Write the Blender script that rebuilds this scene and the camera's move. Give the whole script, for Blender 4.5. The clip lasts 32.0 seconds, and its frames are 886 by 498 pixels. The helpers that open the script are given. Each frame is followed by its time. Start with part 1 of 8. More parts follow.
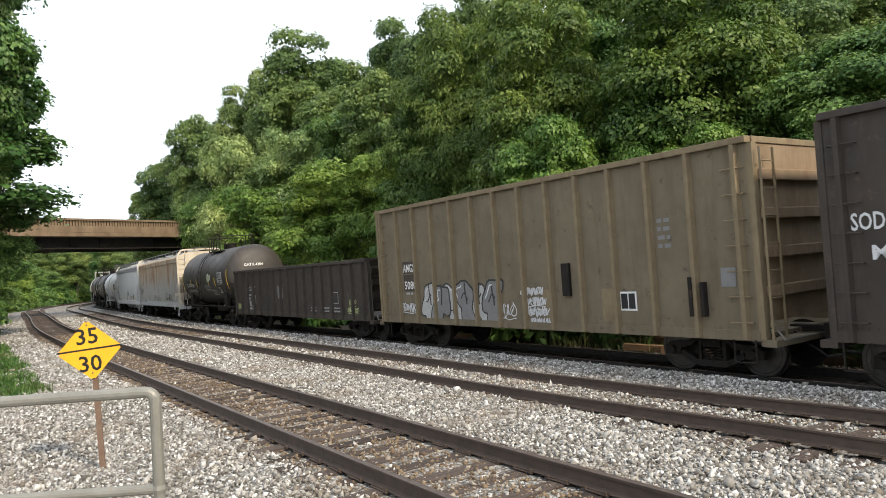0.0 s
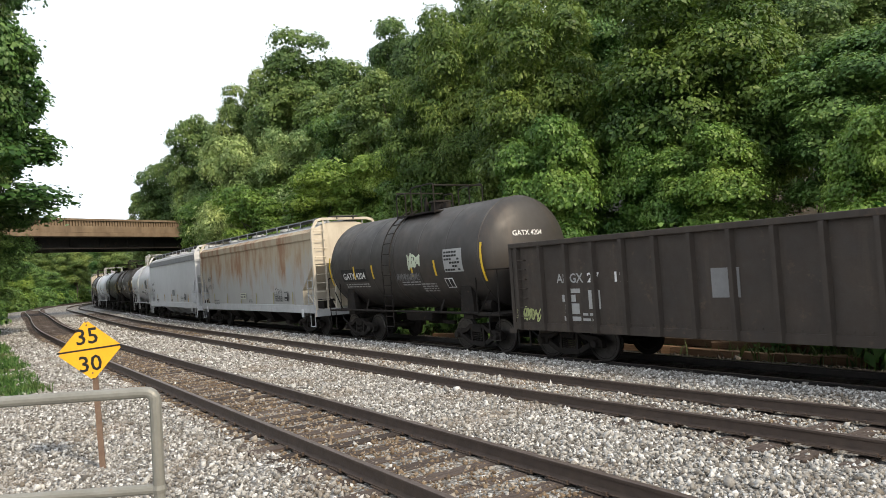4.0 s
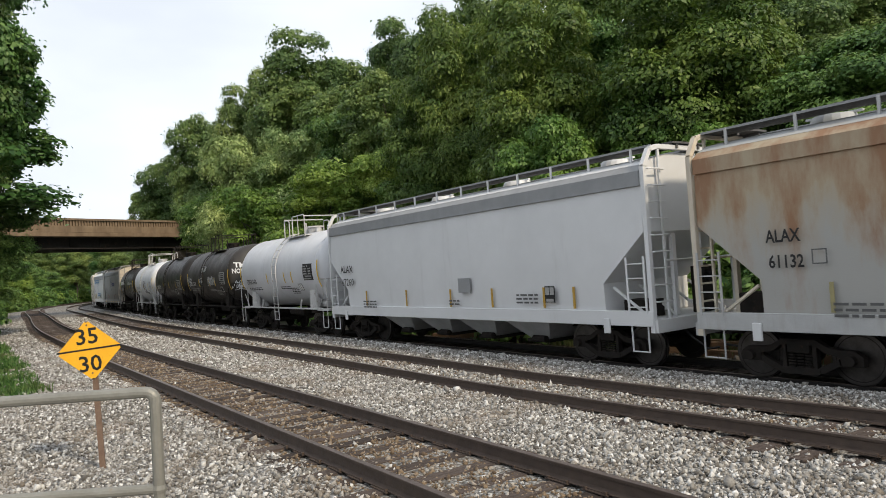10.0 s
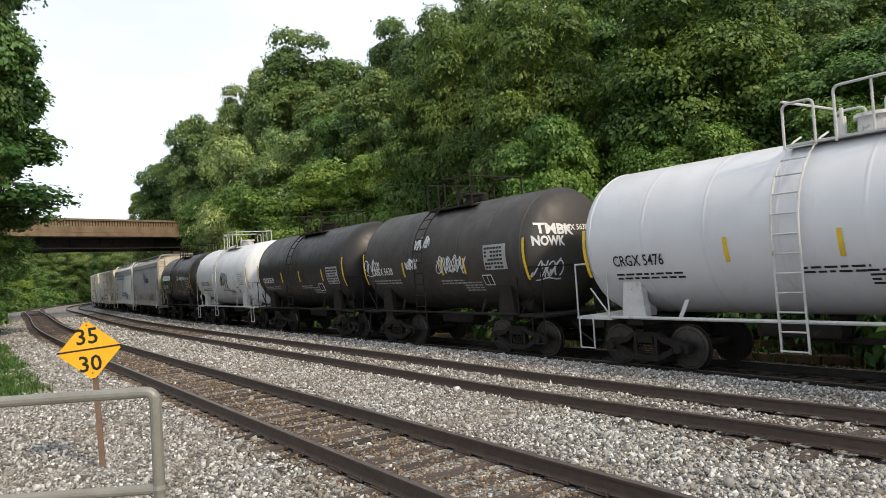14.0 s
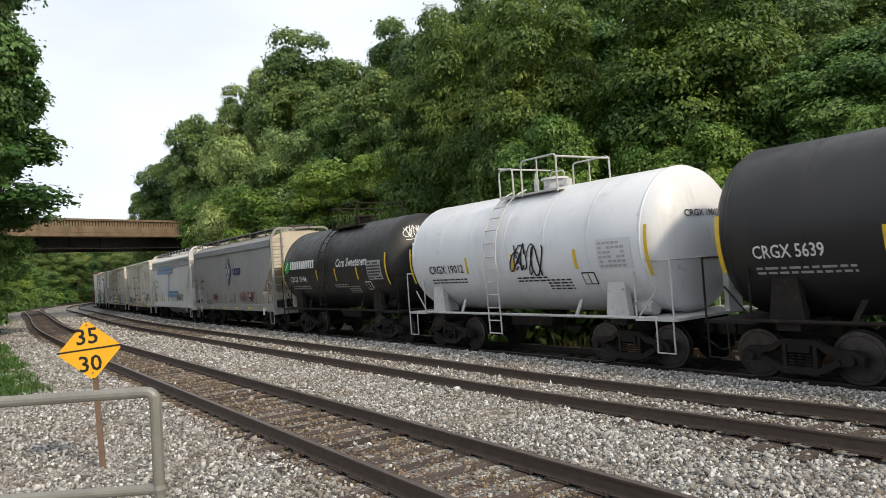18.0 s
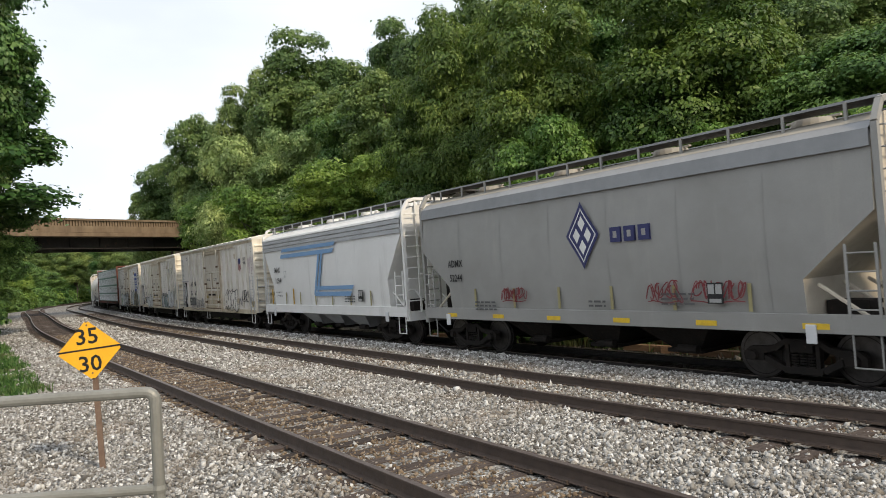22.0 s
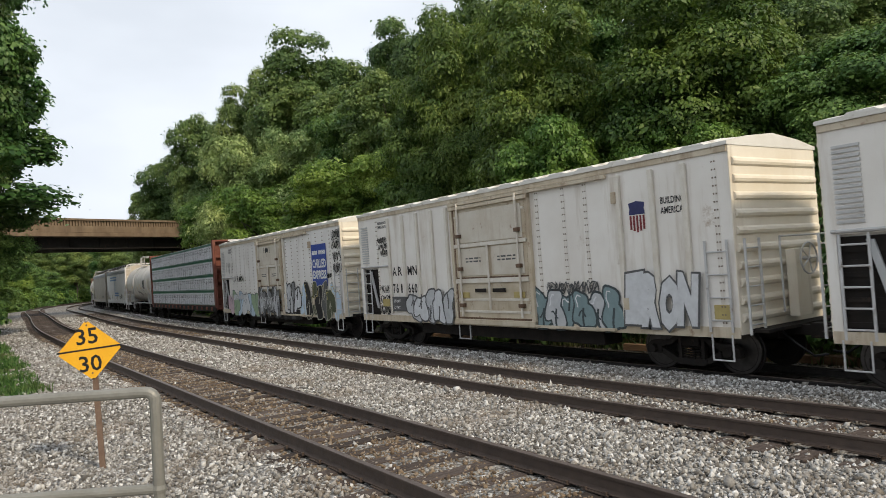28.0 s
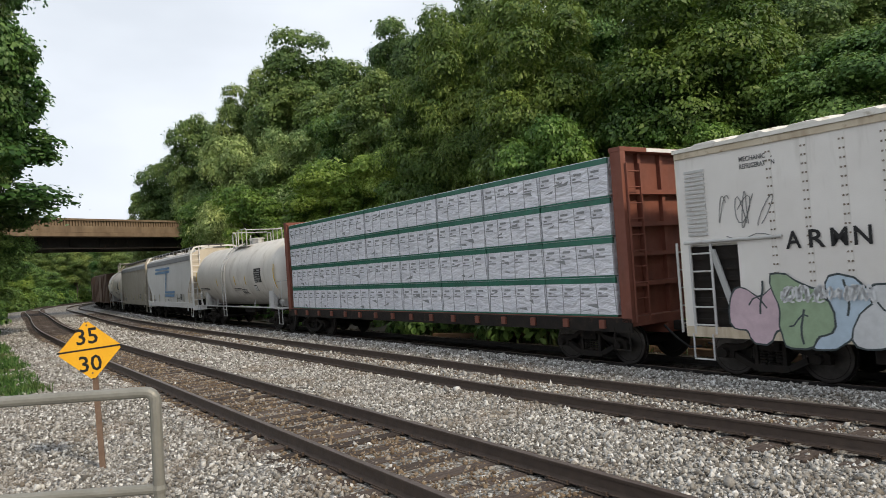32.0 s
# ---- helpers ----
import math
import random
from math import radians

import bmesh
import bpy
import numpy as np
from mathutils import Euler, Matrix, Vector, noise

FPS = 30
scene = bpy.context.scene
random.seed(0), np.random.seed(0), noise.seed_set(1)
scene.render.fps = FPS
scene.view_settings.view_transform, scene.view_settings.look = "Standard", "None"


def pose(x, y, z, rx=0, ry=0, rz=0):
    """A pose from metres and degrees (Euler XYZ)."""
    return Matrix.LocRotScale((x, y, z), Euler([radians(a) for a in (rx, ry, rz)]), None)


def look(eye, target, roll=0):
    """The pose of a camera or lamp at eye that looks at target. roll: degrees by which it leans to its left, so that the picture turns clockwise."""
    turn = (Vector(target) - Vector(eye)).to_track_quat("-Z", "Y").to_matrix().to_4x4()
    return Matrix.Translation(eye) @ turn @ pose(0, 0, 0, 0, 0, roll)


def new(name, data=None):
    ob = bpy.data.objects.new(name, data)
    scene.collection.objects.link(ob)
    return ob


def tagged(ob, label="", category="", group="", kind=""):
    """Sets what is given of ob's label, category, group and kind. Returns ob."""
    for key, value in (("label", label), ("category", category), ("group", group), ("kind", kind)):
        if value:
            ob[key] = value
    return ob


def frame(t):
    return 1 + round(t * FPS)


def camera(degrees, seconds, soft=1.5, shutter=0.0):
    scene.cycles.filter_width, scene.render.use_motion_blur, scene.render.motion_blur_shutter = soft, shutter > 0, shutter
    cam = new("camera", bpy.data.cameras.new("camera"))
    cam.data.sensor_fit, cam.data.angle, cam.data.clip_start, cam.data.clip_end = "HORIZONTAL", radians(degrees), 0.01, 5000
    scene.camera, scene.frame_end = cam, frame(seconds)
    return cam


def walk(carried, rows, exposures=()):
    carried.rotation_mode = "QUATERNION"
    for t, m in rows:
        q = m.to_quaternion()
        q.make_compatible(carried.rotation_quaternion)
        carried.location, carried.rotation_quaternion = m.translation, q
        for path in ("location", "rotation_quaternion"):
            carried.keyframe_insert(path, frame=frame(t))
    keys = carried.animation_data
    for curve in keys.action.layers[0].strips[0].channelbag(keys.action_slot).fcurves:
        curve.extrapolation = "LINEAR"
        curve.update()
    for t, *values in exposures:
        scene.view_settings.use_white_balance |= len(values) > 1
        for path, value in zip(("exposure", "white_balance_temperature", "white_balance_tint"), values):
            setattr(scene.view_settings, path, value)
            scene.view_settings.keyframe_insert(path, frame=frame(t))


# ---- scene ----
# camera: stands still on the raised edge beside the tracks
cam = camera(64.13, 32.0, soft=0.5, shutter=0.08)
EYE, AIM, ROLL = (0.0, 0.0, 2.1027), (0.0, 10.0, 2.3977), -3.405
walk(cam, [(0, look(EYE, AIM, ROLL)), (32.0, look(EYE, AIM, ROLL))], exposures=[(0, 0.08), (3.5, -0.02), (6, -0.17), (9, -0.27), (10.5, -0.46), (12.2, -0.48), (13.6, -0.30), (17, -0.31), (18.3, -0.42), (20, -0.31), (25, -0.48), (28, -0.54), (30.8, -0.44), (32.0, -0.54)])

# ---- light: hazy bright sky, low soft sun from the right ----
SUN_DIR = Vector((0.56, -0.6, 0.6)).normalized()
world = bpy.data.worlds.new("hazy_sky")
scene.world = world
world.use_nodes = True
wn, wl = world.node_tree.nodes, world.node_tree.links
wn.clear()
w_out, w_bg = wn.new("ShaderNodeOutputWorld"), wn.new("ShaderNodeBackground")
w_sky = wn.new("ShaderNodeTexSky")
w_sky.sky_type, w_sky.sun_disc = "NISHITA", False
w_sky.sun_elevation = math.asin(SUN_DIR.z)
w_sky.sun_rotation = math.atan2(SUN_DIR.x, SUN_DIR.y)
w_sky.dust_density, w_sky.air_density = 3.0, 1.0
w_scale = wn.new("ShaderNodeVectorMath")
w_scale.operation = "SCALE"
w_scale.inputs["Scale"].default_value = 0.85
wl.new(w_sky.outputs[0], w_scale.inputs[0])
w_tc, w_map = wn.new("ShaderNodeTexCoord"), wn.new("ShaderNodeMapping")
w_map.inputs["Scale"].default_value = (1.3, 1.3, 3.2)
w_noise, w_ramp, w_mix = wn.new("ShaderNodeTexNoise"), wn.new("ShaderNodeValToRGB"), wn.new("ShaderNodeMix")
w_noise.inputs["Scale"].default_value, w_noise.inputs["Detail"].default_value = 1.6, 5.0
w_ramp.color_ramp.elements[0].position, w_ramp.color_ramp.elements[0].color = 0.36, (0.8, 0.8, 0.8, 1)
w_ramp.color_ramp.elements[1].position, w_ramp.color_ramp.elements[1].color = 0.58, (0.97, 0.97, 0.97, 1)
w_mix.data_type = "RGBA"
w_mix.inputs[7].default_value = (15.2, 16.2, 17.6, 1)
wl.new(w_tc.outputs["Generated"], w_map.inputs[0])
wl.new(w_map.outputs[0], w_noise.inputs["Vector"])
wl.new(w_noise.outputs[0], w_ramp.inputs[0])
wl.new(w_ramp.outputs[0], w_mix.inputs[0])
wl.new(w_scale.outputs[0], w_mix.inputs[6])
wl.new(w_mix.outputs[2], w_bg.inputs[0])
w_bg.inputs[1].default_value = 0.09
wl.new(w_bg.outputs[0], w_out.inputs[0])
sun = new("sun", bpy.data.lights.new("sun", "SUN"))
sun.data.energy, sun.data.angle, sun.data.color = 4.2, radians(6), (1.0, 0.85, 0.64)
sun.matrix_world = look((0, 0, 60), Vector((0, 0, 60)) - SUN_DIR)

# ---- the line of the tracks: curvature by length along the near track ----
K_S = [-200, -18, -14, -5, 5, 15, 25, 35, 45, 60, 75, 90, 110, 150, 260, 300]
K_V = [0, 0, -0.00205, -0.00173, 0.00023, 0.00005, -0.00094, -0.00102, -0.00331, -0.0007, 0.00151, -0.0011, -0.00582, -0.0107, -0.008, 0]
T_S = np.arange(-330.0, 440.0, 0.5)
T_TH = np.cumsum(np.interp(T_S, K_S, K_V)) * 0.5
T_0 = int(np.argmin(abs(T_S)))
T_TH = T_TH - T_TH[T_0] + 2.17796
T_X = np.cumsum(np.cos(T_TH)) * 0.5
T_Y = np.cumsum(np.sin(T_TH)) * 0.5
T_X, T_Y = T_X - T_X[T_0] + 1.96819, T_Y - T_Y[T_0] + 5.0
OFF2, OFF3 = 4.64, 8.724          # middle and far track, measured across from the near one
Z2, Z3 = -0.102, -0.243            # their rail heights
T_L3 = np.cumsum(1 + np.interp(T_S, K_S, K_V) * OFF3) * 0.5
T_L3 = T_L3 - T_L3[T_0]            # length along the far track itself
GAUGE2 = 0.7525                    # half the distance of the rail heads


def on_track(s, off, z=0.0):
    """Place at length s and distance off to the right of the near track (arrays or numbers)."""
    x, y, th = np.interp(s, T_S, T_X), np.interp(s, T_S, T_Y), np.interp(s, T_S, T_TH)
    return x + off * np.sin(th), y - off * np.cos(th), z + 0 * th


def far_track(d, off=0.0, z=0.0):
    """Place at length d along the far track."""
    return on_track(np.interp(d, T_L3, T_S), OFF3 + off, z)


def heading(s):
    return float(np.interp(s, T_S, T_TH))


def travelled(t):
    """How far the train has gone at t seconds, from its place at 16 s."""
    u = t - 16.0
    return 6.01021 * u + 0.06555 * u * u / 2 + 0.00331 * u ** 3 / 6


# ---- helpers ----
def part(name, bm, material, parent, label=""):
    """Links a bmesh as one mesh object, under a thing or a part."""
    me = bpy.data.meshes.new(name)
    bm.to_mesh(me)
    bm.free()
    me.materials.append(material)
    ob = new(name, me)
    ob.parent = parent
    if label:
        ob["label"] = label
    return ob


def again(ob, parent, m=None, name=None):
    """Another object on the same mesh."""
    o = new(name or ob.name.split(".")[0], ob.data)
    o.parent = parent
    if m is not None:
        o.matrix_basis = m
    return o


def thing(name, label, category, group="", kind="", m=None):
    ob = new(name)
    tagged(ob, label, category, group, kind)
    if m is not None:
        ob.matrix_basis = m
    return ob


def box(bm, x0, x1, y0, y1, z0, z1, bev=0.0):
    vs = [bm.verts.new((x, y, z)) for x in (x0, x1) for y in (y0, y1) for z in (z0, z1)]
    fs = [bm.faces.new([vs[i] for i in q]) for q in ((0, 1, 3, 2), (4, 6, 7, 5), (0, 4, 5, 1), (2, 3, 7, 6), (0, 2, 6, 4), (1, 5, 7, 3))]
    if bev > 0:
        es = list({e for f in fs for e in f.edges})
        bmesh.ops.bevel(bm, geom=es, offset=bev, segments=2, affect="EDGES", profile=0.6)
    return vs


def boxes(*rows, bev=0.0):
    bm = bmesh.new()
    for r in rows:
        box(bm, *r, bev=bev)
    return bm


def bar(bm, a, b, r, n=8, r2=None):
    """A round bar from a to b."""
    a, b = Vector(a), Vector(b)
    d = b - a
    q = d.to_track_quat("Z", "Y").to_matrix().to_4x4()
    m = Matrix.Translation((a + b) / 2) @ q
    bmesh.ops.create_cone(bm, cap_ends=True, segments=n, radius1=r, radius2=r if r2 is None else r2, depth=d.length, matrix=m)


def pipe(bm, pts, r, n=8):
    """A bent round pipe through the points, with mitred joints."""
    pts = [Vector(q) for q in pts]
    rings = []
    for i, q in enumerate(pts):
        a = (pts[i] - pts[i - 1]).normalized() if i else None
        b = (pts[i + 1] - pts[i]).normalized() if i < len(pts) - 1 else None
        t = ((a or b) + (b or a)).normalized()
        k = 1 / max(0.5, t.dot(a or b))
        u = t.cross(Vector((0.13, 0.31, 0.94))).normalized()
        v = t.cross(u)
        rings.append([bm.verts.new(q + (u * math.cos(2 * math.pi * j / n) + v * math.sin(2 * math.pi * j / n)) * r * (1 + (k - 1) * 0.5)) for j in range(n)])
    # keep rings from twisting
    for i in range(1, len(rings)):
        best = min(range(n), key=lambda o: sum((rings[i][(j + o) % n].co - rings[i - 1][j].co).length for j in range(n)))
        rings[i] = rings[i][best:] + rings[i][:best]
        for j in range(n):
            bm.faces.new((rings[i - 1][j], rings[i - 1][(j + 1) % n], rings[i][(j + 1) % n], rings[i][j]))
    bm.faces.new(rings[0][::-1])
    bm.faces.new(rings[-1])


def round_pts(pts, r=0.08, n=4):
    """Rounds the inner corners of a line."""
    pts = [Vector(q) for q in pts]
    out = [pts[0]]
    for i in range(1, len(pts) - 1):
        a, b, c = pts[i - 1], pts[i], pts[i + 1]
        k = min(r, (a - b).length / 2.2, (c - b).length / 2.2)
        p0, p1 = b + (a - b).normalized() * k, b + (c - b).normalized() * k
        for j in range(n + 1):
            u = j / n
            out.append(p0 * (1 - u) ** 2 + b * 2 * u * (1 - u) + p1 * u * u)
    return out + [pts[-1]]


def sweep(bm, profile, s0, s1, off, z, step=1.0):
    """A profile (across, up) carried along the tracks."""
    s = np.arange(s0, s1 + step * 0.5, step)
    rings = []
    for c, h in profile:
        x, y, zz = on_track(s, off + c, z + h)
        rings.append([bm.verts.new(q) for q in zip(x, y, zz)])
    n = len(profile)
    for i in range(n):
        a, b = rings[i], rings[(i + 1) % n]
        for j in range(len(s) - 1):
            bm.faces.new((a[j], a[j + 1], b[j + 1], b[j]))
    return bm


def prism(bm, outline, y0, y1):
    """A flat outline in x, z drawn out from y0 to y1."""
    a = [bm.verts.new((x, y0, z)) for x, z in outline]
    b = [bm.verts.new((x, y1, z)) for x, z in outline]
    n = len(outline)
    bm.faces.new(a)
    bm.faces.new(b[::-1])
    for i in range(n):
        bm.faces.new((a[i], b[i], b[(i + 1) % n], a[(i + 1) % n]))


def letters(text, size, bold=0.0):
    """A flat mesh of the text in x, y, from the built-in font; starts at 0, 0."""
    cu = bpy.data.curves.new("letters", "FONT")
    cu.body, cu.size, cu.resolution_u, cu.offset = text, size, 2, bold
    ob = bpy.data.objects.new("letters", cu)
    scene.collection.objects.link(ob)
    dg = bpy.context.evaluated_depsgraph_get()
    me = bpy.data.meshes.new_from_object(ob.evaluated_get(dg))
    bpy.data.objects.remove(ob)
    bpy.data.curves.remove(cu)
    return me


# ---- materials ----
def mat(name, c1, c2, scale=2.0, rough=0.7, metal=0.0, bump=0.15, bscale=60.0, streak=None, grain=0.12, spot=None, random_amount=0.0, stretch=(1, 1, 1), spec=0.5):
    """Two-tone weathered surface: patches c1 to c2, fine grain, upright streaks (colour, amount, width), spots (colour, amount, scale)."""
    m = bpy.data.materials.new(name)
    m.use_nodes = True
    n, l = m.node_tree.nodes, m.node_tree.links
    b = n["Principled BSDF"]
    tc = n.new("ShaderNodeTexCoord")
    mp = n.new("ShaderNodeMapping")
    mp.inputs["Scale"].default_value = stretch
    l.new(tc.outputs["Object"], mp.inputs[0])

    def noise_tex(sc, detail=4.0, rough_=0.6, vec=None):
        t = n.new("ShaderNodeTexNoise")
        t.inputs["Scale"].default_value, t.inputs["Detail"].default_value, t.inputs["Roughness"].default_value = sc, detail, rough_
        l.new(vec or mp.outputs[0], t.inputs["Vector"])
        return t.outputs[0]

    def ramp(src, lo, hi, a=0.0, b_=1.0):
        r = n.new("ShaderNodeMapRange")
        r.inputs[1].default_value, r.inputs[2].default_value, r.inputs[3].default_value, r.inputs[4].default_value = lo, hi, a, b_
        l.new(src, r.inputs[0])
        return r.outputs[0]

    def mix(fac, a, c):
        x = n.new("ShaderNodeMix")
        x.data_type = "RGBA"
        if isinstance(fac, float):
            x.inputs[0].default_value = fac
        else:
            l.new(fac, x.inputs[0])
        for sock, v in ((6, a), (7, c)):
            if isinstance(v, tuple):
                x.inputs[sock].default_value = (*v[:3], 1)
            else:
                l.new(v, x.inputs[sock])
        return x.outputs[2]

    col = mix(ramp(noise_tex(scale), 0.32, 0.68), c1, c2)
    if streak:
        sm = n.new("ShaderNodeMapping")
        sm.inputs["Scale"].default_value = (streak[2], streak[2], streak[2] * 0.12)
        l.new(tc.outputs["Object"], sm.inputs[0])
        lo = 0.62 - 0.25 * streak[1]
        col = mix(ramp(noise_tex(1.0, 5.0, 0.65, sm.outputs[0]), lo, lo + 0.25, 0.0, min(1.0, 0.5 + streak[1] / 2)), col, streak[0])
    if spot:
        lo = 0.66 - 0.22 * spot[1]
        col = mix(ramp(noise_tex(spot[2], 6.0, 0.7), lo, lo + 0.12), col, spot[0])
    fine = noise_tex(bscale, 3.0)
    dark = mix(ramp(fine, 0.3, 0.7, 0.0, grain * 2), col, tuple(0.55 * v for v in c1[:3]))
    if random_amount:
        info = n.new("ShaderNodeObjectInfo")
        hv = n.new("ShaderNodeHueSaturation")
        l.new(ramp(info.outputs["Random"], 0, 1, 1 - random_amount, 1 + random_amount), hv.inputs["Value"])
        l.new(dark, hv.inputs["Color"])
        dark = hv.outputs[0]
    l.new(dark, b.inputs["Base Color"])
    l.new(ramp(noise_tex(scale * 4), 0.3, 0.7, max(0.05, rough - 0.1), min(1.0, rough + 0.1)), b.inputs["Roughness"])
    b.inputs["Metallic"].default_value = metal
    b.inputs["Specular IOR Level"].default_value = spec
    if bump:
        bp = n.new("ShaderNodeBump")
        bp.inputs["Strength"].default_value, bp.inputs["Distance"].default_value = bump, 0.02
        l.new(fine, bp.inputs["Height"])
        l.new(bp.outputs[0], b.inputs["Normal"])
    return m


def flat(name, c, rough=0.6, spec=0.4):
    return mat(name, c, tuple(v * 0.82 for v in c), scale=5.0, rough=rough, bump=0.05, bscale=90.0, grain=0.08, spec=spec)


GRIME = (0.045, 0.04, 0.034)
RUST = (0.17, 0.075, 0.035)
M_RAIL = mat("rusted_rail_steel", (0.05, 0.034, 0.026), (0.075, 0.052, 0.038), scale=6, rough=0.75, bump=0.2)
M_RAILTOP = mat("worn_rail_head", (0.12, 0.09, 0.075), (0.075, 0.055, 0.045), scale=5, rough=0.42, metal=0.3, bump=0.05)
# near black: oil and the train's shadow are both in this colour
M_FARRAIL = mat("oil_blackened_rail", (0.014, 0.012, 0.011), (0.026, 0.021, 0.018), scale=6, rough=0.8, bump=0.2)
M_TIE = mat("weathered_tie_wood", (0.105, 0.084, 0.074), (0.045, 0.034, 0.029), scale=4, rough=0.9, bump=0.8, bscale=30, stretch=(1, 6, 6), random_amount=0.35, spec=0.2)
M_STEELDARK = mat("dark_truck_steel", (0.012, 0.0105, 0.0095), (0.024, 0.019, 0.0155), scale=4, rough=0.85, bump=0.25, spot=((0.06, 0.04, 0.027), 0.3, 5), spec=0.25)
M_WHEEL = mat("wheel_steel", (0.013, 0.011, 0.01), (0.024, 0.019, 0.016), scale=5, rough=0.75, metal=0.0, bump=0.1, spec=0.25)
M_TREAD = mat("polished_wheel_tread", (0.1, 0.09, 0.085), (0.06, 0.055, 0.05), scale=8, rough=0.4, metal=0.8, bump=0.02)
M_BLACK = flat("black_paint", (0.012, 0.012, 0.013), 0.6)
M_WHITE = flat("white_lettering", (0.72, 0.72, 0.7), 0.7)
M_DECAL = flat("grey_lettering", (0.36, 0.36, 0.35), 0.7)
M_YELLOW = mat("yellow_reflector", (0.75, 0.5, 0.02), (0.55, 0.36, 0.03), scale=6, rough=0.5, bump=0.02)
# ---- ground and railbed ----
BED_O = [-60, -30, -14, -9, -5.5, -3.4, -2.1, -1.3, 1.3, 2.2, 3.2, 5.9, 6.45, 6.85, 7.15, 7.55, 8.0, 10.6, 12, 14.5, 17, 22, 34, 60]
BED_Z = [4.0, 2.2, 0.2, -0.35, -0.38, -0.35, -0.27, -0.212, -0.212, -0.25, -0.31, -0.3, -0.25, -0.17, -0.19, -0.42, -0.46, -0.46, -0.62, -0.4, 0.6, 2.6, 6.5, 12]


def bed_z(off):
    return np.interp(off, BED_O, BED_Z)


def shader(name):
    m = bpy.data.materials.new(name)
    m.use_nodes = True
    return m, m.node_tree.nodes, m.node_tree.links, m.node_tree.nodes["Principled BSDF"]


def gravel_material(name, cols, cell, bump=1.0, stain=(0.14, 0.1, 0.06), stain_amount=0.4):
    """Loose stones as cells of different tone with dark gaps, and brown stains."""
    m, n, l, b = shader(name)
    tc = n.new("ShaderNodeTexCoord")
    v = n.new("ShaderNodeTexVoronoi")
    v.inputs["Scale"].default_value = cell
    l.new(tc.outputs["Object"], v.inputs["Vector"])
    sep = n.new("ShaderNodeSeparateColor")
    l.new(v.outputs["Color"], sep.inputs[0])
    r = n.new("ShaderNodeValToRGB")
    e = r.color_ramp.elements
    e[0].color, e[1].color = (*cols[0], 1), (*cols[-1], 1)
    for i, c in enumerate(cols[1:-1]):
        x = e.new((i + 1) / (len(cols) - 1))
        x.color = (*c, 1)
    l.new(sep.outputs[0], r.inputs[0])
    gap = n.new("ShaderNodeMapRange")
    gap.inputs[1].default_value, gap.inputs[2].default_value, gap.inputs[3].default_value, gap.inputs[4].default_value = 0.35, 0.75, 1.0, 0.35
    l.new(v.outputs["Distance"], gap.inputs[0])
    mul = n.new("ShaderNodeMix")
    mul.data_type, mul.blend_type = "RGBA", "MULTIPLY"
    mul.inputs[0].default_value = 1.0
    l.new(r.outputs[0], mul.inputs[6])
    l.new(gap.outputs[0], mul.inputs[7])
    big = n.new("ShaderNodeTexNoise")
    big.inputs["Scale"].default_value, big.inputs["Detail"].default_value = 0.9, 6.0
    l.new(tc.outputs["Object"], big.inputs["Vector"])
    br = n.new("ShaderNodeMapRange")
    br.inputs[1].default_value, br.inputs[2].default_value, br.inputs[4].default_value = 0.5, 0.75, stain_amount
    l.new(big.outputs[0], br.inputs[0])
    mx = n.new("ShaderNodeMix")
    mx.data_type = "RGBA"
    mx.inputs[7].default_value = (*stain, 1)
    l.new(br.outputs[0], mx.inputs[0])
    l.new(mul.outputs[2], mx.inputs[6])
    l.new(mx.outputs[2], b.inputs["Base Color"])
    b.inputs["Roughness"].default_value = 0.95
    bp = n.new("ShaderNodeBump")
    bp.inputs["Strength"].default_value, bp.inputs["Distance"].default_value = bump, 0.03
    bp.invert = True
    l.new(v.outputs["Distance"], bp.inputs["Height"])
    l.new(bp.outputs[0], b.inputs["Normal"])
    return m


STONES = [(0.12, 0.11, 0.1), (0.22, 0.21, 0.195), (0.32, 0.31, 0.29), (0.5, 0.49, 0.47)]
M_BALLAST = gravel_material("ballast_bed", STONES, 24.0)
M_DIRT = mat("dark_trackside_soil", (0.06, 0.052, 0.042), (0.1, 0.085, 0.06), scale=1.5, rough=0.95, bump=0.8, bscale=25, spot=((0.05, 0.075, 0.025), 0.6, 1.2))
# oily stone, with the shade under the train painted in
M_OILSHADE = gravel_material("oil_darkened_ballast", [(0.02, 0.017, 0.015), (0.034, 0.029, 0.025), (0.05, 0.043, 0.037), (0.08, 0.07, 0.06)], 16.0)
M_TURF = mat("leafy_slope_ground", (0.035, 0.06, 0.018), (0.07, 0.06, 0.035), scale=0.8, rough=0.95, bump=0.9, bscale=12, spec=0.2)

me = bpy.data.meshes.new("ground")
gx = np.concatenate([[-2500, -900, -400], np.arange(-200, 201, 20.0), [400, 900, 2500]])
gg = np.array([(x, y, -0.75 + 0.12 * math.sin(x * 0.07) * math.cos(y * 0.05)) for x in gx for y in gx])
k = len(gx)
me.from_pydata([tuple(v) for v in gg], [], [(i * k + j, (i + 1) * k + j, (i + 1) * k + j + 1, i * k + j + 1) for i in range(k - 1) for j in range(k - 1)])
me.materials.append(M_TURF)
tagged(new("ground", me), "rough green ground under the woods", "ground", kind="structure")


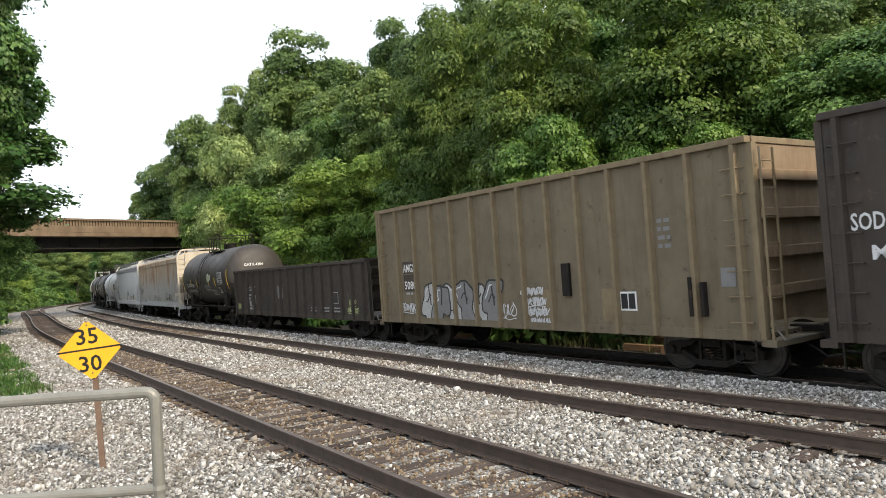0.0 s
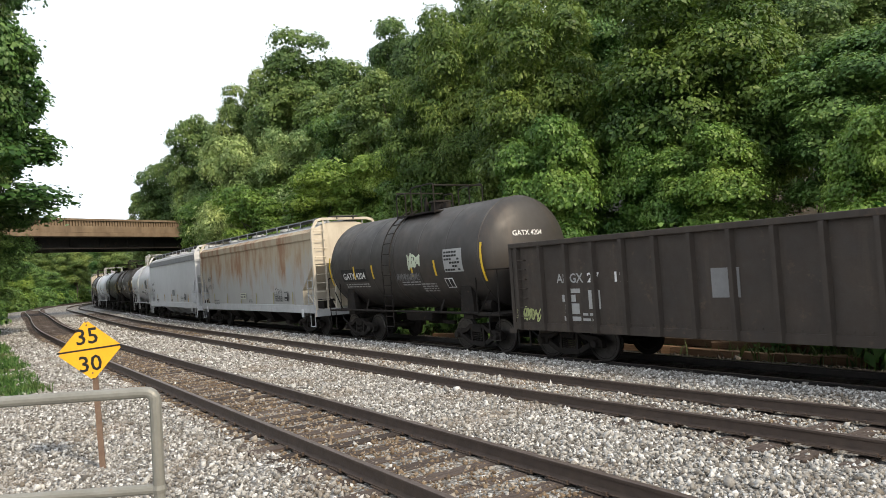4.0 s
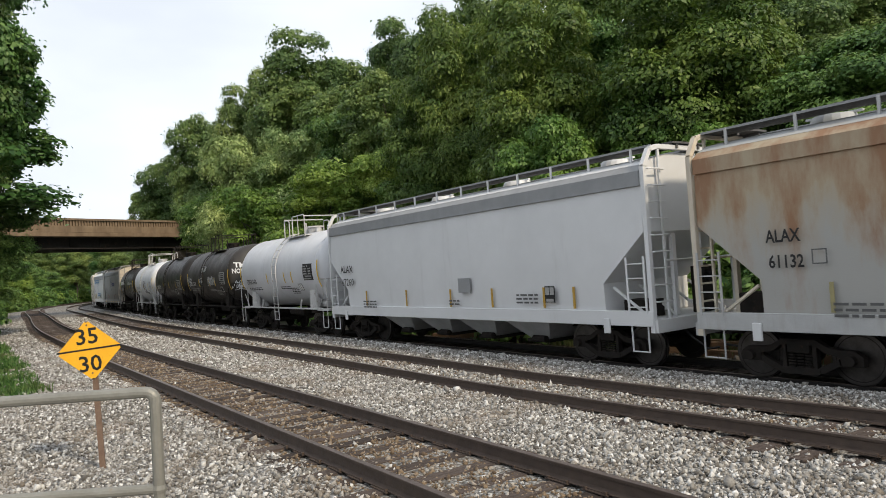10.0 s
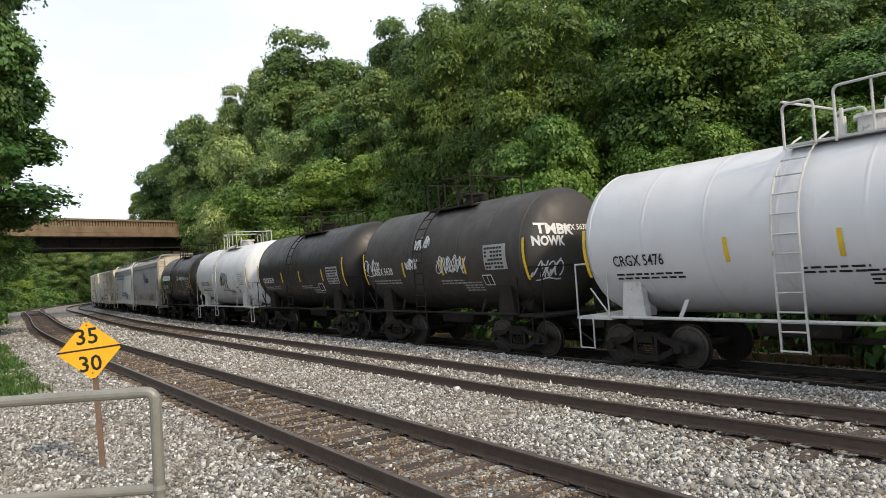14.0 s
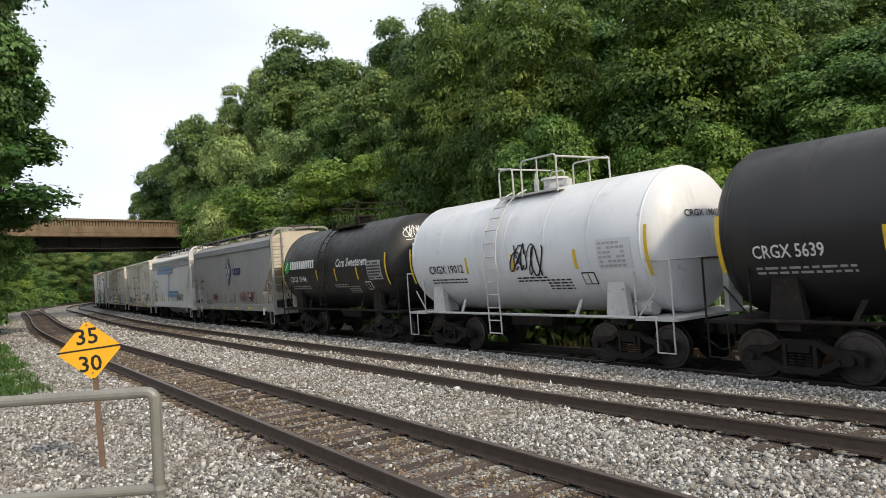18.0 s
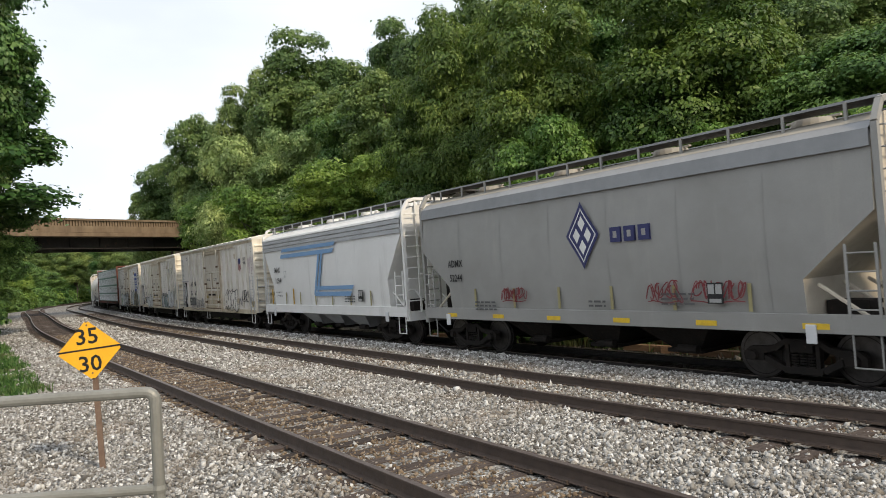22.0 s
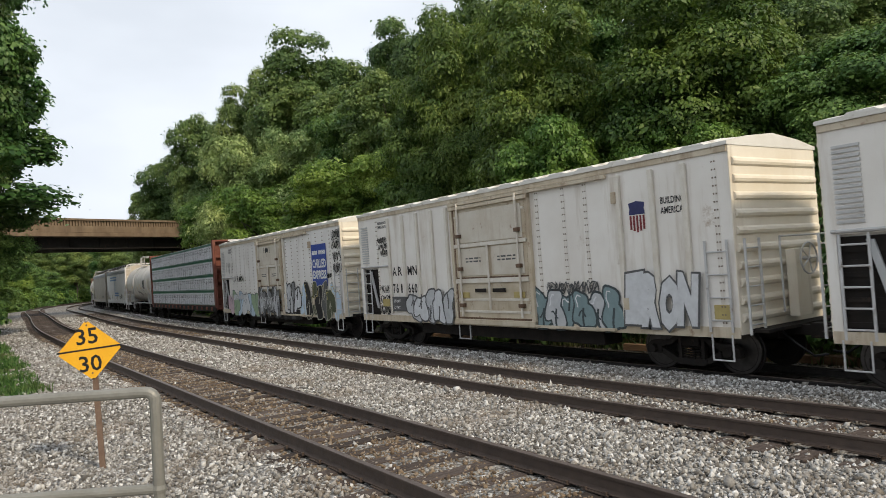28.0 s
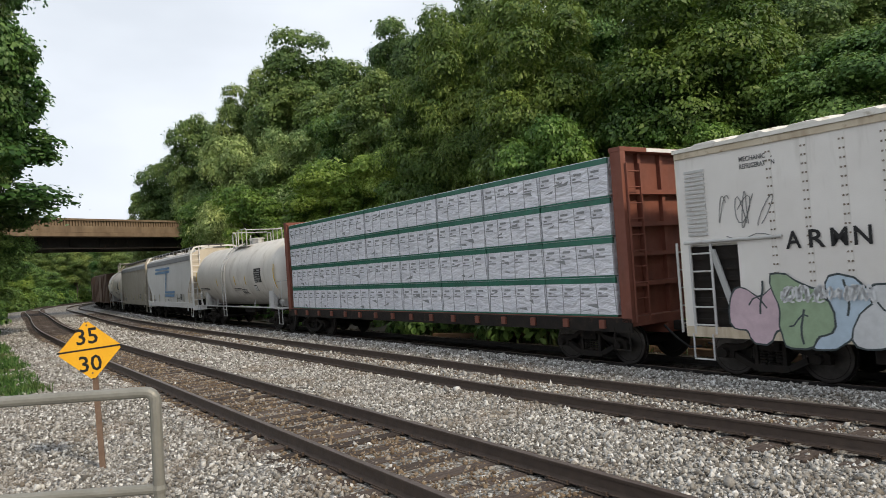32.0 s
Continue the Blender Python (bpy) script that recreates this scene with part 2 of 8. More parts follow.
def strip(name, s0, s1, ds, offs, material, label, rough=0.0, lift=0.0, seed=1):
    """A sheet along the tracks that follows the railbed's height."""
    s = np.arange(s0, s1 + ds / 2, ds)
    o = np.array(offs)
    S_, O_ = np.meshgrid(s, o, indexing="ij")
    X, Y, _ = on_track(S_.ravel(), O_.ravel())
    rng = np.random.default_rng(seed)
    Z = bed_z(O_.ravel()) + lift + rough * rng.normal(size=X.shape)
    nI, nJ = len(s), len(o)
    idx = np.arange(nI * nJ).reshape(nI, nJ)
    q = np.stack([idx[:-1, :-1], idx[1:, :-1], idx[1:, 1:], idx[:-1, 1:]], -1).reshape(-1, 4)[:, ::-1]
    me = bpy.data.meshes.new(name)
    me.from_pydata(np.stack([X, Y, Z], 1).tolist(), [], q.tolist())
    me.materials.append(material)
    me.polygons.foreach_set("use_smooth", [True] * len(me.polygons))
    return tagged(new(name, me), label, "ground", kind="structure")


strip("railbed", -30, 190, 0.5, [-5.5, -4.4, -3.4, -2.7, -2.1, -1.7, -1.3, -0.7, 0, 0.7, 1.3, 1.75, 2.2, 2.7, 3.2, 4, 4.6, 5.3, 5.9, 6.45, 6.65, 6.85, 7.0, 7.15, 7.35], M_BALLAST, "pale grey crushed stone bed under two tracks", rough=0.008)
strip("far_railbed", -30, 190, 1.0, [7.35, 7.55, 8, 8.8, 9.6, 10.6, 12], M_OILSHADE, "stone bed of the far track, darkened by oil and train shade", rough=0.01)
strip("trackside", -30, 190, 1.0, [12, 13, 14.5, 17, 19.5, 22, 28, 34, 46, 60], M_DIRT, "dark overgrown slope beside the far track", rough=0.06)
strip("verge", -30, 190, 1.0, [-60, -45, -30, -20, -14, -9, -7, -5.5], M_TURF, "green verge beside the near track", rough=0.03)

# the raised edge on which the camera and the railing stand
M_CONCRETE = mat("old_concrete", (0.36, 0.34, 0.3), (0.26, 0.245, 0.22), scale=1.2, rough=0.9, bump=0.3, bscale=40, streak=((0.14, 0.12, 0.1), 0.4, 2.0))
bm = boxes((-9.0, 0.35, -6.0, 3.2, -0.8, 0.57), bev=0.03)
ob = part("platform", bm, M_CONCRETE, None)
tagged(ob, "raised concrete platform beside the tracks", "platform", kind="structure")

# ---- tracks: rails, ties, plates ----
RAIL = [(-0.075, -0.17), (0.075, -0.17), (0.075, -0.16), (0.012, -0.14), (0.009, -0.045), (0.034, -0.034), (0.036, -0.006), (-0.036, -0.006), (-0.034, -0.034), (-0.009, -0.045), (-0.012, -0.14), (-0.075, -0.16)]
HEAD = [(-0.036, -0.006), (0.036, -0.006), (0.034, -0.0015), (0.028, 0.0), (-0.028, 0.0), (-0.034, -0.0015)]
bm = boxes((-1.3, 1.3, -0.115, 0.115, -0.17, 0.0), bev=0.012)
for v in bm.verts:
    v.co.z += 0.006 * noise.noise(v.co * 6)
tie_part = part("tie", bm, M_TIE, None)
bm = boxes((-0.1, 0.1, -0.17, 0.17, 0.0, 0.012), (-0.095, -0.06, -0.15, -0.12, 0.0, 0.04), (0.06, 0.095, 0.12, 0.15, 0.0, 0.04), (-0.095, -0.06, 0.12, 0.15, 0.0, 0.035))
plate_part = part("tie_plate", bm, M_RAIL, None)


def track(name, off, z, s0, s1, tie_to, label, plates_to, grade=((0, 0), (0, 0))):
    th = thing(name, label, "railway track", kind="structure")
    rng = random.Random(name)
    for side in (-1, 1):
        zs = z + np.interp(np.arange(s0, s1 + 0.5, 1.0), *grade)
        bm = sweep(bmesh.new(), RAIL, s0, s1, off + side * GAUGE2, zs)
        r = part("rail", bm, M_FARRAIL if off > 6 else M_RAIL, th, "steel rail darkened by oil and the train's shade" if off > 6 else "rust-brown steel rail")
        part("running_surface", sweep(bmesh.new(), HEAD, s0, s1, off + side * GAUGE2, zs), M_RAILTOP, r, "dull worn rail head")
    s = -5.0
    while s < tie_to:
        x, y, _ = on_track(s, off + rng.uniform(-0.04, 0.04))
        turn = heading(s) - math.pi / 2 + rng.uniform(-0.025, 0.025)
        rise = float(np.interp(s, *grade))
        m = Matrix.Translation((x, y, z + min(rise, 0.3 * rise) - 0.185 + rng.uniform(-0.012, 0.004))) @ Matrix.Rotation(turn, 4, "Z") @ Matrix.Rotation(rng.uniform(-0.006, 0.006), 4, "Y")
        again(tie_part, th, m)
        if s < plates_to:
            for side in (-1, 1):
                x, y, _ = on_track(s, off + side * GAUGE2)
                again(plate_part, th, Matrix.Translation((x, y, z + rise - 0.184)) @ Matrix.Rotation(heading(s) - math.pi / 2 + (0 if side > 0 else math.pi), 4, "Z"))
        s += 0.54 + rng.uniform(-0.03, 0.03)
    return th


track("track_near", 0.0, 0.0, -20, 230, 110, "near track with rusty rails on weathered wooden ties", 22)
track("track_middle", OFF2, Z2, -20, 230, 80, "middle track with rusty rails half buried in pale stone", 18, ((-8, 1.4, 4.5, 8, 15), (0.06, 0.05, 0.0, -0.03, 0.0)))
track("track_far", OFF3, Z3, -30, 330, 60, "far track on blackened ties that carries the train", 0)
bpy.data.objects.remove(tie_part)
bpy.data.objects.remove(plate_part)


# ---- loose stones ----
def island_material(name, cols, rough=0.9, spec=0.3):
    m, n, l, b = shader(name)
    g = n.new("ShaderNodeNewGeometry")
    r = n.new("ShaderNodeValToRGB")
    e = r.color_ramp.elements
    e[0].color, e[1].color = (*cols[0], 1), (*cols[-1], 1)
    for i, c in enumerate(cols[1:-1]):
        x = e.new((i + 1) / (len(cols) - 1))
        x.color = (*c, 1)
    l.new(g.outputs["Random Per Island"], r.inputs[0])
    tc, t = n.new("ShaderNodeTexCoord"), n.new("ShaderNodeTexNoise")
    t.inputs["Scale"].default_value, t.inputs["Detail"].default_value = 55.0, 4.0
    l.new(tc.outputs["Object"], t.inputs["Vector"])
    big = n.new("ShaderNodeTexNoise")
    big.inputs["Scale"].default_value, big.inputs["Detail"].default_value = 0.7, 5.0
    l.new(tc.outputs["Object"], big.inputs["Vector"])
    hv = n.new("ShaderNodeHueSaturation")
    mr = n.new("ShaderNodeMapRange")
    mr.inputs[1].default_value, mr.inputs[2].default_value, mr.inputs[3].default_value, mr.inputs[4].default_value = 0.3, 0.7, 0.75, 1.15
    l.new(t.outputs[0], mr.inputs[0])
    l.new(mr.outputs[0], hv.inputs["Value"])
    st = n.new("ShaderNodeMapRange")
    st.inputs[1].default_value, st.inputs[2].default_value, st.inputs[4].default_value = 0.5, 0.72, 0.4
    l.new(big.outputs[0], st.inputs[0])
    mx = n.new("ShaderNodeMix")
    mx.data_type = "RGBA"
    mx.inputs[7].default_value = (0.2, 0.14, 0.085, 1)
    l.new(st.outputs[0], mx.inputs[0])
    l.new(r.outputs[0], mx.inputs[6])
    l.new(mx.outputs[2], hv.inputs["Color"])
    l.new(hv.outputs[0], b.inputs["Base Color"])
    b.inputs["Roughness"].default_value = rough
    b.inputs["Specular IOR Level"].default_value = spec
    return m


M_STONE = island_material("ballast_stone", [(0.09, 0.083, 0.075), (0.18, 0.168, 0.15), (0.26, 0.248, 0.228), (0.33, 0.32, 0.3), (0.42, 0.412, 0.392), (0.72, 0.715, 0.7)])
# tones hold oil and the shade below the cars together
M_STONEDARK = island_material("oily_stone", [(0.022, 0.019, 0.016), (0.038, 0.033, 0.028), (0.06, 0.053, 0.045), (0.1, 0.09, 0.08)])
M_STONEBROWN = island_material("rust_stained_stone", [(0.09, 0.065, 0.045), (0.16, 0.115, 0.075), (0.22, 0.165, 0.11), (0.36, 0.33, 0.29)])


def rot_matrices(rng, n):
    q = rng.normal(size=(n, 4))
    q /= np.linalg.norm(q, axis=1)[:, None]
    w, x, y, z = q.T
    return np.stack([np.stack([1 - 2 * (y * y + z * z), 2 * (x * y - z * w), 2 * (x * z + y * w)], -1),
                     np.stack([2 * (x * y + z * w), 1 - 2 * (x * x + z * z), 2 * (y * z - x * w)], -1),
                     np.stack([2 * (x * z - y * w), 2 * (y * z + x * w), 1 - 2 * (x * x + y * y)], -1)], 1)


def mesh_from(name, verts, faces, material, smooth=False):
    me = bpy.data.meshes.new(name)
    nv, nf, c = len(verts), len(faces), faces.shape[1]
    me.vertices.add(nv)
    me.vertices.foreach_set("co", np.ascontiguousarray(verts, dtype=np.float32).ravel())
    me.loops.add(nf * c)
    me.loops.foreach_set("vertex_index", np.ascontiguousarray(faces, dtype=np.int32).ravel())
    me.polygons.add(nf)
    me.polygons.foreach_set("loop_start", np.arange(0, nf * c, c, dtype=np.int32))
    me.polygons.foreach_set("loop_total", np.full(nf, c, dtype=np.int32))
    if smooth:
        me.polygons.foreach_set("use_smooth", np.ones(nf, dtype=bool))
    me.materials.append(material)
    me.update(calc_edges=True)
    return me


OCTA = np.array([(1, 0, 0), (-1, 0, 0), (0, 1, 0), (0, -1, 0), (0, 0, 1), (0, 0, -1)], float)
OCTF = np.array([(0, 2, 4), (2, 1, 4), (1, 3, 4), (3, 0, 4), (2, 0, 5), (1, 2, 5), (3, 1, 5), (0, 3, 5)])


def stones(name, label, zones, seed, material):
    """Loose angular stones. zones: s0, s1, off0, off1, how many in a square metre, mean size."""
    rng = np.random.default_rng(seed)
    P, R_ = [], []
    for s0, s1, o0, o1, dens, size in zones:
        n = int((s1 - s0) * (o1 - o0) * dens)
        s, o = rng.uniform(s0, s1, n), rng.uniform(o0, o1, n)
        keep = np.ones(n, bool)
        for t in (0.0, OFF2, OFF3):
            for sd in (-1, 1):
                keep &= abs(o - t - sd * GAUGE2) > 0.15
        s, o = s[keep], o[keep]
        x, y, _ = on_track(s, o)
        r = size * rng.lognormal(0, 0.32, len(s))
        P.append(np.stack([x, y, bed_z(o) + rng.uniform(-0.25, 0.45, len(s)) * r + 0.006], 1))
        R_.append(r)
    P, R_ = np.concatenate(P), np.concatenate(R_)
    n = len(P)
    shape = OCTA[None] * (R_[:, None, None] * rng.uniform(0.6, 1.15, (n, 6, 1))) * np.array([1.15, 0.95, 0.72])[None, None]
    shape = shape + rng.normal(0, 0.16, (n, 6, 3)) * R_[:, None, None]
    V = np.einsum("nij,nkj->nki", rot_matrices(rng, n), shape) + P[:, None, :]
    F = (OCTF[None] + 6 * np.arange(n)[:, None, None]).reshape(-1, 3)
    return tagged(new(name, mesh_from(name, V.reshape(-1, 3), F, material)), label, "ballast", kind="stuff")


stones("ballast_stones", "loose pale grey and white crushed stones", [
    (1.0, 9, -5.5, -1.05, 560, 0.028), (-2.0, 9, 1.05, 4.0, 560, 0.028), (-4.0, 9, 5.5, 7.4, 620, 0.027),
    (9, 18, -5.5, -1.05, 380, 0.03), (9, 18, 1.05, 4.0, 380, 0.029), (9, 18, 5.5, 7.4, 380, 0.032),
    (18, 34, -4.8, -1.05, 170, 0.038), (18, 34, 1.05, 4.0, 170, 0.038), (18, 34, 5.5, 7.35, 170, 0.038),
    (-4, 9, OFF2 - 1.0, OFF2 + 1.0, 380, 0.027), (9, 30, OFF2 - 1.0, OFF2 + 1.0, 160, 0.034), (-1, 16, -1.1, 1.1, 26, 0.026), (34, 70, -4.8, -1.2, 50, 0.052), (34, 70, 1.2, 3.6, 50, 0.052), (34, 70, 5.5, 7.3, 50, 0.052)], 11, M_STONE)
stones("tie_crib_stones", "rust-stained stones between the ties", [(-1, 16, -1.15, 1.15, 330, 0.024), (16, 40, -1.15, 1.15, 130, 0.03), (-4, 18, OFF2 - 1.1, OFF2 + 1.1, 60, 0.028), (18, 45, OFF2 - 1.1, OFF2 + 1.1, 40, 0.036)], 12, M_STONEBROWN)
stones("oily_stones", "stones along the far track, darkened by oil and train shade", [(-6, 30, 7.4, 8.0, 120, 0.034), (-4, 30, 8.1, 11.5, 30, 0.036)], 13, M_STONEDARK)


# ---- grass beside the near track, weeds beyond the far one ----
def blades(name, label, zones, seed, material, patchy=0.5):
    """Bent grass blades. zones: s0, s1, off0, off1, how many in a square metre, height."""
    rng = np.random.default_rng(seed)
    V, count = [], 0
    for s0, s1, o0, o1, dens, h in zones:
        n = int((s1 - s0) * (o1 - o0) * dens)
        s, o = rng.uniform(s0, s1, n), rng.uniform(o0, o1, n)
        edge = np.minimum(np.minimum(s - s0, s1 - s) * 0.35, np.minimum(o - o0, o1 - o))
        wave = 0.5 + 0.5 * np.sin(s * 1.3 + o * 0.7) * np.sin(o * 1.9 - s * 0.6 + seed)
        keep = edge + rng.uniform(-0.1, 0.35, n) > 0.3 + patchy * wave
        s, o, wave = s[keep], o[keep], wave[keep]
        x, y, _ = on_track(s, o)
        hh = h * rng.lognormal(0, 0.35, len(s)) * (1.15 - 0.5 * wave)
        a = rng.uniform(0, 2 * np.pi, len(s))
        wd = 0.011 + 0.1 * h * rng.random(len(s))
        lean = rng.uniform(0.1, 0.7, len(s)) * hh
        b = a + rng.uniform(-0.8, 0.8, len(s)) + np.pi / 2
        P = np.stack([x, y, bed_z(o) - 0.02], 1)
        side = np.stack([np.cos(a) * wd, np.sin(a) * wd, 0 * a], 1)
        mid = P + np.stack([np.cos(b) * lean * 0.3, np.sin(b) * lean * 0.3, hh * 0.6], 1)
        tip = P + np.stack([np.cos(b) * lean, np.sin(b) * lean, hh], 1)
        V.append(np.stack([P - side, P + side, mid + side * 0.8, tip, mid - side * 0.8], 1))
        count += len(s)
    V = np.concatenate(V).reshape(-1, 3)
    F = np.arange(count * 5).reshape(-1, 5)
    return tagged(new(name, mesh_from(name, V, F, material)), label, "grass", kind="stuff")


M_GRASS = island_material("fresh_grass", [(0.025, 0.075, 0.012), (0.045, 0.115, 0.02), (0.07, 0.15, 0.03), (0.11, 0.18, 0.045)], 0.6)
M_WEED = island_material("trackside_weeds", [(0.03, 0.06, 0.014), (0.055, 0.1, 0.022), (0.09, 0.13, 0.032), (0.13, 0.15, 0.05)], 0.6)
blades("grass_patch", "fresh green grass patch beside the near track", [(16.5, 38, -9.5, -2.5, 420, 0.13), (38, 75, -5.6, -3.6, 60, 0.2)], 21, M_GRASS, 0.15)
blades("trackside_weeds", "light green weeds and litter beyond the far track", [(-8, 26, 11.2, 14.5, 70, 0.3), (-4, 20, 11.4, 12.4, 12, 0.14)], 22, M_WEED, 0.5)
M_OLDWOOD = mat("weathered_brown_timber", (0.2, 0.125, 0.075), (0.13, 0.08, 0.05), scale=3, rough=0.9, bump=0.6, bscale=22, stretch=(1, 8, 8), random_amount=0.3, spec=0.2)
M_CUTWOOD = mat("pale_cut_timber", (0.6, 0.55, 0.46), (0.48, 0.42, 0.33), scale=6, rough=0.85, bump=0.3, bscale=40)
rp = random.Random(14)
for x, y, turn, lift, ln, pale in ((2.5, 25.2, 20, 0, 2.5, 0), (4.0, 24.3, -25, 0, 2.4, 0), (3.3, 24.7, 5, 0.2, 2.5, 0), (6.1, 19.8, -40, 0, 2.6, 1), (7.1, 19.5, -15, 0, 2.5, 0), (6.6, 19.6, -60, 0.2, 2.4, 0), (8.65, 18.4, -35, 0, 2.6, 0), (7.2, 18.0, -52, 0, 2.5, 1), (8.0, 18.2, -20, 0.2, 2.4, 0), (8.65, 16.2, -48, 0, 2.5, 0), (9.6, 15.9, -30, 0, 2.5, 0), (0.6, 27.4, -20, 0, 2.5, 0), (5.2, 22.4, -50, 0, 2.5, 0)):
    bm = boxes((-ln / 2, ln / 2, -0.115, 0.115, 0.0, 0.18), bev=0.012)
    for v in bm.verts:
        v.co.z += 0.008 * noise.noise(v.co * 5)
    beam = part("old_tie", bm, M_OLDWOOD, None)
    beam.matrix_basis = Matrix.Translation((x, y, -0.56 + lift)) @ Matrix.Rotation(radians(turn), 4, "Z") @ Matrix.Rotation(radians(rp.uniform(-2, 2)), 4, "Y")
    tagged(beam, "discarded brown wooden tie lying beside the far track", "timber", "discarded ties")
    if pale:
        for sx in (-1, 1):
            part("cut_end", boxes((*sorted((sx * (ln / 2 + 0.001), sx * (ln / 2 + 0.012))), -0.105, 0.105, 0.01, 0.17)), M_CUTWOOD, beam, "pale sawn end")

# ---- speed sign ----
M_SIGN = mat("weathered_yellow_sign", (0.86, 0.46, 0.015), (0.78, 0.38, 0.01), scale=3, rough=0.5, bump=0.03, spot=((0.2, 0.1, 0.03), 0.18, 9), grain=0.05)
M_POST = mat("rusty_sign_post", (0.14, 0.085, 0.06), (0.2, 0.14, 0.1), scale=6, rough=0.85, bump=0.3)
sign = thing("speed_sign", "yellow diamond speed sign on a rusty post, reading 35 over 30", "sign", m=Matrix.Translation((-4.77, 9.64, -0.33)) @ Matrix.Rotation(radians(14), 4, "Z"))
bm = bmesh.new()
h = 0.41
prism(bm, [(0, 0), (h, h), (0, 2 * h), (-h, h)], -0.003, 0.003)
bmesh.ops.bevel(bm, geom=[e for e in bm.edges if abs(e.verts[0].co.y - e.verts[1].co.y) > 0.001], offset=0.03, segments=3, affect="EDGES")
plate = part("sign_plate", bm, M_SIGN, sign)
plate.matrix_basis = Matrix.Translation((-0.055, -0.035, 1.225)) @ Matrix.Rotation(radians(-4.5), 4, "Y")
post_bm = bmesh.new()
prism(post_bm, [(-0.035, -0.3), (0.035, -0.3), (0.035, 1.75), (-0.035, 1.75)], -0.004, 0.004)
prism(post_bm, [(-0.035, -0.3), (-0.027, -0.3), (-0.027, 1.75), (-0.035, 1.75)], 0.004, 0.034)
prism(post_bm, [(0.027, -0.3), (0.035, -0.3), (0.035, 1.75), (0.027, 1.75)], 0.004, 0.034)
post = part("post", post_bm, M_POST, sign, "rusty steel channel post")
post.matrix_basis = Matrix.Rotation(radians(-2.0), 4, "Y")
for txt, dx, dz in (("35", -0.165, 0.5), ("30", -0.165, 0.13)):
    me = letters(txt, 0.3, 0.004)
    me.materials.append(M_BLACK)
    o = new("numerals", me)
    o.parent = plate
    o.matrix_basis = Matrix.Translation((dx, -0.005, dz)) @ Matrix.Rotation(radians(90), 4, "X")
part("divider", boxes((-0.4, 0.4, -0.006, -0.0035, 0.413, 0.435)), M_BLACK, plate, "black dividing line")
for z in (0.1, 0.75):
    b2 = bmesh.new()
    bar(b2, (0, -0.012, z), (0, 0.0, z), 0.012, 8)
    part("bolt", b2, M_POST, plate)

# ---- pipe railing ----
M_GALV = mat("galvanised_pipe", (0.27, 0.265, 0.235), (0.2, 0.195, 0.17), scale=5, rough=0.55, metal=0.35, bump=0.05, spot=((0.25, 0.2, 0.13), 0.3, 7))
rail_t = thing("pipe_railing", "grey galvanised pipe railing on the platform edge", "railing")
bm = bmesh.new()
pipe(bm, round_pts([(-1.25, 3.0, 0.55), (-1.25, 3.0, 1.662), (-8.0, 2.75, 1.64)], 0.045, 4), 0.024, 12)
part("top_rail", bm, M_GALV, rail_t)
bm = bmesh.new()
bar(bm, (-1.25, 3.0, 1.255), (-8.0, 2.75, 1.25), 0.022, 12)
part("middle_rail", bm, M_GALV, rail_t)
bm = bmesh.new()
bmesh.ops.create_uvsphere(bm, u_segments=10, v_segments=6, radius=0.03, matrix=Matrix.Translation((-1.25, 3.0, 1.255)))
part("fitting", bm, M_GALV, rail_t, "rust-spotted pipe joint")
for x in (-3.4, -5.6):
    bm = bmesh.new()
    bar(bm, (x, 3.0 + (x + 1.25) * 0.037, 0.55), (x, 3.0 + (x + 1.25) * 0.037, 1.65), 0.024, 10)
    part("post", bm, M_GALV, rail_t)

# ---- road bridge over the tracks ----
M_BRIDGE = mat("stained_tan_concrete", (0.23, 0.17, 0.11), (0.15, 0.105, 0.068), scale=0.5, rough=0.9, bump=0.3, bscale=12, streak=((0.1, 0.07, 0.045), 0.7, 1.3))
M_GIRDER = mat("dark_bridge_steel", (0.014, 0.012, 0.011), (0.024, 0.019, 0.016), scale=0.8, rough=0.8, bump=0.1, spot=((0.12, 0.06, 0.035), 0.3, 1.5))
b_ang = math.atan2(14.5, 10.4)
bridge = thing("road_bridge", "old road bridge with tan concrete parapet and dark steel girders", "bridge", kind="structure", m=Matrix.Translation((-39.0, 63.5, -0.12)) @ Matrix.Rotation(b_ang, 4, "Z"))
part("parapet_wall", boxes((-16, 34, -0.15, 0.2, 7.95, 8.6), (-16, 34, 0.05, 0.2, 8.6, 9.13), bev=0.02), M_BRIDGE, bridge)
part("deck_edge", boxes((-16, 34, -0.3, 7.5, 7.55, 7.93), bev=0.02), M_BRIDGE, bridge, "stained concrete deck edge")
part("top_rail", boxes((-16, 34, -0.22, 0.27, 9.12, 9.32), bev=0.02), M_BRIDGE, bridge)
bal = None
for i in range(175):
    x = -15.8 + i * 0.285
    if bal is None:
        bal = part("baluster", boxes((-0.075, 0.075, -0.1, 0.05, 8.6, 9.12)), M_BRIDGE, bridge)
        bal.matrix_basis = Matrix.Translation((x, 0, 0))
    else:
        again(bal, bridge, Matrix.Translation((x, 0, 0)))
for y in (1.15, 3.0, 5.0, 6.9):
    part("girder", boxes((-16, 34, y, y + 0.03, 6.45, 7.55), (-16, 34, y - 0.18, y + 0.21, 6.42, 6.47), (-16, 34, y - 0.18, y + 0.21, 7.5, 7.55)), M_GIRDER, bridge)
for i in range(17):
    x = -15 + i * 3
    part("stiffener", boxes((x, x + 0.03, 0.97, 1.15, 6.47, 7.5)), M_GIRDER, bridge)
part("far_parapet", boxes((-16, 34, 7.2, 7.5, 7.93, 9.1), bev=0.02), M_BRIDGE, bridge)
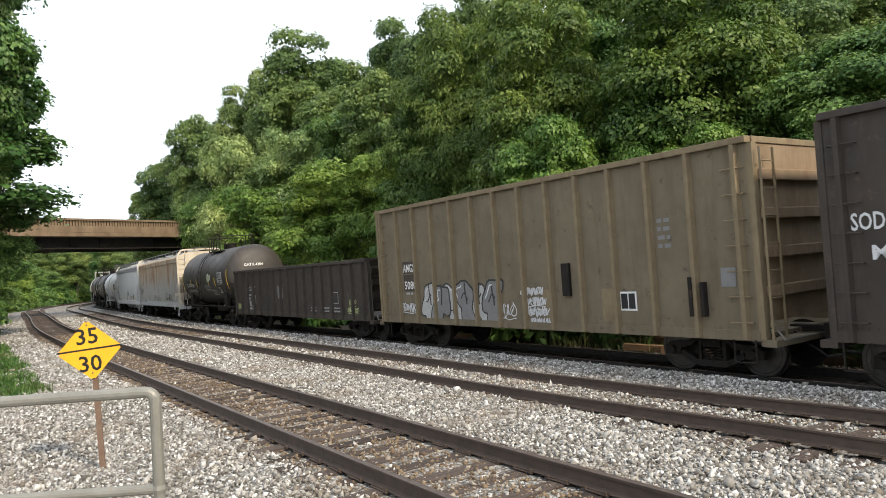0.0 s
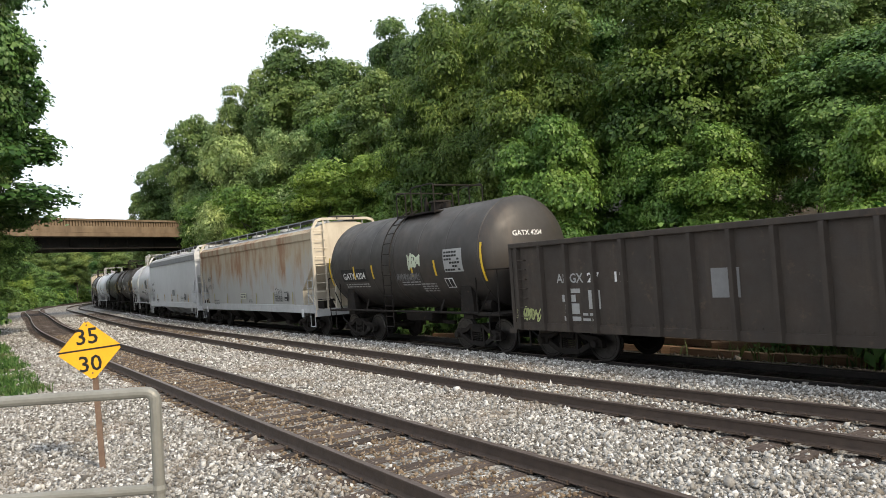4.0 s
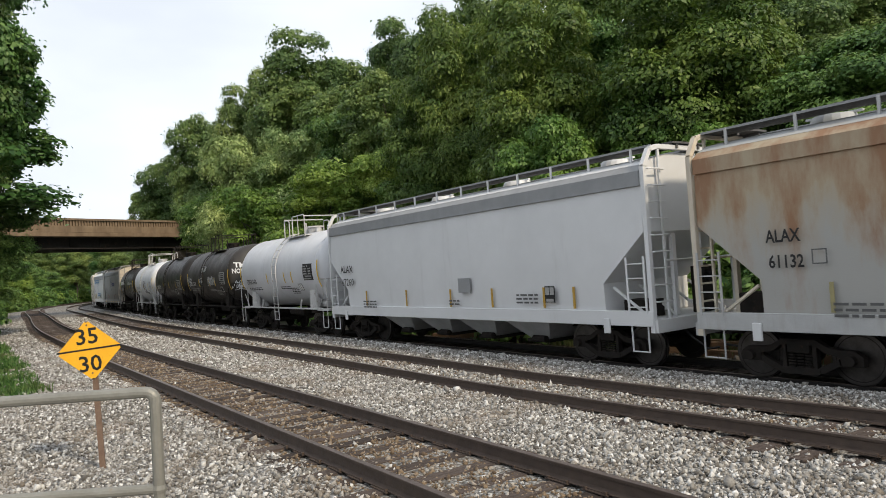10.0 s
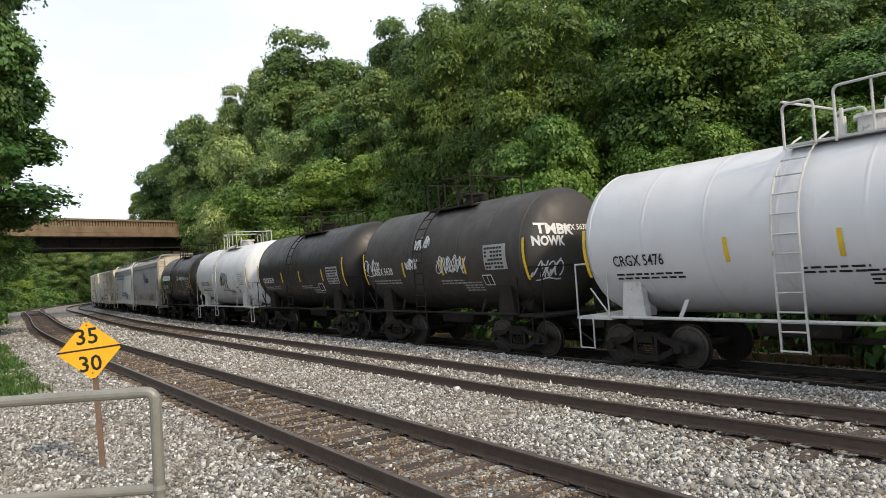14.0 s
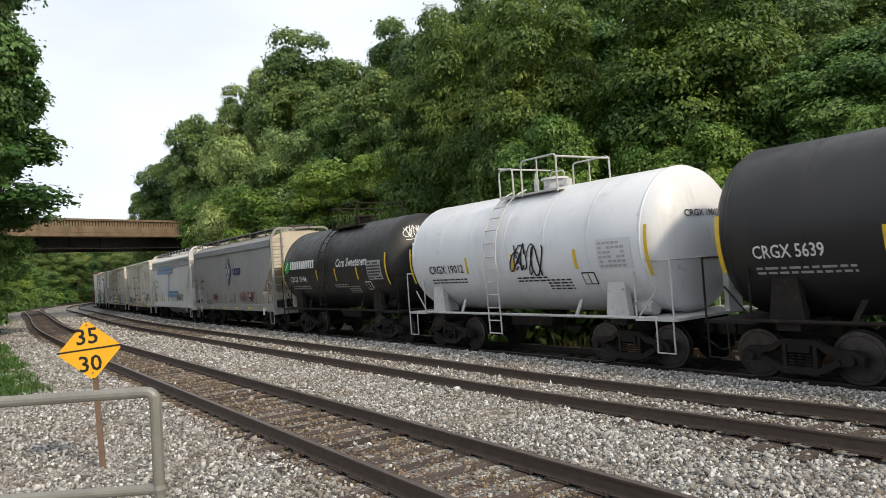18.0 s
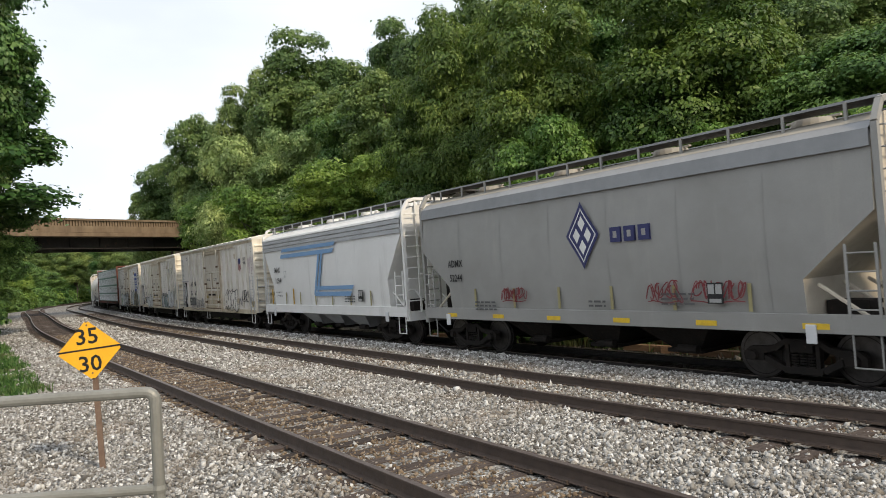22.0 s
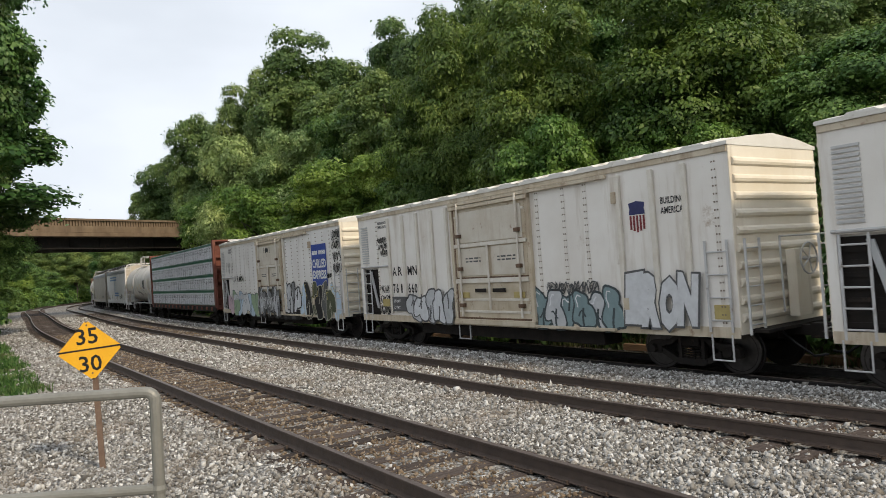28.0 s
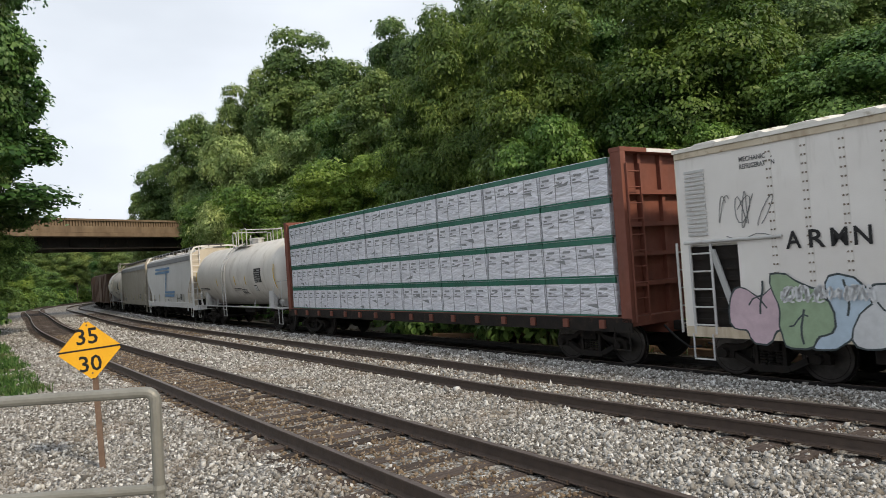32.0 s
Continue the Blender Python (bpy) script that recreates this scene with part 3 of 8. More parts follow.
part("abutment", boxes((-22, -14, -0.4, 8.0, -1.0, 7.5), bev=0.05), M_BRIDGE, bridge)
part("abutment", boxes((22, 34, -0.4, 8.0, -1.0, 7.5), bev=0.05), M_BRIDGE, bridge)
# ---- woods ----
def leaf_material(name, cols, thin=0.28):
    """Leaves that differ one by one, in larger patches and from tree to tree, and let some light through."""
    m, n, l, b = shader(name)
    g, info = n.new("ShaderNodeNewGeometry"), n.new("ShaderNodeObjectInfo")
    r = n.new("ShaderNodeValToRGB")
    e = r.color_ramp.elements
    e[0].color, e[1].color = (*cols[0], 1), (*cols[-1], 1)
    for i, c in enumerate(cols[1:-1]):
        x = e.new((i + 1) / (len(cols) - 1))
        x.color = (*c, 1)
    l.new(g.outputs["Random Per Island"], r.inputs[0])

    def span(src, a, c, lo=0.0, hi=1.0):
        mr = n.new("ShaderNodeMapRange")
        mr.inputs[1].default_value, mr.inputs[2].default_value, mr.inputs[3].default_value, mr.inputs[4].default_value = lo, hi, a, c
        l.new(src, mr.inputs[0])
        return mr.outputs[0]

    tc, patch = n.new("ShaderNodeTexCoord"), n.new("ShaderNodeTexNoise")
    patch.inputs["Scale"].default_value, patch.inputs["Detail"].default_value = 0.42, 2.0
    l.new(tc.outputs["Object"], patch.inputs["Vector"])
    one, two = n.new("ShaderNodeHueSaturation"), n.new("ShaderNodeHueSaturation")
    l.new(span(info.outputs["Random"], 0.82, 1.2), one.inputs["Value"])
    l.new(span(info.outputs["Random"], 0.512, 0.482), one.inputs["Hue"])
    l.new(r.outputs[0], one.inputs["Color"])
    l.new(span(patch.outputs[0], 0.72, 1.3, 0.35, 0.65), two.inputs["Value"])
    l.new(span(patch.outputs[0], 0.515, 0.482, 0.35, 0.65), two.inputs["Hue"])
    l.new(one.outputs[0], two.inputs["Color"])
    l.new(two.outputs[0], b.inputs["Base Color"])
    b.inputs["Roughness"].default_value, b.inputs["Specular IOR Level"].default_value = 0.5, 0.35
    tr, mx = n.new("ShaderNodeBsdfTranslucent"), n.new("ShaderNodeMixShader")
    thru = n.new("ShaderNodeHueSaturation")
    thru.inputs["Value"].default_value, thru.inputs["Hue"].default_value = 1.3, 0.49
    l.new(two.outputs[0], thru.inputs["Color"])
    l.new(thru.outputs[0], tr.inputs[0])
    mx.inputs[0].default_value = thin
    l.new(b.outputs[0], mx.inputs[1])
    l.new(tr.outputs[0], mx.inputs[2])
    l.new(mx.outputs[0], n["Material Output"].inputs[0])
    return m


M_LEAF = leaf_material("broadleaf_foliage", [(0.039, 0.099, 0.022), (0.067, 0.150, 0.034), (0.102, 0.203, 0.049), (0.156, 0.268, 0.080)])
# sun on the high crowns is put into this brighter leaf colour
M_LEAFTALL = leaf_material("sunlit_olive_green_foliage", [(0.065, 0.12, 0.03), (0.105, 0.175, 0.045), (0.15, 0.23, 0.065), (0.22, 0.305, 0.11)])
M_LEAFOLIVE = leaf_material("feathery_olive_foliage", [(0.056, 0.108, 0.018), (0.092, 0.156, 0.026), (0.132, 0.204, 0.038), (0.192, 0.264, 0.072)])
M_LEAFLIGHT = leaf_material("light_foliage", [(0.070, 0.150, 0.024), (0.112, 0.212, 0.034), (0.153, 0.263, 0.048), (0.215, 0.328, 0.090)])
M_LEAFGREY = leaf_material("pale_greyish_foliage", [(0.116, 0.191, 0.058), (0.169, 0.256, 0.082), (0.232, 0.331, 0.116), (0.337, 0.430, 0.186)])
M_BARK = mat("grey_bark", (0.11, 0.09, 0.07), (0.06, 0.05, 0.04), scale=3, rough=0.95, bump=0.8, bscale=18, stretch=(4, 4, 1))


def crown_mesh(name, seed, rx, rz, tufts, leaves, leaf, material, droop=0.5, tuft_r=0.36, slim=0.3, ragged=0.12):
    """Leaves on the tops and outer sides of separate domed tufts, with hollows between them; the crown's middle is at 0, 0, 0."""
    rng = np.random.default_rng(seed)
    # tuft centres: evenly spread directions, most of them near the outside
    k = np.arange(tufts) + 0.5
    zz = 0.95 - 1.75 * k / tufts
    a = k * 2.39996 + seed
    d = np.stack([np.cos(a) * np.sqrt(1 - zz * zz), np.sin(a) * np.sqrt(1 - zz * zz), zz], 1) + rng.normal(0, 0.16, (tufts, 3))
    d /= np.linalg.norm(d, axis=1)[:, None]
    lob = 1 + ragged * (np.sin(3 * d[:, 0] + seed) + np.sin(4 * d[:, 1] + 2 * seed) + 0.6 * np.sin(5 * d[:, 2] + 3 * seed))
    rad = np.where(rng.random(tufts) < 0.26, rng.uniform(0.3, 0.55, tufts), rng.uniform(0.72, 0.9, tufts)) * lob
    C = np.sign(d) * np.abs(d) ** 0.88 * np.minimum(rad, 0.94)[:, None] * np.array([rx, rx, rz])
    cr = tuft_r * rx * rng.lognormal(0, 0.28, tufts)
    n = tufts * leaves
    k = rng.choice(tufts, n, p=cr ** 2 / (cr ** 2).sum())
    lead = d[k] * 0.55 + np.array([0, 0, 0.6])
    p = rng.normal(size=(n, 3))
    p /= np.linalg.norm(p, axis=1)[:, None]
    flip = ((p * lead).sum(1) < -0.15) & (rng.random(n) < 0.85)
    p[flip] *= -1
    # each dome is itself knobbly, with its rim hanging down
    knob = 1 + 0.2 * np.sin(5 * p[:, 0] + k) * np.sin(5 * p[:, 1] + 2 * k) + 0.12 * np.sin(9 * p[:, 2] + 3 * k)
    q = p * (cr[k] * knob * (0.6 + 0.4 * rng.random(n) ** 0.3))[:, None] * np.array([1, 1, 0.66])
    stray = rng.random(n) < 0.3
    q[stray] *= rng.uniform(1.0, 1.3, (stray.sum(), 1))
    P = C[k] + q + rng.normal(0, 0.07, (n, 3))
    P[:, 2] -= droop * 0.4 * (q[:, 0] ** 2 + q[:, 1] ** 2) / cr[k]
    nrm = p * np.array([0.8, 0.8, 1.0]) + np.array([0, 0, 0.35]) + rng.normal(0, 0.36, (n, 3))
    nrm /= np.linalg.norm(nrm, axis=1)[:, None]
    ax = p * np.array([1, 1, 0.2]) + rng.normal(0, 0.55, (n, 3)) - np.array([0, 0, droop])
    ax -= nrm * (ax * nrm).sum(1)[:, None]
    ax /= np.maximum(np.linalg.norm(ax, axis=1)[:, None], 1e-3)
    side = np.cross(ax, nrm)
    L = (leaf * rng.lognormal(0, 0.28, n))[:, None]
    w = L * slim
    V = np.stack([P - ax * L * 0.5, P + side * w + nrm * w * 0.2, P + ax * L * 0.5 - nrm * L * 0.16, P - side * w + nrm * w * 0.2], 1)
    F = np.arange(n * 4).reshape(-1, 4)
    return mesh_from(name, V.reshape(-1, 3), F, material), C


def trunk_mesh(name, height, r, C, seed, limbs=9):
    """Tapered bent trunk from the ground to the crown, and limbs to some of its clumps."""
    rng = random.Random(seed)
    bm = bmesh.new()
    pts = [Vector((0.25 * math.sin(i * 1.1 + seed), 0.25 * math.cos(i * 0.9 + seed), i * height / 6)) for i in range(7)]
    pts[0] = Vector((0, 0, -0.6))
    for i in range(6):
        bar(bm, pts[i], pts[i + 1] + (pts[i + 1] - pts[i]) * 0.04, r * (1 - i / 7.5), 9, r * (1 - (i + 1) / 7.5))
    for _ in range(limbs):
        c = Vector(C[rng.randrange(len(C))]) + Vector((0, 0, height))
        i = rng.randrange(2, 6)
        a = pts[i]
        mid = a.lerp(c, 0.5) + Vector((0, 0, 0.4))
        bar(bm, a, mid, r * 0.34, 6, r * 0.22)
        bar(bm, mid, c, r * 0.22, 6, r * 0.06)
    me = bpy.data.meshes.new(name)
    bm.to_mesh(me)
    bm.free()
    me.materials.append(M_BARK)
    return me


TREES = {}
for key, seed, rx, rz, tufts, leaves, leaf, mt, hgt, droop, tr, slim, ragged in (
        ("walnut", 1, 2.9, 5.2, 60, 1050, 0.17, M_LEAFOLIVE, 7.0, 0.3, 0.35, 0.26, 0.12), ("ash", 2, 2.7, 5.4, 58, 800, 0.165, M_LEAF, 7.6, 0.25, 0.35, 0.34, 0.12),
        ("locust", 3, 2.2, 4.2, 46, 820, 0.15, M_LEAFLIGHT, 5.0, 0.3, 0.35, 0.3, 0.12), ("maple", 4, 2.8, 5.4, 64, 760, 0.17, M_LEAFTALL, 7.4, 0.2, 0.33, 0.36, 0.12),
        ("elm", 5, 3.2, 6.2, 80, 700, 0.17, M_LEAFTALL, 8.6, 0.15, 0.28, 0.36, 0.14), ("sumac", 6, 2.2, 4.2, 46, 820, 0.15, M_LEAFGREY, 5.0, 0.4, 0.35, 0.24, 0.12),
        ("gum", 7, 2.6, 5.4, 70, 300, 0.19, M_LEAF, 11.6, 0.3, 0.28, 0.38, 0.14)):
    cm, C = crown_mesh(key + "_crown", seed, rx, rz, tufts, leaves, leaf, mt, droop, tr, slim, ragged)
    TREES[key] = (cm, trunk_mesh(key + "_trunk", hgt, 0.2, C, seed), hgt)
BUSH, _ = crown_mesh("bush_crown", 8, 1.9, 1.35, 26, 260, 0.2, M_LEAF, 0.4, 0.36)
BUSHLIGHT, _ = crown_mesh("bush_light_crown", 9, 1.8, 1.3, 26, 260, 0.18, M_LEAFLIGHT, 0.4, 0.36)
TREE_LABEL = {"walnut": "tall broad tree with drooping feathery olive leaves", "ash": "tall leafy green tree on the slope", "locust": "smaller light yellow-green tree with fine leaves", "maple": "full round dark green tree", "elm": "very tall green tree against the sky", "gum": "tall thin-leaved tree with its crown over the tracks", "sumac": "pale grey-green tree with feathery leaves"}


STEMS = None


def bush(s, off, scale=1.0, light=False, turn=0.0, flatten=1.0, lift=0.75, group="undergrowth"):
    global STEMS
    if STEMS is None:
        sb = bmesh.new()
        rs = random.Random(4)
        for _ in range(7):
            bar(sb, (rs.uniform(-0.3, 0.3), rs.uniform(-0.3, 0.3), -0.95), (rs.uniform(-1, 1), rs.uniform(-1, 1), 0.4), 0.035, 5, 0.012)
        STEMS = bpy.data.meshes.new("stems")
        sb.to_mesh(STEMS)
        sb.free()
        STEMS.materials.append(M_BARK)
    x, y, _ = on_track(s, off)
    o = thing("bush", "low light green bush" if light else "low dark green bush at the wood's edge", "bush", group, m=Matrix.Translation((x, y, bed_z(off) + lift * scale * flatten)) @ Matrix.Rotation(turn, 4, "Z") @ Matrix.Diagonal((scale, scale, scale * flatten, 1)))
    for nm, me in (("foliage", BUSHLIGHT if light else BUSH), ("stems", STEMS)):
        q = new(nm, me)
        q.parent = o
    return o


def tree_at(key, x, y, z, wide, tall, turn, group="woods along the tracks"):
    cm, tm, hgt = TREES[key]
    t = thing("tree", TREE_LABEL[key], "tree", group, m=Matrix.Translation((x, y, z)) @ Matrix.Rotation(turn, 4, "Z") @ Matrix.Diagonal((wide, wide, tall, 1)))
    tr, cr = new("trunk", tm), new("crown", cm)
    tr.parent = cr.parent = t
    cr.location = (0, 0, hgt)
    return t


# the wood: kind, foot, width and height against the model tree
WOOD_EDGE = [
    ("ash", 13.3, 22.0, 1.3, 0.78, 0.61), ("walnut", 10.1, 27.0, 1.4, 1.12, 1.01), ("walnut", 4.7, 31.0, 0.5, 0.92, 1.09), ("locust", 4.3, 27.0, -0.5, 0.84, 0.97),
    ("walnut", 1.9, 37.0, 1.0, 0.82, 1.17), ("walnut", -0.6, 38.0, 0.4, 0.71, 1.01), ("locust", 12.3, 27.0, 2.1, 0.69, 0.88), ("locust", 11.5, 18.0, -0.2, 0.59, 0.70),
    ("ash", 9.1, 34.0, 2.6, 0.80, 0.90), ("locust", 7.9, 26.0, 0.5, 0.71, 0.79), ("maple", 15.4, 30.0, 3.6, 0.77, 0.77)]
WOOD_MIDDLE = [
    ("maple", -3.0, 50.0, 2.3, 1.07, 1.14), ("locust", -7.4, 47.0, 0.1, 1.28, 1.11), ("sumac", -17.5, 64.0, 0.3, 1.58, 1.86), ("sumac", -11.8, 60.0, 1.4, 1.63, 1.59),
    ("locust", -4.2, 46.0, 1.0, 1.00, 1.06), ("locust", -22.8, 70.0, -0.3, 1.32, 1.36), ("locust", -14.2, 57.0, -0.0, 1.28, 1.17), ("walnut", 2.6, 36.0, 1.0, 0.79, 0.77),
    ("locust", 9.2, 24.0, 0.4, 0.78, 0.72), ("locust", -1.8, 40.0, 0.4, 0.87, 0.83), ("ash", -6.7, 54.0, 1.9, 1.12, 1.01)]
WOOD_BACK = [
    ("elm", -12.7, 74.0, 3.7, 1.63, 1.67), ("elm", -6.0, 66.0, 4.3, 1.15, 1.35), ("elm", -1.5, 56.0, 3.8, 1.05, 1.31), ("elm", 1.8, 52.0, 4.0, 1.04, 1.33),
    ("maple", -18.1, 82.0, 3.6, 1.22, 1.91), ("elm", -23.1, 86.0, 2.8, 1.25, 1.59), ("maple", -31.2, 93.0, 1.7, 1.33, 1.86), ("maple", -38.2, 100.0, 0.6, 1.37, 1.59),
    ("maple", -42.9, 104.0, -0.2, 0.89, 1.36), ("elm", 6.9, 48.0, 4.6, 1.32, 1.29), ("elm", 12.1, 44.0, 5.3, 1.32, 1.22), ("elm", 16.5, 40.0, 5.7, 1.20, 1.03),
    ("elm", 19.4, 36.0, 5.8, 0.99, 0.82), ("elm", 21.6, 34.0, 6.0, 0.93, 0.72), ("maple", -8.6, 64.0, 3.2, 1.28, 1.29)]
NEAR_SIDE = [("ash", -25.8, 40.0, -0.4, 0.69, 0.70), ("gum", -24.2, 36.0, -0.5, 1.53, 1.17), ("gum", -26.8, 38.0, -0.5, 1.99, 0.88), ("elm", -24.6, 33.0, -0.5, 1.24, 1.45), ("gum", -22.2, 34.0, -0.5, 0.84, 1.24)]
BEYOND_CURVE = [
    ("ash", -62.9, 98.0, -0.9, 0.87, 0.82), ("ash", -68.2, 110.0, -0.9, 0.98, 0.78), ("locust", -64.1, 106.0, -0.9, 0.85, 0.85), ("ash", -72.1, 122.0, -0.9, 1.01, 0.71), ("ash", -74.9, 132.0, -0.9, 1.02, 0.58),
    ("locust", -74.8, 136.0, -0.9, 0.99, 0.60), ("ash", -78.0, 146.0, -0.9, 0.86, 0.36), ("maple", -85.3, 140.0, -0.9, 1.44, 1.08), ("maple", -87.6, 152.0, -0.9, 1.56, 1.02), ("maple", -90.7, 166.0, -0.9, 1.71, 0.97),
    ("maple", -92.3, 178.0, -0.9, 1.73, 0.91), ("ash", -94.0, 190.0, -0.9, 1.91, 0.77), ("ash", -91.5, 196.0, -0.9, 1.97, 0.71), ("ash", -89.5, 204.0, -0.9, 2.05, 0.70)]
rt = random.Random(5)
for rows_, group in ((WOOD_EDGE, "trees at the wood's edge"), (WOOD_MIDDLE, "woods along the tracks"), (WOOD_BACK, "tall trees along the skyline"), (NEAR_SIDE, "trees beside the near track"), (BEYOND_CURVE, "far trees beyond the bridge")):
    for key, x, y, z, wide, tall in rows_:
        tree_at(key, x, y, z, wide, tall, rt.uniform(0, 6.28), group)
# fill up the slope behind them
for i in range(14):
    x, y, _ = on_track(10 + i * 5.2 + rt.uniform(-1, 1), 24 + rt.uniform(-2, 3))
    tree_at(("maple", "ash")[i % 2], float(x), float(y), 2.6, 0.8, 0.62 + 0.012 * i, rt.uniform(0, 6.28), "woods along the tracks")
for i in range(34):
    bush(-4 + i * 2.9 + rt.uniform(-1, 1), 14.0 + rt.uniform(-0.6, 1.2), rt.uniform(0.9, 1.45), rt.random() < 0.25, rt.uniform(0, 6.28))
for key, s, off, sc in (("elm", 62, -11.5, 0.95), ("ash", 80, -10, 1.0), ("maple", 98, -10, 0.95), ("elm", 116, -11, 0.9)):
    x, y, _ = on_track(s, off)
    tree_at(key, float(x), float(y), -0.4, sc, sc, rt.uniform(0, 6.28), "trees beside the near track")
for k, (x, y, sc) in enumerate(((-84, 128, 0.9), (-92, 140, 1.0), (-83, 150, 0.95), (-98, 152, 1.1), (-90, 165, 1.0), (-55, 118, 0.8), (-50, 132, 0.9))):
    tree_at(["maple", "ash", "elm"][k % 3], x, y, -0.6, sc, sc, rt.uniform(0, 6.28), "far trees beyond the bridge")
for k in range(10):
    sc = 1.35 * rt.uniform(0.9, 1.1)
    tree_at(["elm", "maple", "ash"][k % 3], -150 + k * 9.5, 238 + rt.uniform(-8, 12), 0.0, sc, sc, rt.uniform(0, 6.28), "far trees beyond the bridge")
for k in range(26):
    s = 46 + k * 3.6
    sc = float(np.interp(s, (46, 60, 85, 140), (2.1, 2.0, 1.5, 1.4))) * rt.uniform(0.88, 1.12)
    bush(s, -4.1 - 1.75 * sc + rt.uniform(-0.4, 0.2), sc, k % 4 == 3, rt.uniform(0, 6.28), group="hedge beside the near track")
for k in range(9):
    bush(118 + k * 6, -4.4 - rt.uniform(0, 0.8), 1.6 * rt.uniform(0.9, 1.15), k % 3 == 1, rt.uniform(0, 6.28), group="hedge beside the near track")
for k in range(9):
    bush(43 + k * 7.5, -11 - rt.uniform(0, 2), 2.6, False, rt.uniform(0, 6.28), lift=0.95, group="hedge beside the near track")
# thick green beyond the bridge
for k, (x, y, sc) in enumerate(((-78, 150, 0.95), (-86, 152, 1.0), (-93, 158, 0.95), (-70, 160, 1.0), (-66, 138, 0.9), (-74, 142, 0.95), (-62, 150, 1.1), (-58, 142, 1.0))):
    tree_at(["maple", "ash", "elm"][k % 3], x, y, -0.6, sc, sc, rt.uniform(0, 6.28), "far trees beyond the bridge")
for k in range(14):
    b = bush(0, 0, 2.6 * rt.uniform(0.85, 1.15), False, 0, group="undergrowth beyond the bridge")
    b.matrix_basis = Matrix.Translation((-142 + k * 5.5, 205 + rt.uniform(-4, 4), 1.2)) @ Matrix.Rotation(rt.uniform(0, 6.28), 4, "Z") @ Matrix.Scale(2.7, 4)
# small car parked far beyond the bridge
M_CARWHITE = flat("white_car_paint", (0.75, 0.75, 0.76), 0.3)
M_CARGLASS = flat("dark_car_glass", (0.02, 0.022, 0.025), 0.1)
van = thing("parked_car", "small white car parked far off beyond the bridge", "car", m=Matrix.Translation((-96.4, 190.0, -0.68)) @ Matrix.Rotation(radians(25), 4, "Z"))
vb = bmesh.new()
prism(vb, [(-2.1, 0.3), (2.1, 0.3), (2.15, 0.75), (1.1, 0.92), (-2.0, 0.98), (-2.15, 0.7)], -0.85, 0.85)
part("body", vb, M_CARWHITE, van)
vb = bmesh.new()
prism(vb, [(-1.75, 0.96), (1.0, 0.92), (0.35, 1.42), (-1.2, 1.45)], -0.72, 0.72)
part("cabin", vb, M_CARGLASS, van, "dark glazed cabin")
part("roof", boxes((-1.25, 0.4, -0.74, 0.74, 1.42, 1.48), bev=0.02), M_CARWHITE, van)
for x in (-1.35, 1.3):
    for y in (-0.8, 0.8):
        vb = bmesh.new()
        bar(vb, (x, y - 0.1, 0.31), (x, y + 0.1, 0.31), 0.31, 14)
        part("wheel", vb, M_CARGLASS, van, "black rubber tyre")
# far pale ridge
hb = bmesh.new()
ridge = [(x, 14 + 16 * math.sin(x * 0.006 + 1.2) + 7 * math.sin(x * 0.017)) for x in range(-900, 901, 60)]
prev = None
for x, h in ridge:
    cur = [hb.verts.new((x, 820, -2)), hb.verts.new((x, 880, h * 0.8)), hb.verts.new((x, 960, h))]
    if prev:
        for j in range(2):
            hb.faces.new((prev[j], cur[j], cur[j + 1], prev[j + 1]))
    prev = cur
tagged(part("far_hill", hb, mat("hazy_green_hill", (0.1, 0.16, 0.12), (0.13, 0.18, 0.15), scale=0.02, rough=1.0, bump=0), None), "hazy wooded hill in the distance", "hill", kind="structure")
# ---- rolling stock: local x is the way of travel, -y the side towards the camera, z = 0 the rail head ----
WHEEL_R = 0.457
# leading and trailing end of each car's body, along the far track at 16 s
ENDS = [(-102.6, -87.2), (-85.9, -72.6), (-71.6, -57.6), (-56.9, -46.75), (-45.6, -29.55), (-28.55, -13.65), (-13.2, -3.25), (-2.15, 7.05), (7.75, 17.45), (18.15, 28.1), (28.7, 38.4), (39.35, 52.3),
        (53.3, 65.65), (66.95, 80.7), (82.35, 96.65), (98.1, 112.5), (113.9, 132.5), (133.2, 146.7), (147.6, 162.7), (163.8, 179.2), (180.2, 190.2), (191.4, 206.5), (207.6, 222.6), (223.8, 238.8)]
WHEELSETS = []
CARS = []


def lathe(bm, prof, n=24, axis="Y"):
    """Turns a profile of (radius, along) round an axis."""
    rings = []
    for r, a in prof:
        ring = []
        for j in range(n):
            c, s = math.cos(2 * math.pi * j / n) * r, math.sin(2 * math.pi * j / n) * r
            ring.append(bm.verts.new((c, a, s) if axis == "Y" else (a, c, s)))
        rings.append(ring)
    for i in range(len(rings) - 1):
        for j in range(n):
            bm.faces.new((rings[i][j], rings[i][(j + 1) % n], rings[i + 1][(j + 1) % n], rings[i + 1][j]))
    for r in (rings[0], rings[-1]):
        if len({tuple(v.co) for v in r}) > 2:
            bm.faces.new(r)


def raw_mesh(name, bm, material, smooth=False):
    me = bpy.data.meshes.new(name)
    bmesh.ops.recalc_face_normals(bm, faces=bm.faces)
    bm.to_mesh(me)
    bm.free()
    me.materials.append(material)
    if smooth:
        me.polygons.foreach_set("use_smooth", [True] * len(me.polygons))
    return me


def child(name, me, parent, m=None, label=""):
    o = new(name, me)
    o.parent = parent
    if m is not None:
        o.matrix_basis = m
    if label:
        o["label"] = label
    return o


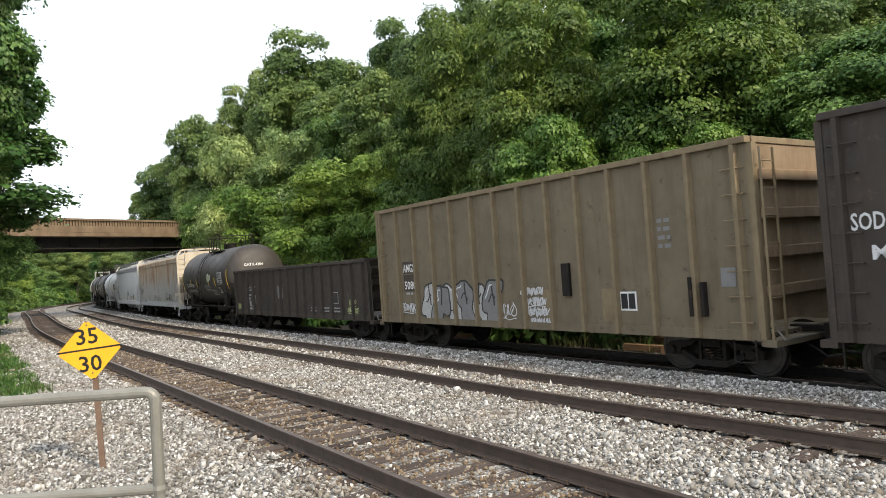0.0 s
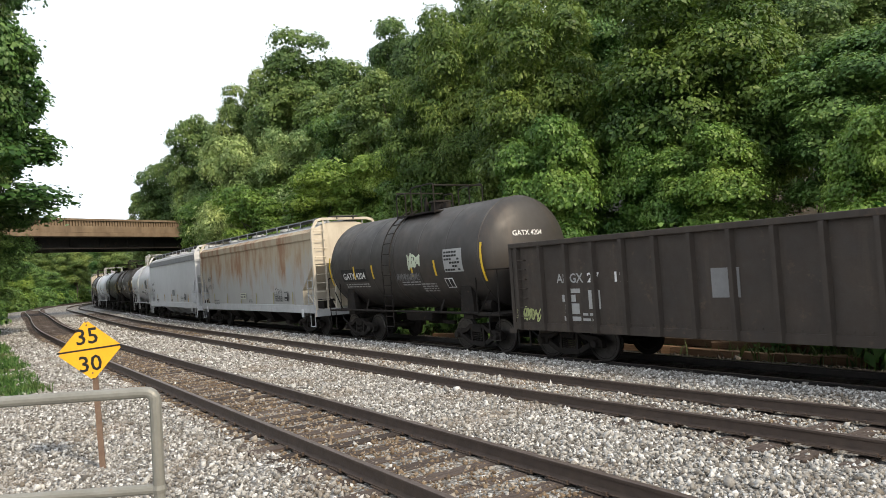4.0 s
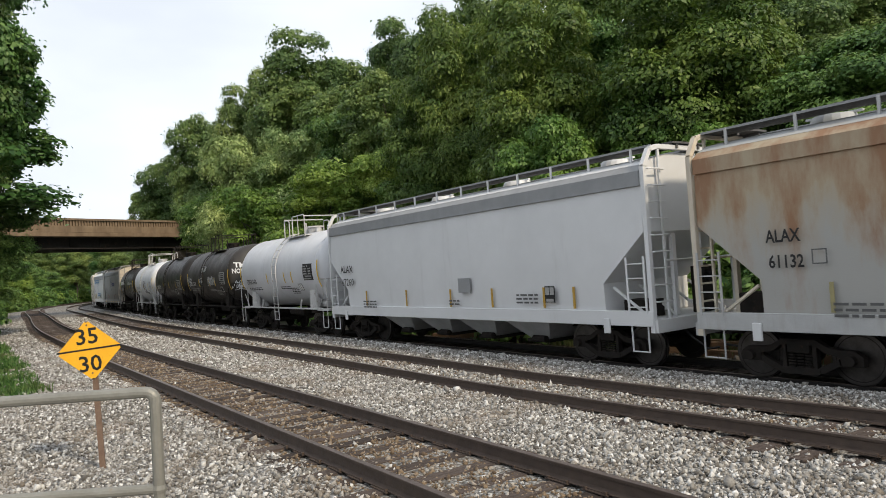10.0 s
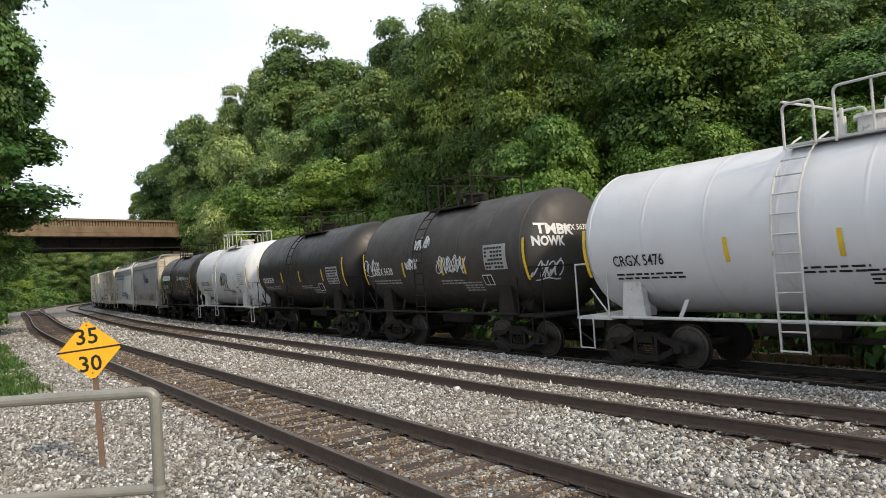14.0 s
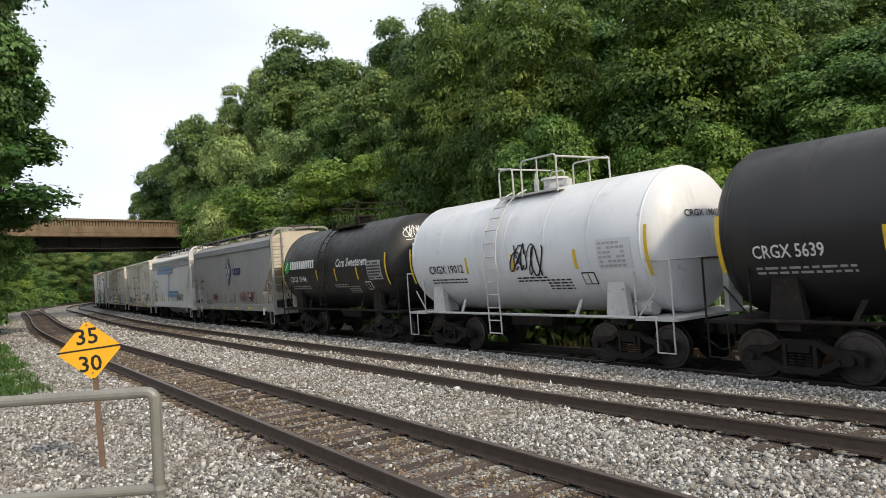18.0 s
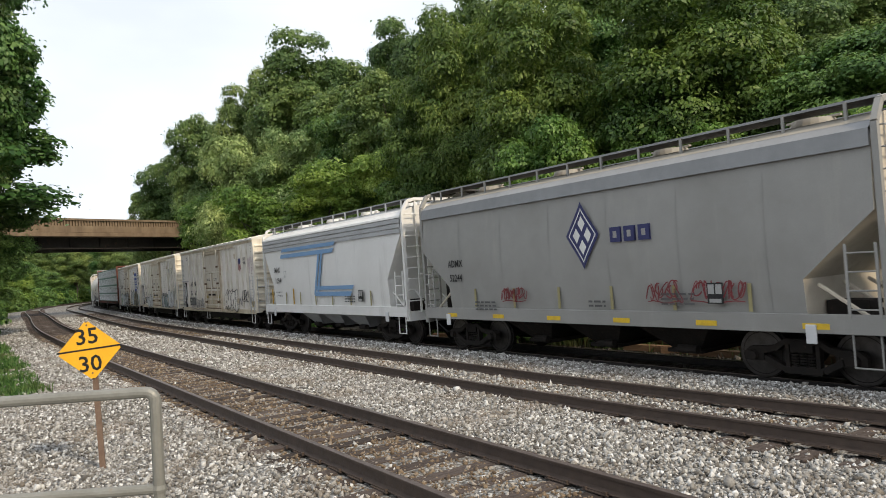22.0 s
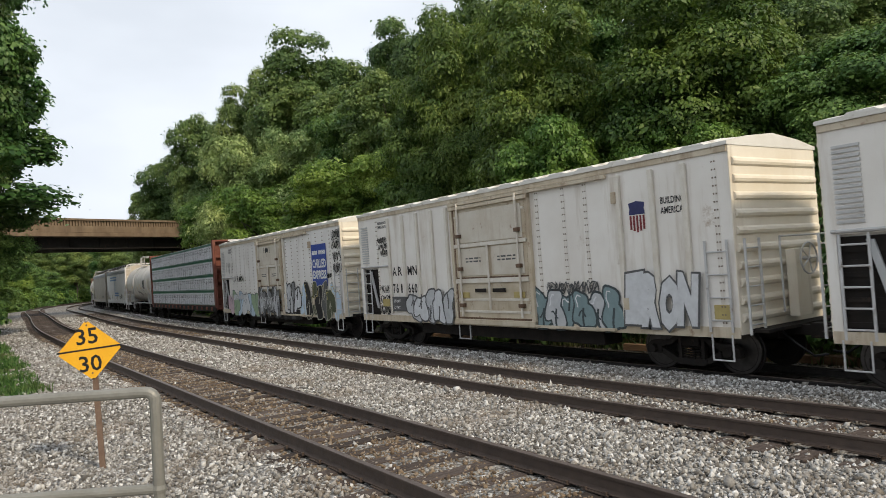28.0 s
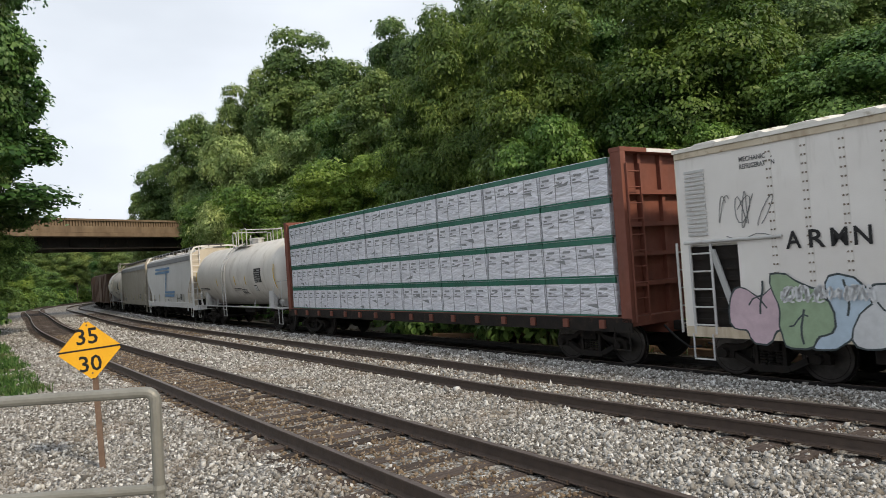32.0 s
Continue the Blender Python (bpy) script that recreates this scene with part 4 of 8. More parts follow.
# truck: two wheelsets, two side frames, bolster; middle at 0, 0, 0
bm = bmesh.new()
lathe(bm, [(0.08, -1.05), (0.08, -0.8), (0.1, -0.79)], 12)
lathe(bm, [(0.1, -0.8), (0.17, -0.8), (0.18, -0.755), (0.36, -0.775), (0.38, -0.81), (WHEEL_R, -0.805), (WHEEL_R + 0.002, -0.72), (WHEEL_R + 0.028, -0.705), (WHEEL_R + 0.024, -0.68), (0.37, -0.685), (0.35, -0.72), (0.18, -0.7), (0.1, -0.69)], 32)
lathe(bm, [(0.085, -0.7), (0.085, 0.7)], 12)
lathe(bm, [(0.1, 0.69), (0.18, 0.7), (0.35, 0.72), (0.37, 0.685), (WHEEL_R + 0.024, 0.68), (WHEEL_R + 0.028, 0.705), (WHEEL_R + 0.002, 0.72), (WHEEL_R, 0.805), (0.38, 0.81), (0.36, 0.775), (0.18, 0.755), (0.1, 0.8)], 32)
lathe(bm, [(0.08, 0.8), (0.08, 1.05)], 12)
for a in range(5):
    c, s = math.cos(a * 1.257) * 0.27, math.sin(a * 1.257) * 0.27
    box(bm, c - 0.03, c + 0.03, -0.795, -0.75, s - 0.03, s + 0.03)
ME_WHEELS = raw_mesh("wheelset", bm, M_WHEEL)
bm = bmesh.new()
lathe(bm, [(WHEEL_R + 0.0025, -0.805), (WHEEL_R + 0.0035, -0.72)], 32)
lathe(bm, [(WHEEL_R - 0.012, -0.809), (WHEEL_R + 0.0015, -0.808)], 32)
ME_TREAD = raw_mesh("tread", bm, M_TREAD, True)
bm = bmesh.new()
# frame with two slanted windows and a spring opening
prism(bm, [(-1.08, 0.36), (-1.08, 0.52), (-0.95, 0.62), (-0.72, 0.62), (-0.5, 0.66), (-0.3, 0.78), (0.3, 0.78), (0.5, 0.66), (0.72, 0.62), (0.95, 0.62), (1.08, 0.52), (1.08, 0.36), (0.72, 0.36), (0.7, 0.5), (0.45, 0.56), (0.3, 0.68), (-0.3, 0.68), (-0.45, 0.56), (-0.7, 0.5), (-0.72, 0.36)], -0.09, 0.06)
prism(bm, [(-0.7, 0.36), (-0.68, 0.47), (-0.34, 0.3), (-0.32, 0.2), (-0.44, 0.22)], -0.09, 0.06)
prism(bm, [(0.7, 0.36), (0.44, 0.22), (0.32, 0.2), (0.34, 0.3), (0.68, 0.47)], -0.09, 0.06)
prism(bm, [(-0.36, 0.2), (-0.36, 0.29), (0.36, 0.29), (0.36, 0.2), (0.3, 0.17), (-0.3, 0.17)], -0.1, 0.09)
for x in (-0.3, 0.24):
    box(bm, x, x + 0.07, -0.08, 0.05, 0.27, 0.7)
for x in (-0.89, 0.89):
    m = Matrix.Translation((x, -0.12, WHEEL_R)) @ Matrix.Rotation(math.pi / 2, 4, "X")
    bmesh.ops.create_cone(bm, cap_ends=True, segments=12, radius1=0.1, radius2=0.085, depth=0.12, matrix=m)
ME_SIDE = raw_mesh("side_frame", bm, M_STEELDARK)
bm = bmesh.new()
for x in (-0.15, 0.0, 0.15):
    for y in (-0.05,):
        for z in np.arange(0.3, 0.6, 0.05):
            bmesh.ops.create_cone(bm, cap_ends=True, segments=10, radius1=0.068, radius2=0.068, depth=0.024, matrix=Matrix.Translation((x, y + 0.03, float(z))))
ME_SPRING = raw_mesh("spring_nest", bm, M_STEELDARK)
ME_BOLSTER = raw_mesh("bolster", boxes((-0.2, 0.2, -1.1, 1.1, 0.55, 0.76), (-0.32, 0.32, -0.22, 0.22, 0.7, 0.85), (-0.6, -0.54, -0.8, 0.8, 0.4, 0.55), (0.54, 0.6, -0.8, 0.8, 0.4, 0.55), bev=0.01), M_STEELDARK)


def truck(car, x):
    t = child("truck", ME_BOLSTER, car, Matrix.Translation((x, 0, 0)), "dark cast steel truck")
    for sgn in (-1, 1):
        m = Matrix.Translation((0, sgn * 1.0, 0)) @ Matrix.Rotation(0 if sgn < 0 else math.pi, 4, "Z")
        child("side_frame", ME_SIDE, t, m)
        child("spring_nest", ME_SPRING, t, m)["kind"] = "stuff"
    for dx in (-0.89, 0.89):
        w = child("wheelset", ME_WHEELS, t, Matrix.Translation((dx, 0, WHEEL_R)))
        child_t = child("tread", ME_TREAD, t, Matrix.Translation((dx, 0, WHEEL_R)), "bright worn wheel rim")
        WHEELSETS.append((w, dx))
    return t


bm = boxes((0.0, 0.72, -0.09, 0.09, 0.72, 0.92), (0.66, 0.98, -0.13, 0.1, 0.68, 0.96), (0.84, 1.0, 0.06, 0.15, 0.7, 0.94), bev=0.02)
ME_COUPLER = raw_mesh("coupler", bm, M_STEELDARK)
bm = bmesh.new()
pipe(bm, [(0.2, -0.35, 0.85), (0.5, -0.36, 0.6), (0.8, -0.3, 0.38), (1.02, -0.22, 0.42)], 0.025, 6)
ME_HOSE = raw_mesh("brake_hose", bm, M_BLACK)


class Car:
    """One car between two coupler gaps."""

    def __init__(self, i, name, label, truck_in=2.5, group="train"):
        self.mid, self.e = (ENDS[i][0] + ENDS[i][1]) / 2, (ENDS[i][1] - ENDS[i][0]) / 2
        front = ENDS[i][0] - ENDS[i - 1][1] if i else 1.3
        back = ENDS[i + 1][0] - ENDS[i][1] if i + 1 < len(ENDS) else 1.3
        reach = {1: front / 2, -1: back / 2}
        self.h = self.e + 0.62
        self.ob = thing(name, label, name.replace("_", " "), group)
        self.a = self.e - truck_in                  # truck centre
        CARS.append(self)
        for sg in (-1, 1):
            truck(self.ob, sg * self.a)
            m = Matrix.Translation((sg * (self.e + reach[sg] - 0.95), 0, 0)) @ Matrix.Rotation(0 if sg > 0 else math.pi, 4, "Z")
            child("coupler", ME_COUPLER, self.ob, m)
            child("brake_hose", ME_HOSE, self.ob, m)

    def add(self, name, bm, material, parent=None, label="", smooth=False, m=None):
        return child(name, raw_mesh(name, bm, material, smooth), parent or self.ob, m, label)

    def text(self, txt, x, z, size, material, y=-1.5, bold=0.0, name="lettering", parent=None, wide=1.0, fit=0.0):
        me = letters(txt, size, bold)
        if fit:
            xs = [v.co.x for v in me.vertices]
            wide = fit / (max(xs) - min(xs))
        me.materials.append(material)
        o = child(name, me, parent or self.ob, Matrix.Translation((x, y, z)) @ Matrix.Rotation(radians(90), 4, "X") @ Matrix.Diagonal((wide, 1, 1, 1)))
        return o


def ladder(x, y, z0, z1, w=0.42, n=5, along="x", r=0.014, step=None):
    """Two stiles and rungs on a side (along x) or an end (along y)."""
    bm = bmesh.new()
    d = Vector((w, 0, 0)) if along == "x" else Vector((0, w, 0))
    o = Vector((x, y, 0))
    for q in (o, o + d):
        box(bm, q.x - 0.022, q.x + 0.022, q.y - 0.012, q.y + 0.012, z0, z1)
    for i in range(n):
        z = z0 + (z1 - z0) * (i + 0.5) / n
        bar(bm, o + Vector((0, 0, z)), o + d + Vector((0, 0, z)), r, 6)
    return bm


def stirrup(x, y, w=0.42, top=0.95, low=0.42):
    bm = bmesh.new()
    pipe(bm, [(x, y, top), (x, y, low), (x + w, y, low), (x + w, y, top)], 0.018, 6)
    return bm


def brake_wheel(x, y, z, r=0.28):
    bm = bmesh.new()
    n = 20
    pts = [(x, y + math.cos(2 * math.pi * j / n) * r, z + math.sin(2 * math.pi * j / n) * r) for j in range(n + 1)]
    pipe(bm, pts, 0.018, 6)
    for a in range(5):
        bar(bm, (x, y, z), (x, y + math.cos(a * 1.257) * r, z + math.sin(a * 1.257) * r), 0.014, 5)
    bar(bm, (x - 0.15, y, z), (x + 0.03, y, z), 0.035, 8)
    return bm


# ---- lettering and graffiti on a side ----
def end_text(car, txt, x, y, z, size, material, fit):
    """Letters on a leading end that faces the way of travel."""
    me = letters(txt, size, 0.003)
    xs = [v.co.x for v in me.vertices]
    me.transform(Matrix.Translation((x, y, z)) @ Matrix.Rotation(radians(90), 4, "Z") @ Matrix.Rotation(radians(90), 4, "X") @ Matrix.Diagonal((fit / (max(xs) - min(xs)), 1, 1, 1)))
    me.materials.append(material)
    return child("lettering", me, car.ob)


def head_letters(car, txt, y, z, size, material, fit, L, R, zc, bold=0.012, tilt=0.0):
    """Letters bent over the leading tank head; y and z from its middle."""
    me = letters(txt, size, bold)
    xs = [v.co.x for v in me.vertices]
    k = fit / (max(xs) - min(xs))
    for v in me.vertices:
        a, b = y + v.co.x * k, z + v.co.y + tilt * v.co.x * k
        r2 = min(0.97, (a * a + b * b) / R ** 2)
        v.co = Vector((L - 0.62 * (1 - math.sqrt(1 - r2)) + 0.014, a, zc + b))
    me.materials.append(material)
    return child("graffiti", me, car.ob, label="white sprayed letters")


def fat_letters(car, txt, x0, x1, z0, z1, fill, edge, y, tilt=0.0, bold=0.085):
    """A sprayed word in fat overlapping letters with an outline."""
    n = len(txt)
    g = None
    for k, ch in enumerate(txt):
        w = (x1 - x0) / n
        for name, grow, material, dy in (("graffiti", bold + 0.045, edge, 0.0), ("paint_fill", bold, fill[k % len(fill)], 0.003)):
            me = letters(ch, 1.0, grow)
            xs, ys = [v.co.x for v in me.vertices], [v.co.y for v in me.vertices]
            pad = 0.045 if name == "graffiti" else 0.0
            sx, sz = (w * 1.08 + 2 * pad) / (max(xs) - min(xs)), (z1 - z0 + 2 * pad) / (max(ys) - min(ys))
            lift = 0.06 * math.sin(2.1 * k + 1)
            for v in me.vertices:
                u, h = (v.co.x - min(xs)) * sx, (v.co.y - min(ys)) * sz
                v.co = Vector((x0 + k * w - 0.04 * w - pad + u + tilt * (h - 0.5), y - dy - 0.0008 * k, z0 + lift - pad + h * (1 + 0.05 * math.sin(3 * u + k))))
            me.materials.append(material)
            o = child(name, me, car.ob if name == "graffiti" else g, label="fat sprayed letter with a dark outline" if name == "graffiti" else "")
            if name == "graffiti":
                g = o


def bars(rows, y=-1.5, d=0.003):
    """Plain bars for writing too small to read: x0, x1, z0, z1."""
    bm = bmesh.new()
    for x0, x1, z0, z1 in rows:
        box(bm, x0, x1, y - d, y, z0, z1)
    return bm


def small_print(x, z, w, lines, rng, lh=0.07, y=-1.5):
    rows = []
    for i in range(lines):
        q = x
        while q < x + w:
            l = rng.uniform(0.08, 0.24)
            rows.append((q, min(q + l, x + w), z - i * lh * 1.7, z - i * lh * 1.7 + lh * 0.8))
            q += l + 0.05
    return bars(rows, y)


def bubbles(car, x0, x1, z0, z1, count, fill, edge, seed, y=-1.5, shine=None, halo=None, outline=0.055, tags=True):
    """A row of swelling, overlapping painted shapes with heavy outlines and inner strokes that spell nothing."""
    rng = random.Random(seed)
    w = (x1 - x0) / count
    hz = (z1 - z0) / 2
    e_bm, f_bm, s_bm, h_bm = bmesh.new(), [], bmesh.new(), bmesh.new()
    for i in range(count):
        cx, cz = x0 + (i + 0.5) * w, (z0 + z1) / 2 + rng.uniform(-0.06, 0.06) * hz
        p1, p2, p3 = (rng.uniform(0, 6.28) for _ in range(3))
        top = rng.uniform(0.8, 1.05)
        lean = rng.uniform(-0.15, 0.2)

        def rim(a, grow):
            k = 1 + 0.2 * math.sin(2 * a + p1) + 0.2 * math.sin(3 * a + p2) + 0.11 * math.sin(5 * a + p3)
            ca, sa = math.cos(a), math.sin(a)
            ca, sa = math.copysign(abs(ca) ** 0.7, ca), math.copysign(abs(sa) ** 0.7, sa)
            px, pz = ca * w * 0.66 * k, sa * hz * 0.93 * k * (top if sa > 0 else 1)
            return cx + px + lean * pz + grow * ca, min(z1 + 0.1, max(z0 - 0.02, cz + pz)) + grow * sa

        yy = y - 0.004 - 0.009 * (i % 2)
        ring = [2 * math.pi * j / 30 for j in range(30)]
        if halo:
            h_bm.faces.new([h_bm.verts.new((px, y - 0.001 - 0.0004 * i, pz)) for px, pz in (rim(a, 0.16) for a in ring)])
        e_bm.faces.new([e_bm.verts.new((px, yy, pz)) for px, pz in (rim(a, outline) for a in ring)])
        one = bmesh.new()
        one.faces.new([one.verts.new((px, yy - 0.003, pz)) for px, pz in (rim(a, 0.0) for a in ring)])
        f_bm.append((one, fill[i % len(fill)]))
        up = rng.choice((-1, 1))
        ribbon(e_bm, [(cx + w * (0.05 + 0.06 * math.sin(k * 0.9 + p1)), cz + up * hz * (-0.95 + 0.26 * k)) for k in range(5)], outline * 1.1, yy - 0.005)
        if rng.random() < 0.7:
            ribbon(e_bm, [(cx + w * (-0.3 + 0.12 * k), cz - up * hz * (0.25 + 0.2 * math.sin(k * 1.1 + p2))) for k in range(5)], outline * 0.8, yy - 0.0056)
        if shine:
            ribbon(s_bm, [rim(a, -0.09) for a in (1.7, 2.0, 2.35, 2.7, 3.0)], 0.035, yy - 0.0065)
    g = car.add("graffiti", e_bm, edge, label="spray-painted swelling shapes with dark outlines")
    g["kind"] = "stuff"
    if halo:
        car.add("paint_haze", h_bm, halo, g)
    for one, fm in f_bm:
        car.add("paint_fill", one, fm, g)
    if shine:
        car.add("highlight", s_bm, shine, g)
    return g


def ribbon(bm, pts, w, y):
    """A flat painted stroke along points in x, z."""
    L, R = [], []
    for i, (x, z) in enumerate(pts):
        a, b = pts[max(0, i - 1)], pts[min(len(pts) - 1, i + 1)]
        dx, dz = b[0] - a[0], b[1] - a[1]
        n = math.hypot(dx, dz) or 1
        L.append(bm.verts.new((x - dz / n * w / 2, y, z + dx / n * w / 2)))
        R.append(bm.verts.new((x + dz / n * w / 2, y, z - dx / n * w / 2)))
    for i in range(len(pts) - 1):
        bm.faces.new((L[i], L[i + 1], R[i + 1], R[i]))


def scribble(car, x, z, w, h, material, seed, y=-1.5, stroke=0.035, wrap=None, name="graffiti"):
    """A hand-style tag of quick strokes that cannot be read."""
    rng = random.Random(seed)
    bm = bmesh.new()
    n = max(4, int(w / (h * 0.26)))
    for i in range(n):
        cx, cz = x + (i + 0.5) * w / n, z + h / 2 + rng.uniform(-0.1, 0.1) * h
        k1, k2 = rng.choice((0.5, 1.0, 1.5)), rng.choice((1.0, 1.5, 2.0))
        p1, p2, tall = rng.uniform(0, 6.28), rng.uniform(0, 6.28), rng.uniform(0.3, 0.55)
        lean, rng_w = rng.uniform(0.0, 0.3), rng.uniform(0.6, 1.25)
        pts = []
        for k in range(16):
            t = k * 0.36
            dz = math.sin(k2 * t + p2) * h * tall
            pts.append((cx + math.sin(k1 * t + p1) * w / n * rng_w + lean * dz, cz + dz))
        ribbon(bm, pts, stroke * rng.uniform(0.6, 0.85), y - 0.003)
    if rng.random() < 0.5:
        ribbon(bm, [(x + w * k / 6, z - 0.08 * h + 0.06 * h * math.sin(k * 1.3 + seed)) for k in range(7)], stroke * 0.6, y - 0.003)
    if wrap:
        wrap(bm)
    o = car.add(name, bm, material, label="hand-drawn spray-paint tag")
    o["kind"] = "stuff"
    return o


# ---- open gondolas ----
M_TAN = mat("weathered_tan_paint", (0.17, 0.138, 0.088), (0.132, 0.107, 0.07), scale=0.7, rough=0.8, bump=0.12, streak=((0.1, 0.072, 0.045), 0.5, 3.0), spot=((0.07, 0.055, 0.04), 0.3, 4))
# yellower than the sides: lit edges painted in, over rust streaks
M_TANRIB = mat("worn_tan_rib", (0.225, 0.172, 0.098), (0.165, 0.127, 0.077), scale=2.0, rough=0.8, bump=0.1, streak=((0.12, 0.075, 0.04), 0.5, 5.0))
M_TANRUST = mat("rusty_tan_end", (0.27, 0.2, 0.125), (0.19, 0.135, 0.082), scale=1.2, rough=0.75, bump=0.1, streak=((0.16, 0.08, 0.04), 0.55, 3.0))
M_COAL = mat("sooty_black_paint", (0.032, 0.025, 0.02), (0.048, 0.036, 0.027), scale=1.2, rough=0.75, bump=0.15, streak=((0.08, 0.06, 0.045), 0.4, 3.0), spot=((0.09, 0.06, 0.04), 0.3, 3))
M_SILVER = flat("silver_spray_paint", (0.42, 0.42, 0.41))
M_WHITESPRAY = flat("white_spray_paint", (0.68, 0.69, 0.7))
M_LIMEWHITE = flat("pale_lime_spray_paint", (0.55, 0.6, 0.45))
M_LIME = flat("pale_green_spray_paint", (0.5, 0.55, 0.25))
M_TEALBLACK = flat("soft_black_spray_paint", (0.03, 0.03, 0.03))
M_GREYSPRAY = flat("grey_spray_paint", (0.2, 0.2, 0.2))


def gondola(i, name, label, top, low, wide, n_ribs, paint, rib_paint, end_paint, chord, taper=0.0):
    c = Car(i, name, label, 1.35)
    e, w = c.e, wide / 2
    body = bmesh.new()
    t = 0.06
    box(body, -e, e, -w, -w + t, low, top)
    box(body, -e, e, w - t, w, low, top)
    box(body, -e, -e + t, -w + t, w - t, low, top)
    box(body, e - t, e, -w + t, w - t, low + 0.4, top)
    box(body, -e + t, e - t, -w + t, w - t, low, low + 0.08)
    box(body, -e - 0.25, e + 0.25, -0.35, 0.35, 0.72, low)
    b = c.add("body", body, paint)
    c.add("top_chord", boxes((-e - 0.02, e + 0.02, -w - 0.09, -w + 0.1, top, top + 0.12), (-e - 0.02, e + 0.02, w - 0.1, w + 0.09, top, top + 0.12), (e - 0.1, e + 0.05, -w + 0.1, w - 0.1, top, top + 0.12), (-e - 0.05, -e + 0.1, -w + 0.1, w - 0.1, top, top + 0.12), bev=0.015), chord)
    c.add("side_sill", boxes((-e, e, -w - 0.03, -w, low - 0.02, low + 0.16), (-e, e, w, w + 0.03, low - 0.02, low + 0.16)), paint)
    rib = None
    for k in range(n_ribs):
        x = -e + 0.25 + (2 * e - 0.5) * k / (n_ribs - 1)
        for sg in (-1, 1):
            if rib is None:
                rb = bmesh.new()
                vs = box(rb, -0.075, 0.075, -0.1, 0.0, low, top)
                for v in vs:
                    if v.co.y < -0.05:
                        v.co.x *= 0.55
                rib = c.add("rib", rb, rib_paint, m=Matrix.Translation((x, -w, 0)))
            else:
                child("rib", rib.data, c.ob, Matrix.Translation((x, sg * w, 0)) @ Matrix.Rotation(0 if sg < 0 else math.pi, 4, "Z"))
    # ends: shelf-like stiffeners
    for sg in (1, -1):
        for k in range(4 if top > 3 else 3):
            z = low + 0.75 + k * (top - low - 0.6) / (4.2 if top > 3 else 3.2)
            x0, x1 = sorted((sg * e, sg * (e + 0.17)))
            c.add("end_stiffener", boxes((x0, x1, -w + 0.12, w - 0.05, z, z + 0.2), bev=0.02), end_paint)
        x0, x1 = sorted((sg * (e + 0.004), sg * (e + 0.02)))
        c.add("end_sheet", boxes((x0, x1, -w, w, low + 0.3, top)), end_paint)
        c.add("corner_post", boxes((*sorted((sg * (e - 0.02), sg * (e + 0.1))), -w - 0.015, -w + 0.13, low, top), (*sorted((sg * (e - 0.02), sg * (e + 0.1))), w - 0.13, w + 0.015, low, top)), rib_paint)
        c.add("end_platform", boxes((*sorted((sg * e, sg * (e + 0.28))), -w, w, low - 0.12, low)), paint)
        lx = e - 0.52 if sg > 0 else -e + 0.1
        c.add("ladder", ladder(e + 0.2 if sg > 0 else -e - 0.2, -w + 0.05 if sg > 0 else w - 0.47, low, top - 0.1, 0.42, 7, "y"), rib_paint)
        if sg > 0:
            gb = bmesh.new()
            for k in range(7):
                z = low + 0.3 + k * (top - low - 0.5) / 6.5
                pipe(gb, [(lx, -w - 0.005, z), (lx, -w - 0.07, z), (lx + 0.42, -w - 0.07, z), (lx + 0.42, -w - 0.005, z)], 0.012, 5)
            c.add("grab_irons", gb, rib_paint)
        else:
            gb = bmesh.new()
            for k in range(7):
                z = low + 0.3 + k * (top - low - 0.5) / 6.5
                pipe(gb, [(lx, -w - 0.005, z), (lx, -w - 0.07, z), (lx + 0.42, -w - 0.07, z), (lx + 0.42, -w - 0.005, z)], 0.012, 5)
            c.add("grab_irons", gb, rib_paint)
        c.add("stirrup_step", stirrup(lx, -w - 0.02, top=low, low=0.38), M_STEELDARK)
    # rivets along the sill
    rv = bmesh.new()
    for k in range(int(2 * e / 0.14)):
        x = -e + 0.07 + k * 0.14
        box(rv, x - 0.014, x + 0.014, -w - 0.012, -w, low + 0.2, low + 0.228)
    c.add("rivets", rv, paint)["kind"] = "stuff"
    c.add("brake_wheel", brake_wheel(e + 0.38, 0.6, low + 1.4), M_STEELDARK)
    c.add("cut_lever", (lambda q: (pipe(q, [(e + 0.2, -w + 0.2, 0.95), (e + 0.35, -w + 0.15, 0.8), (e + 0.35, 0, 0.8)], 0.016, 5), q)[1])(bmesh.new()), M_GALV)
    return c, w


rg = random.Random(77)
c, w = gondola(0, "coal_gondola", "sooty black open coal gondola with white spray tags", 4.4, 0.85, 3.1, 13, M_COAL, M_COAL, M_COAL, M_COAL)
c.text("SOD", -c.e + 0.35, 2.6, 0.38, M_WHITESPRAY, y=-w - 0.01, bold=0.006, fit=0.5, name="graffiti")
c.text("ME", -c.e + 0.62, 2.14, 0.3, M_WHITESPRAY, y=-w - 0.01, bold=0.01, fit=0.45, name="graffiti")
c, w = gondola(1, "coal_gondola", "tall tan steel gondola with upright ribs and silver graffiti", 4.3, 0.8, 3.1, 14, M_TAN, M_TANRIB, M_TANRUST, M_TANRIB)
c.add("stencil_patch", boxes((-5.22, -4.46, -w - 0.004, -w, 1.76, 2.28)), M_COAL, label="dark repainted patch under the lettering")
c.add("stencil_patch", boxes((-5.24, -4.46, -w - 0.004, -w, 2.31, 2.68)), M_COAL, label="dark repainted patch under the lettering")
c.text("AMGX", -5.2, 2.36, 0.34, M_WHITE, y=-w - 0.009, bold=0.006, fit=0.7)
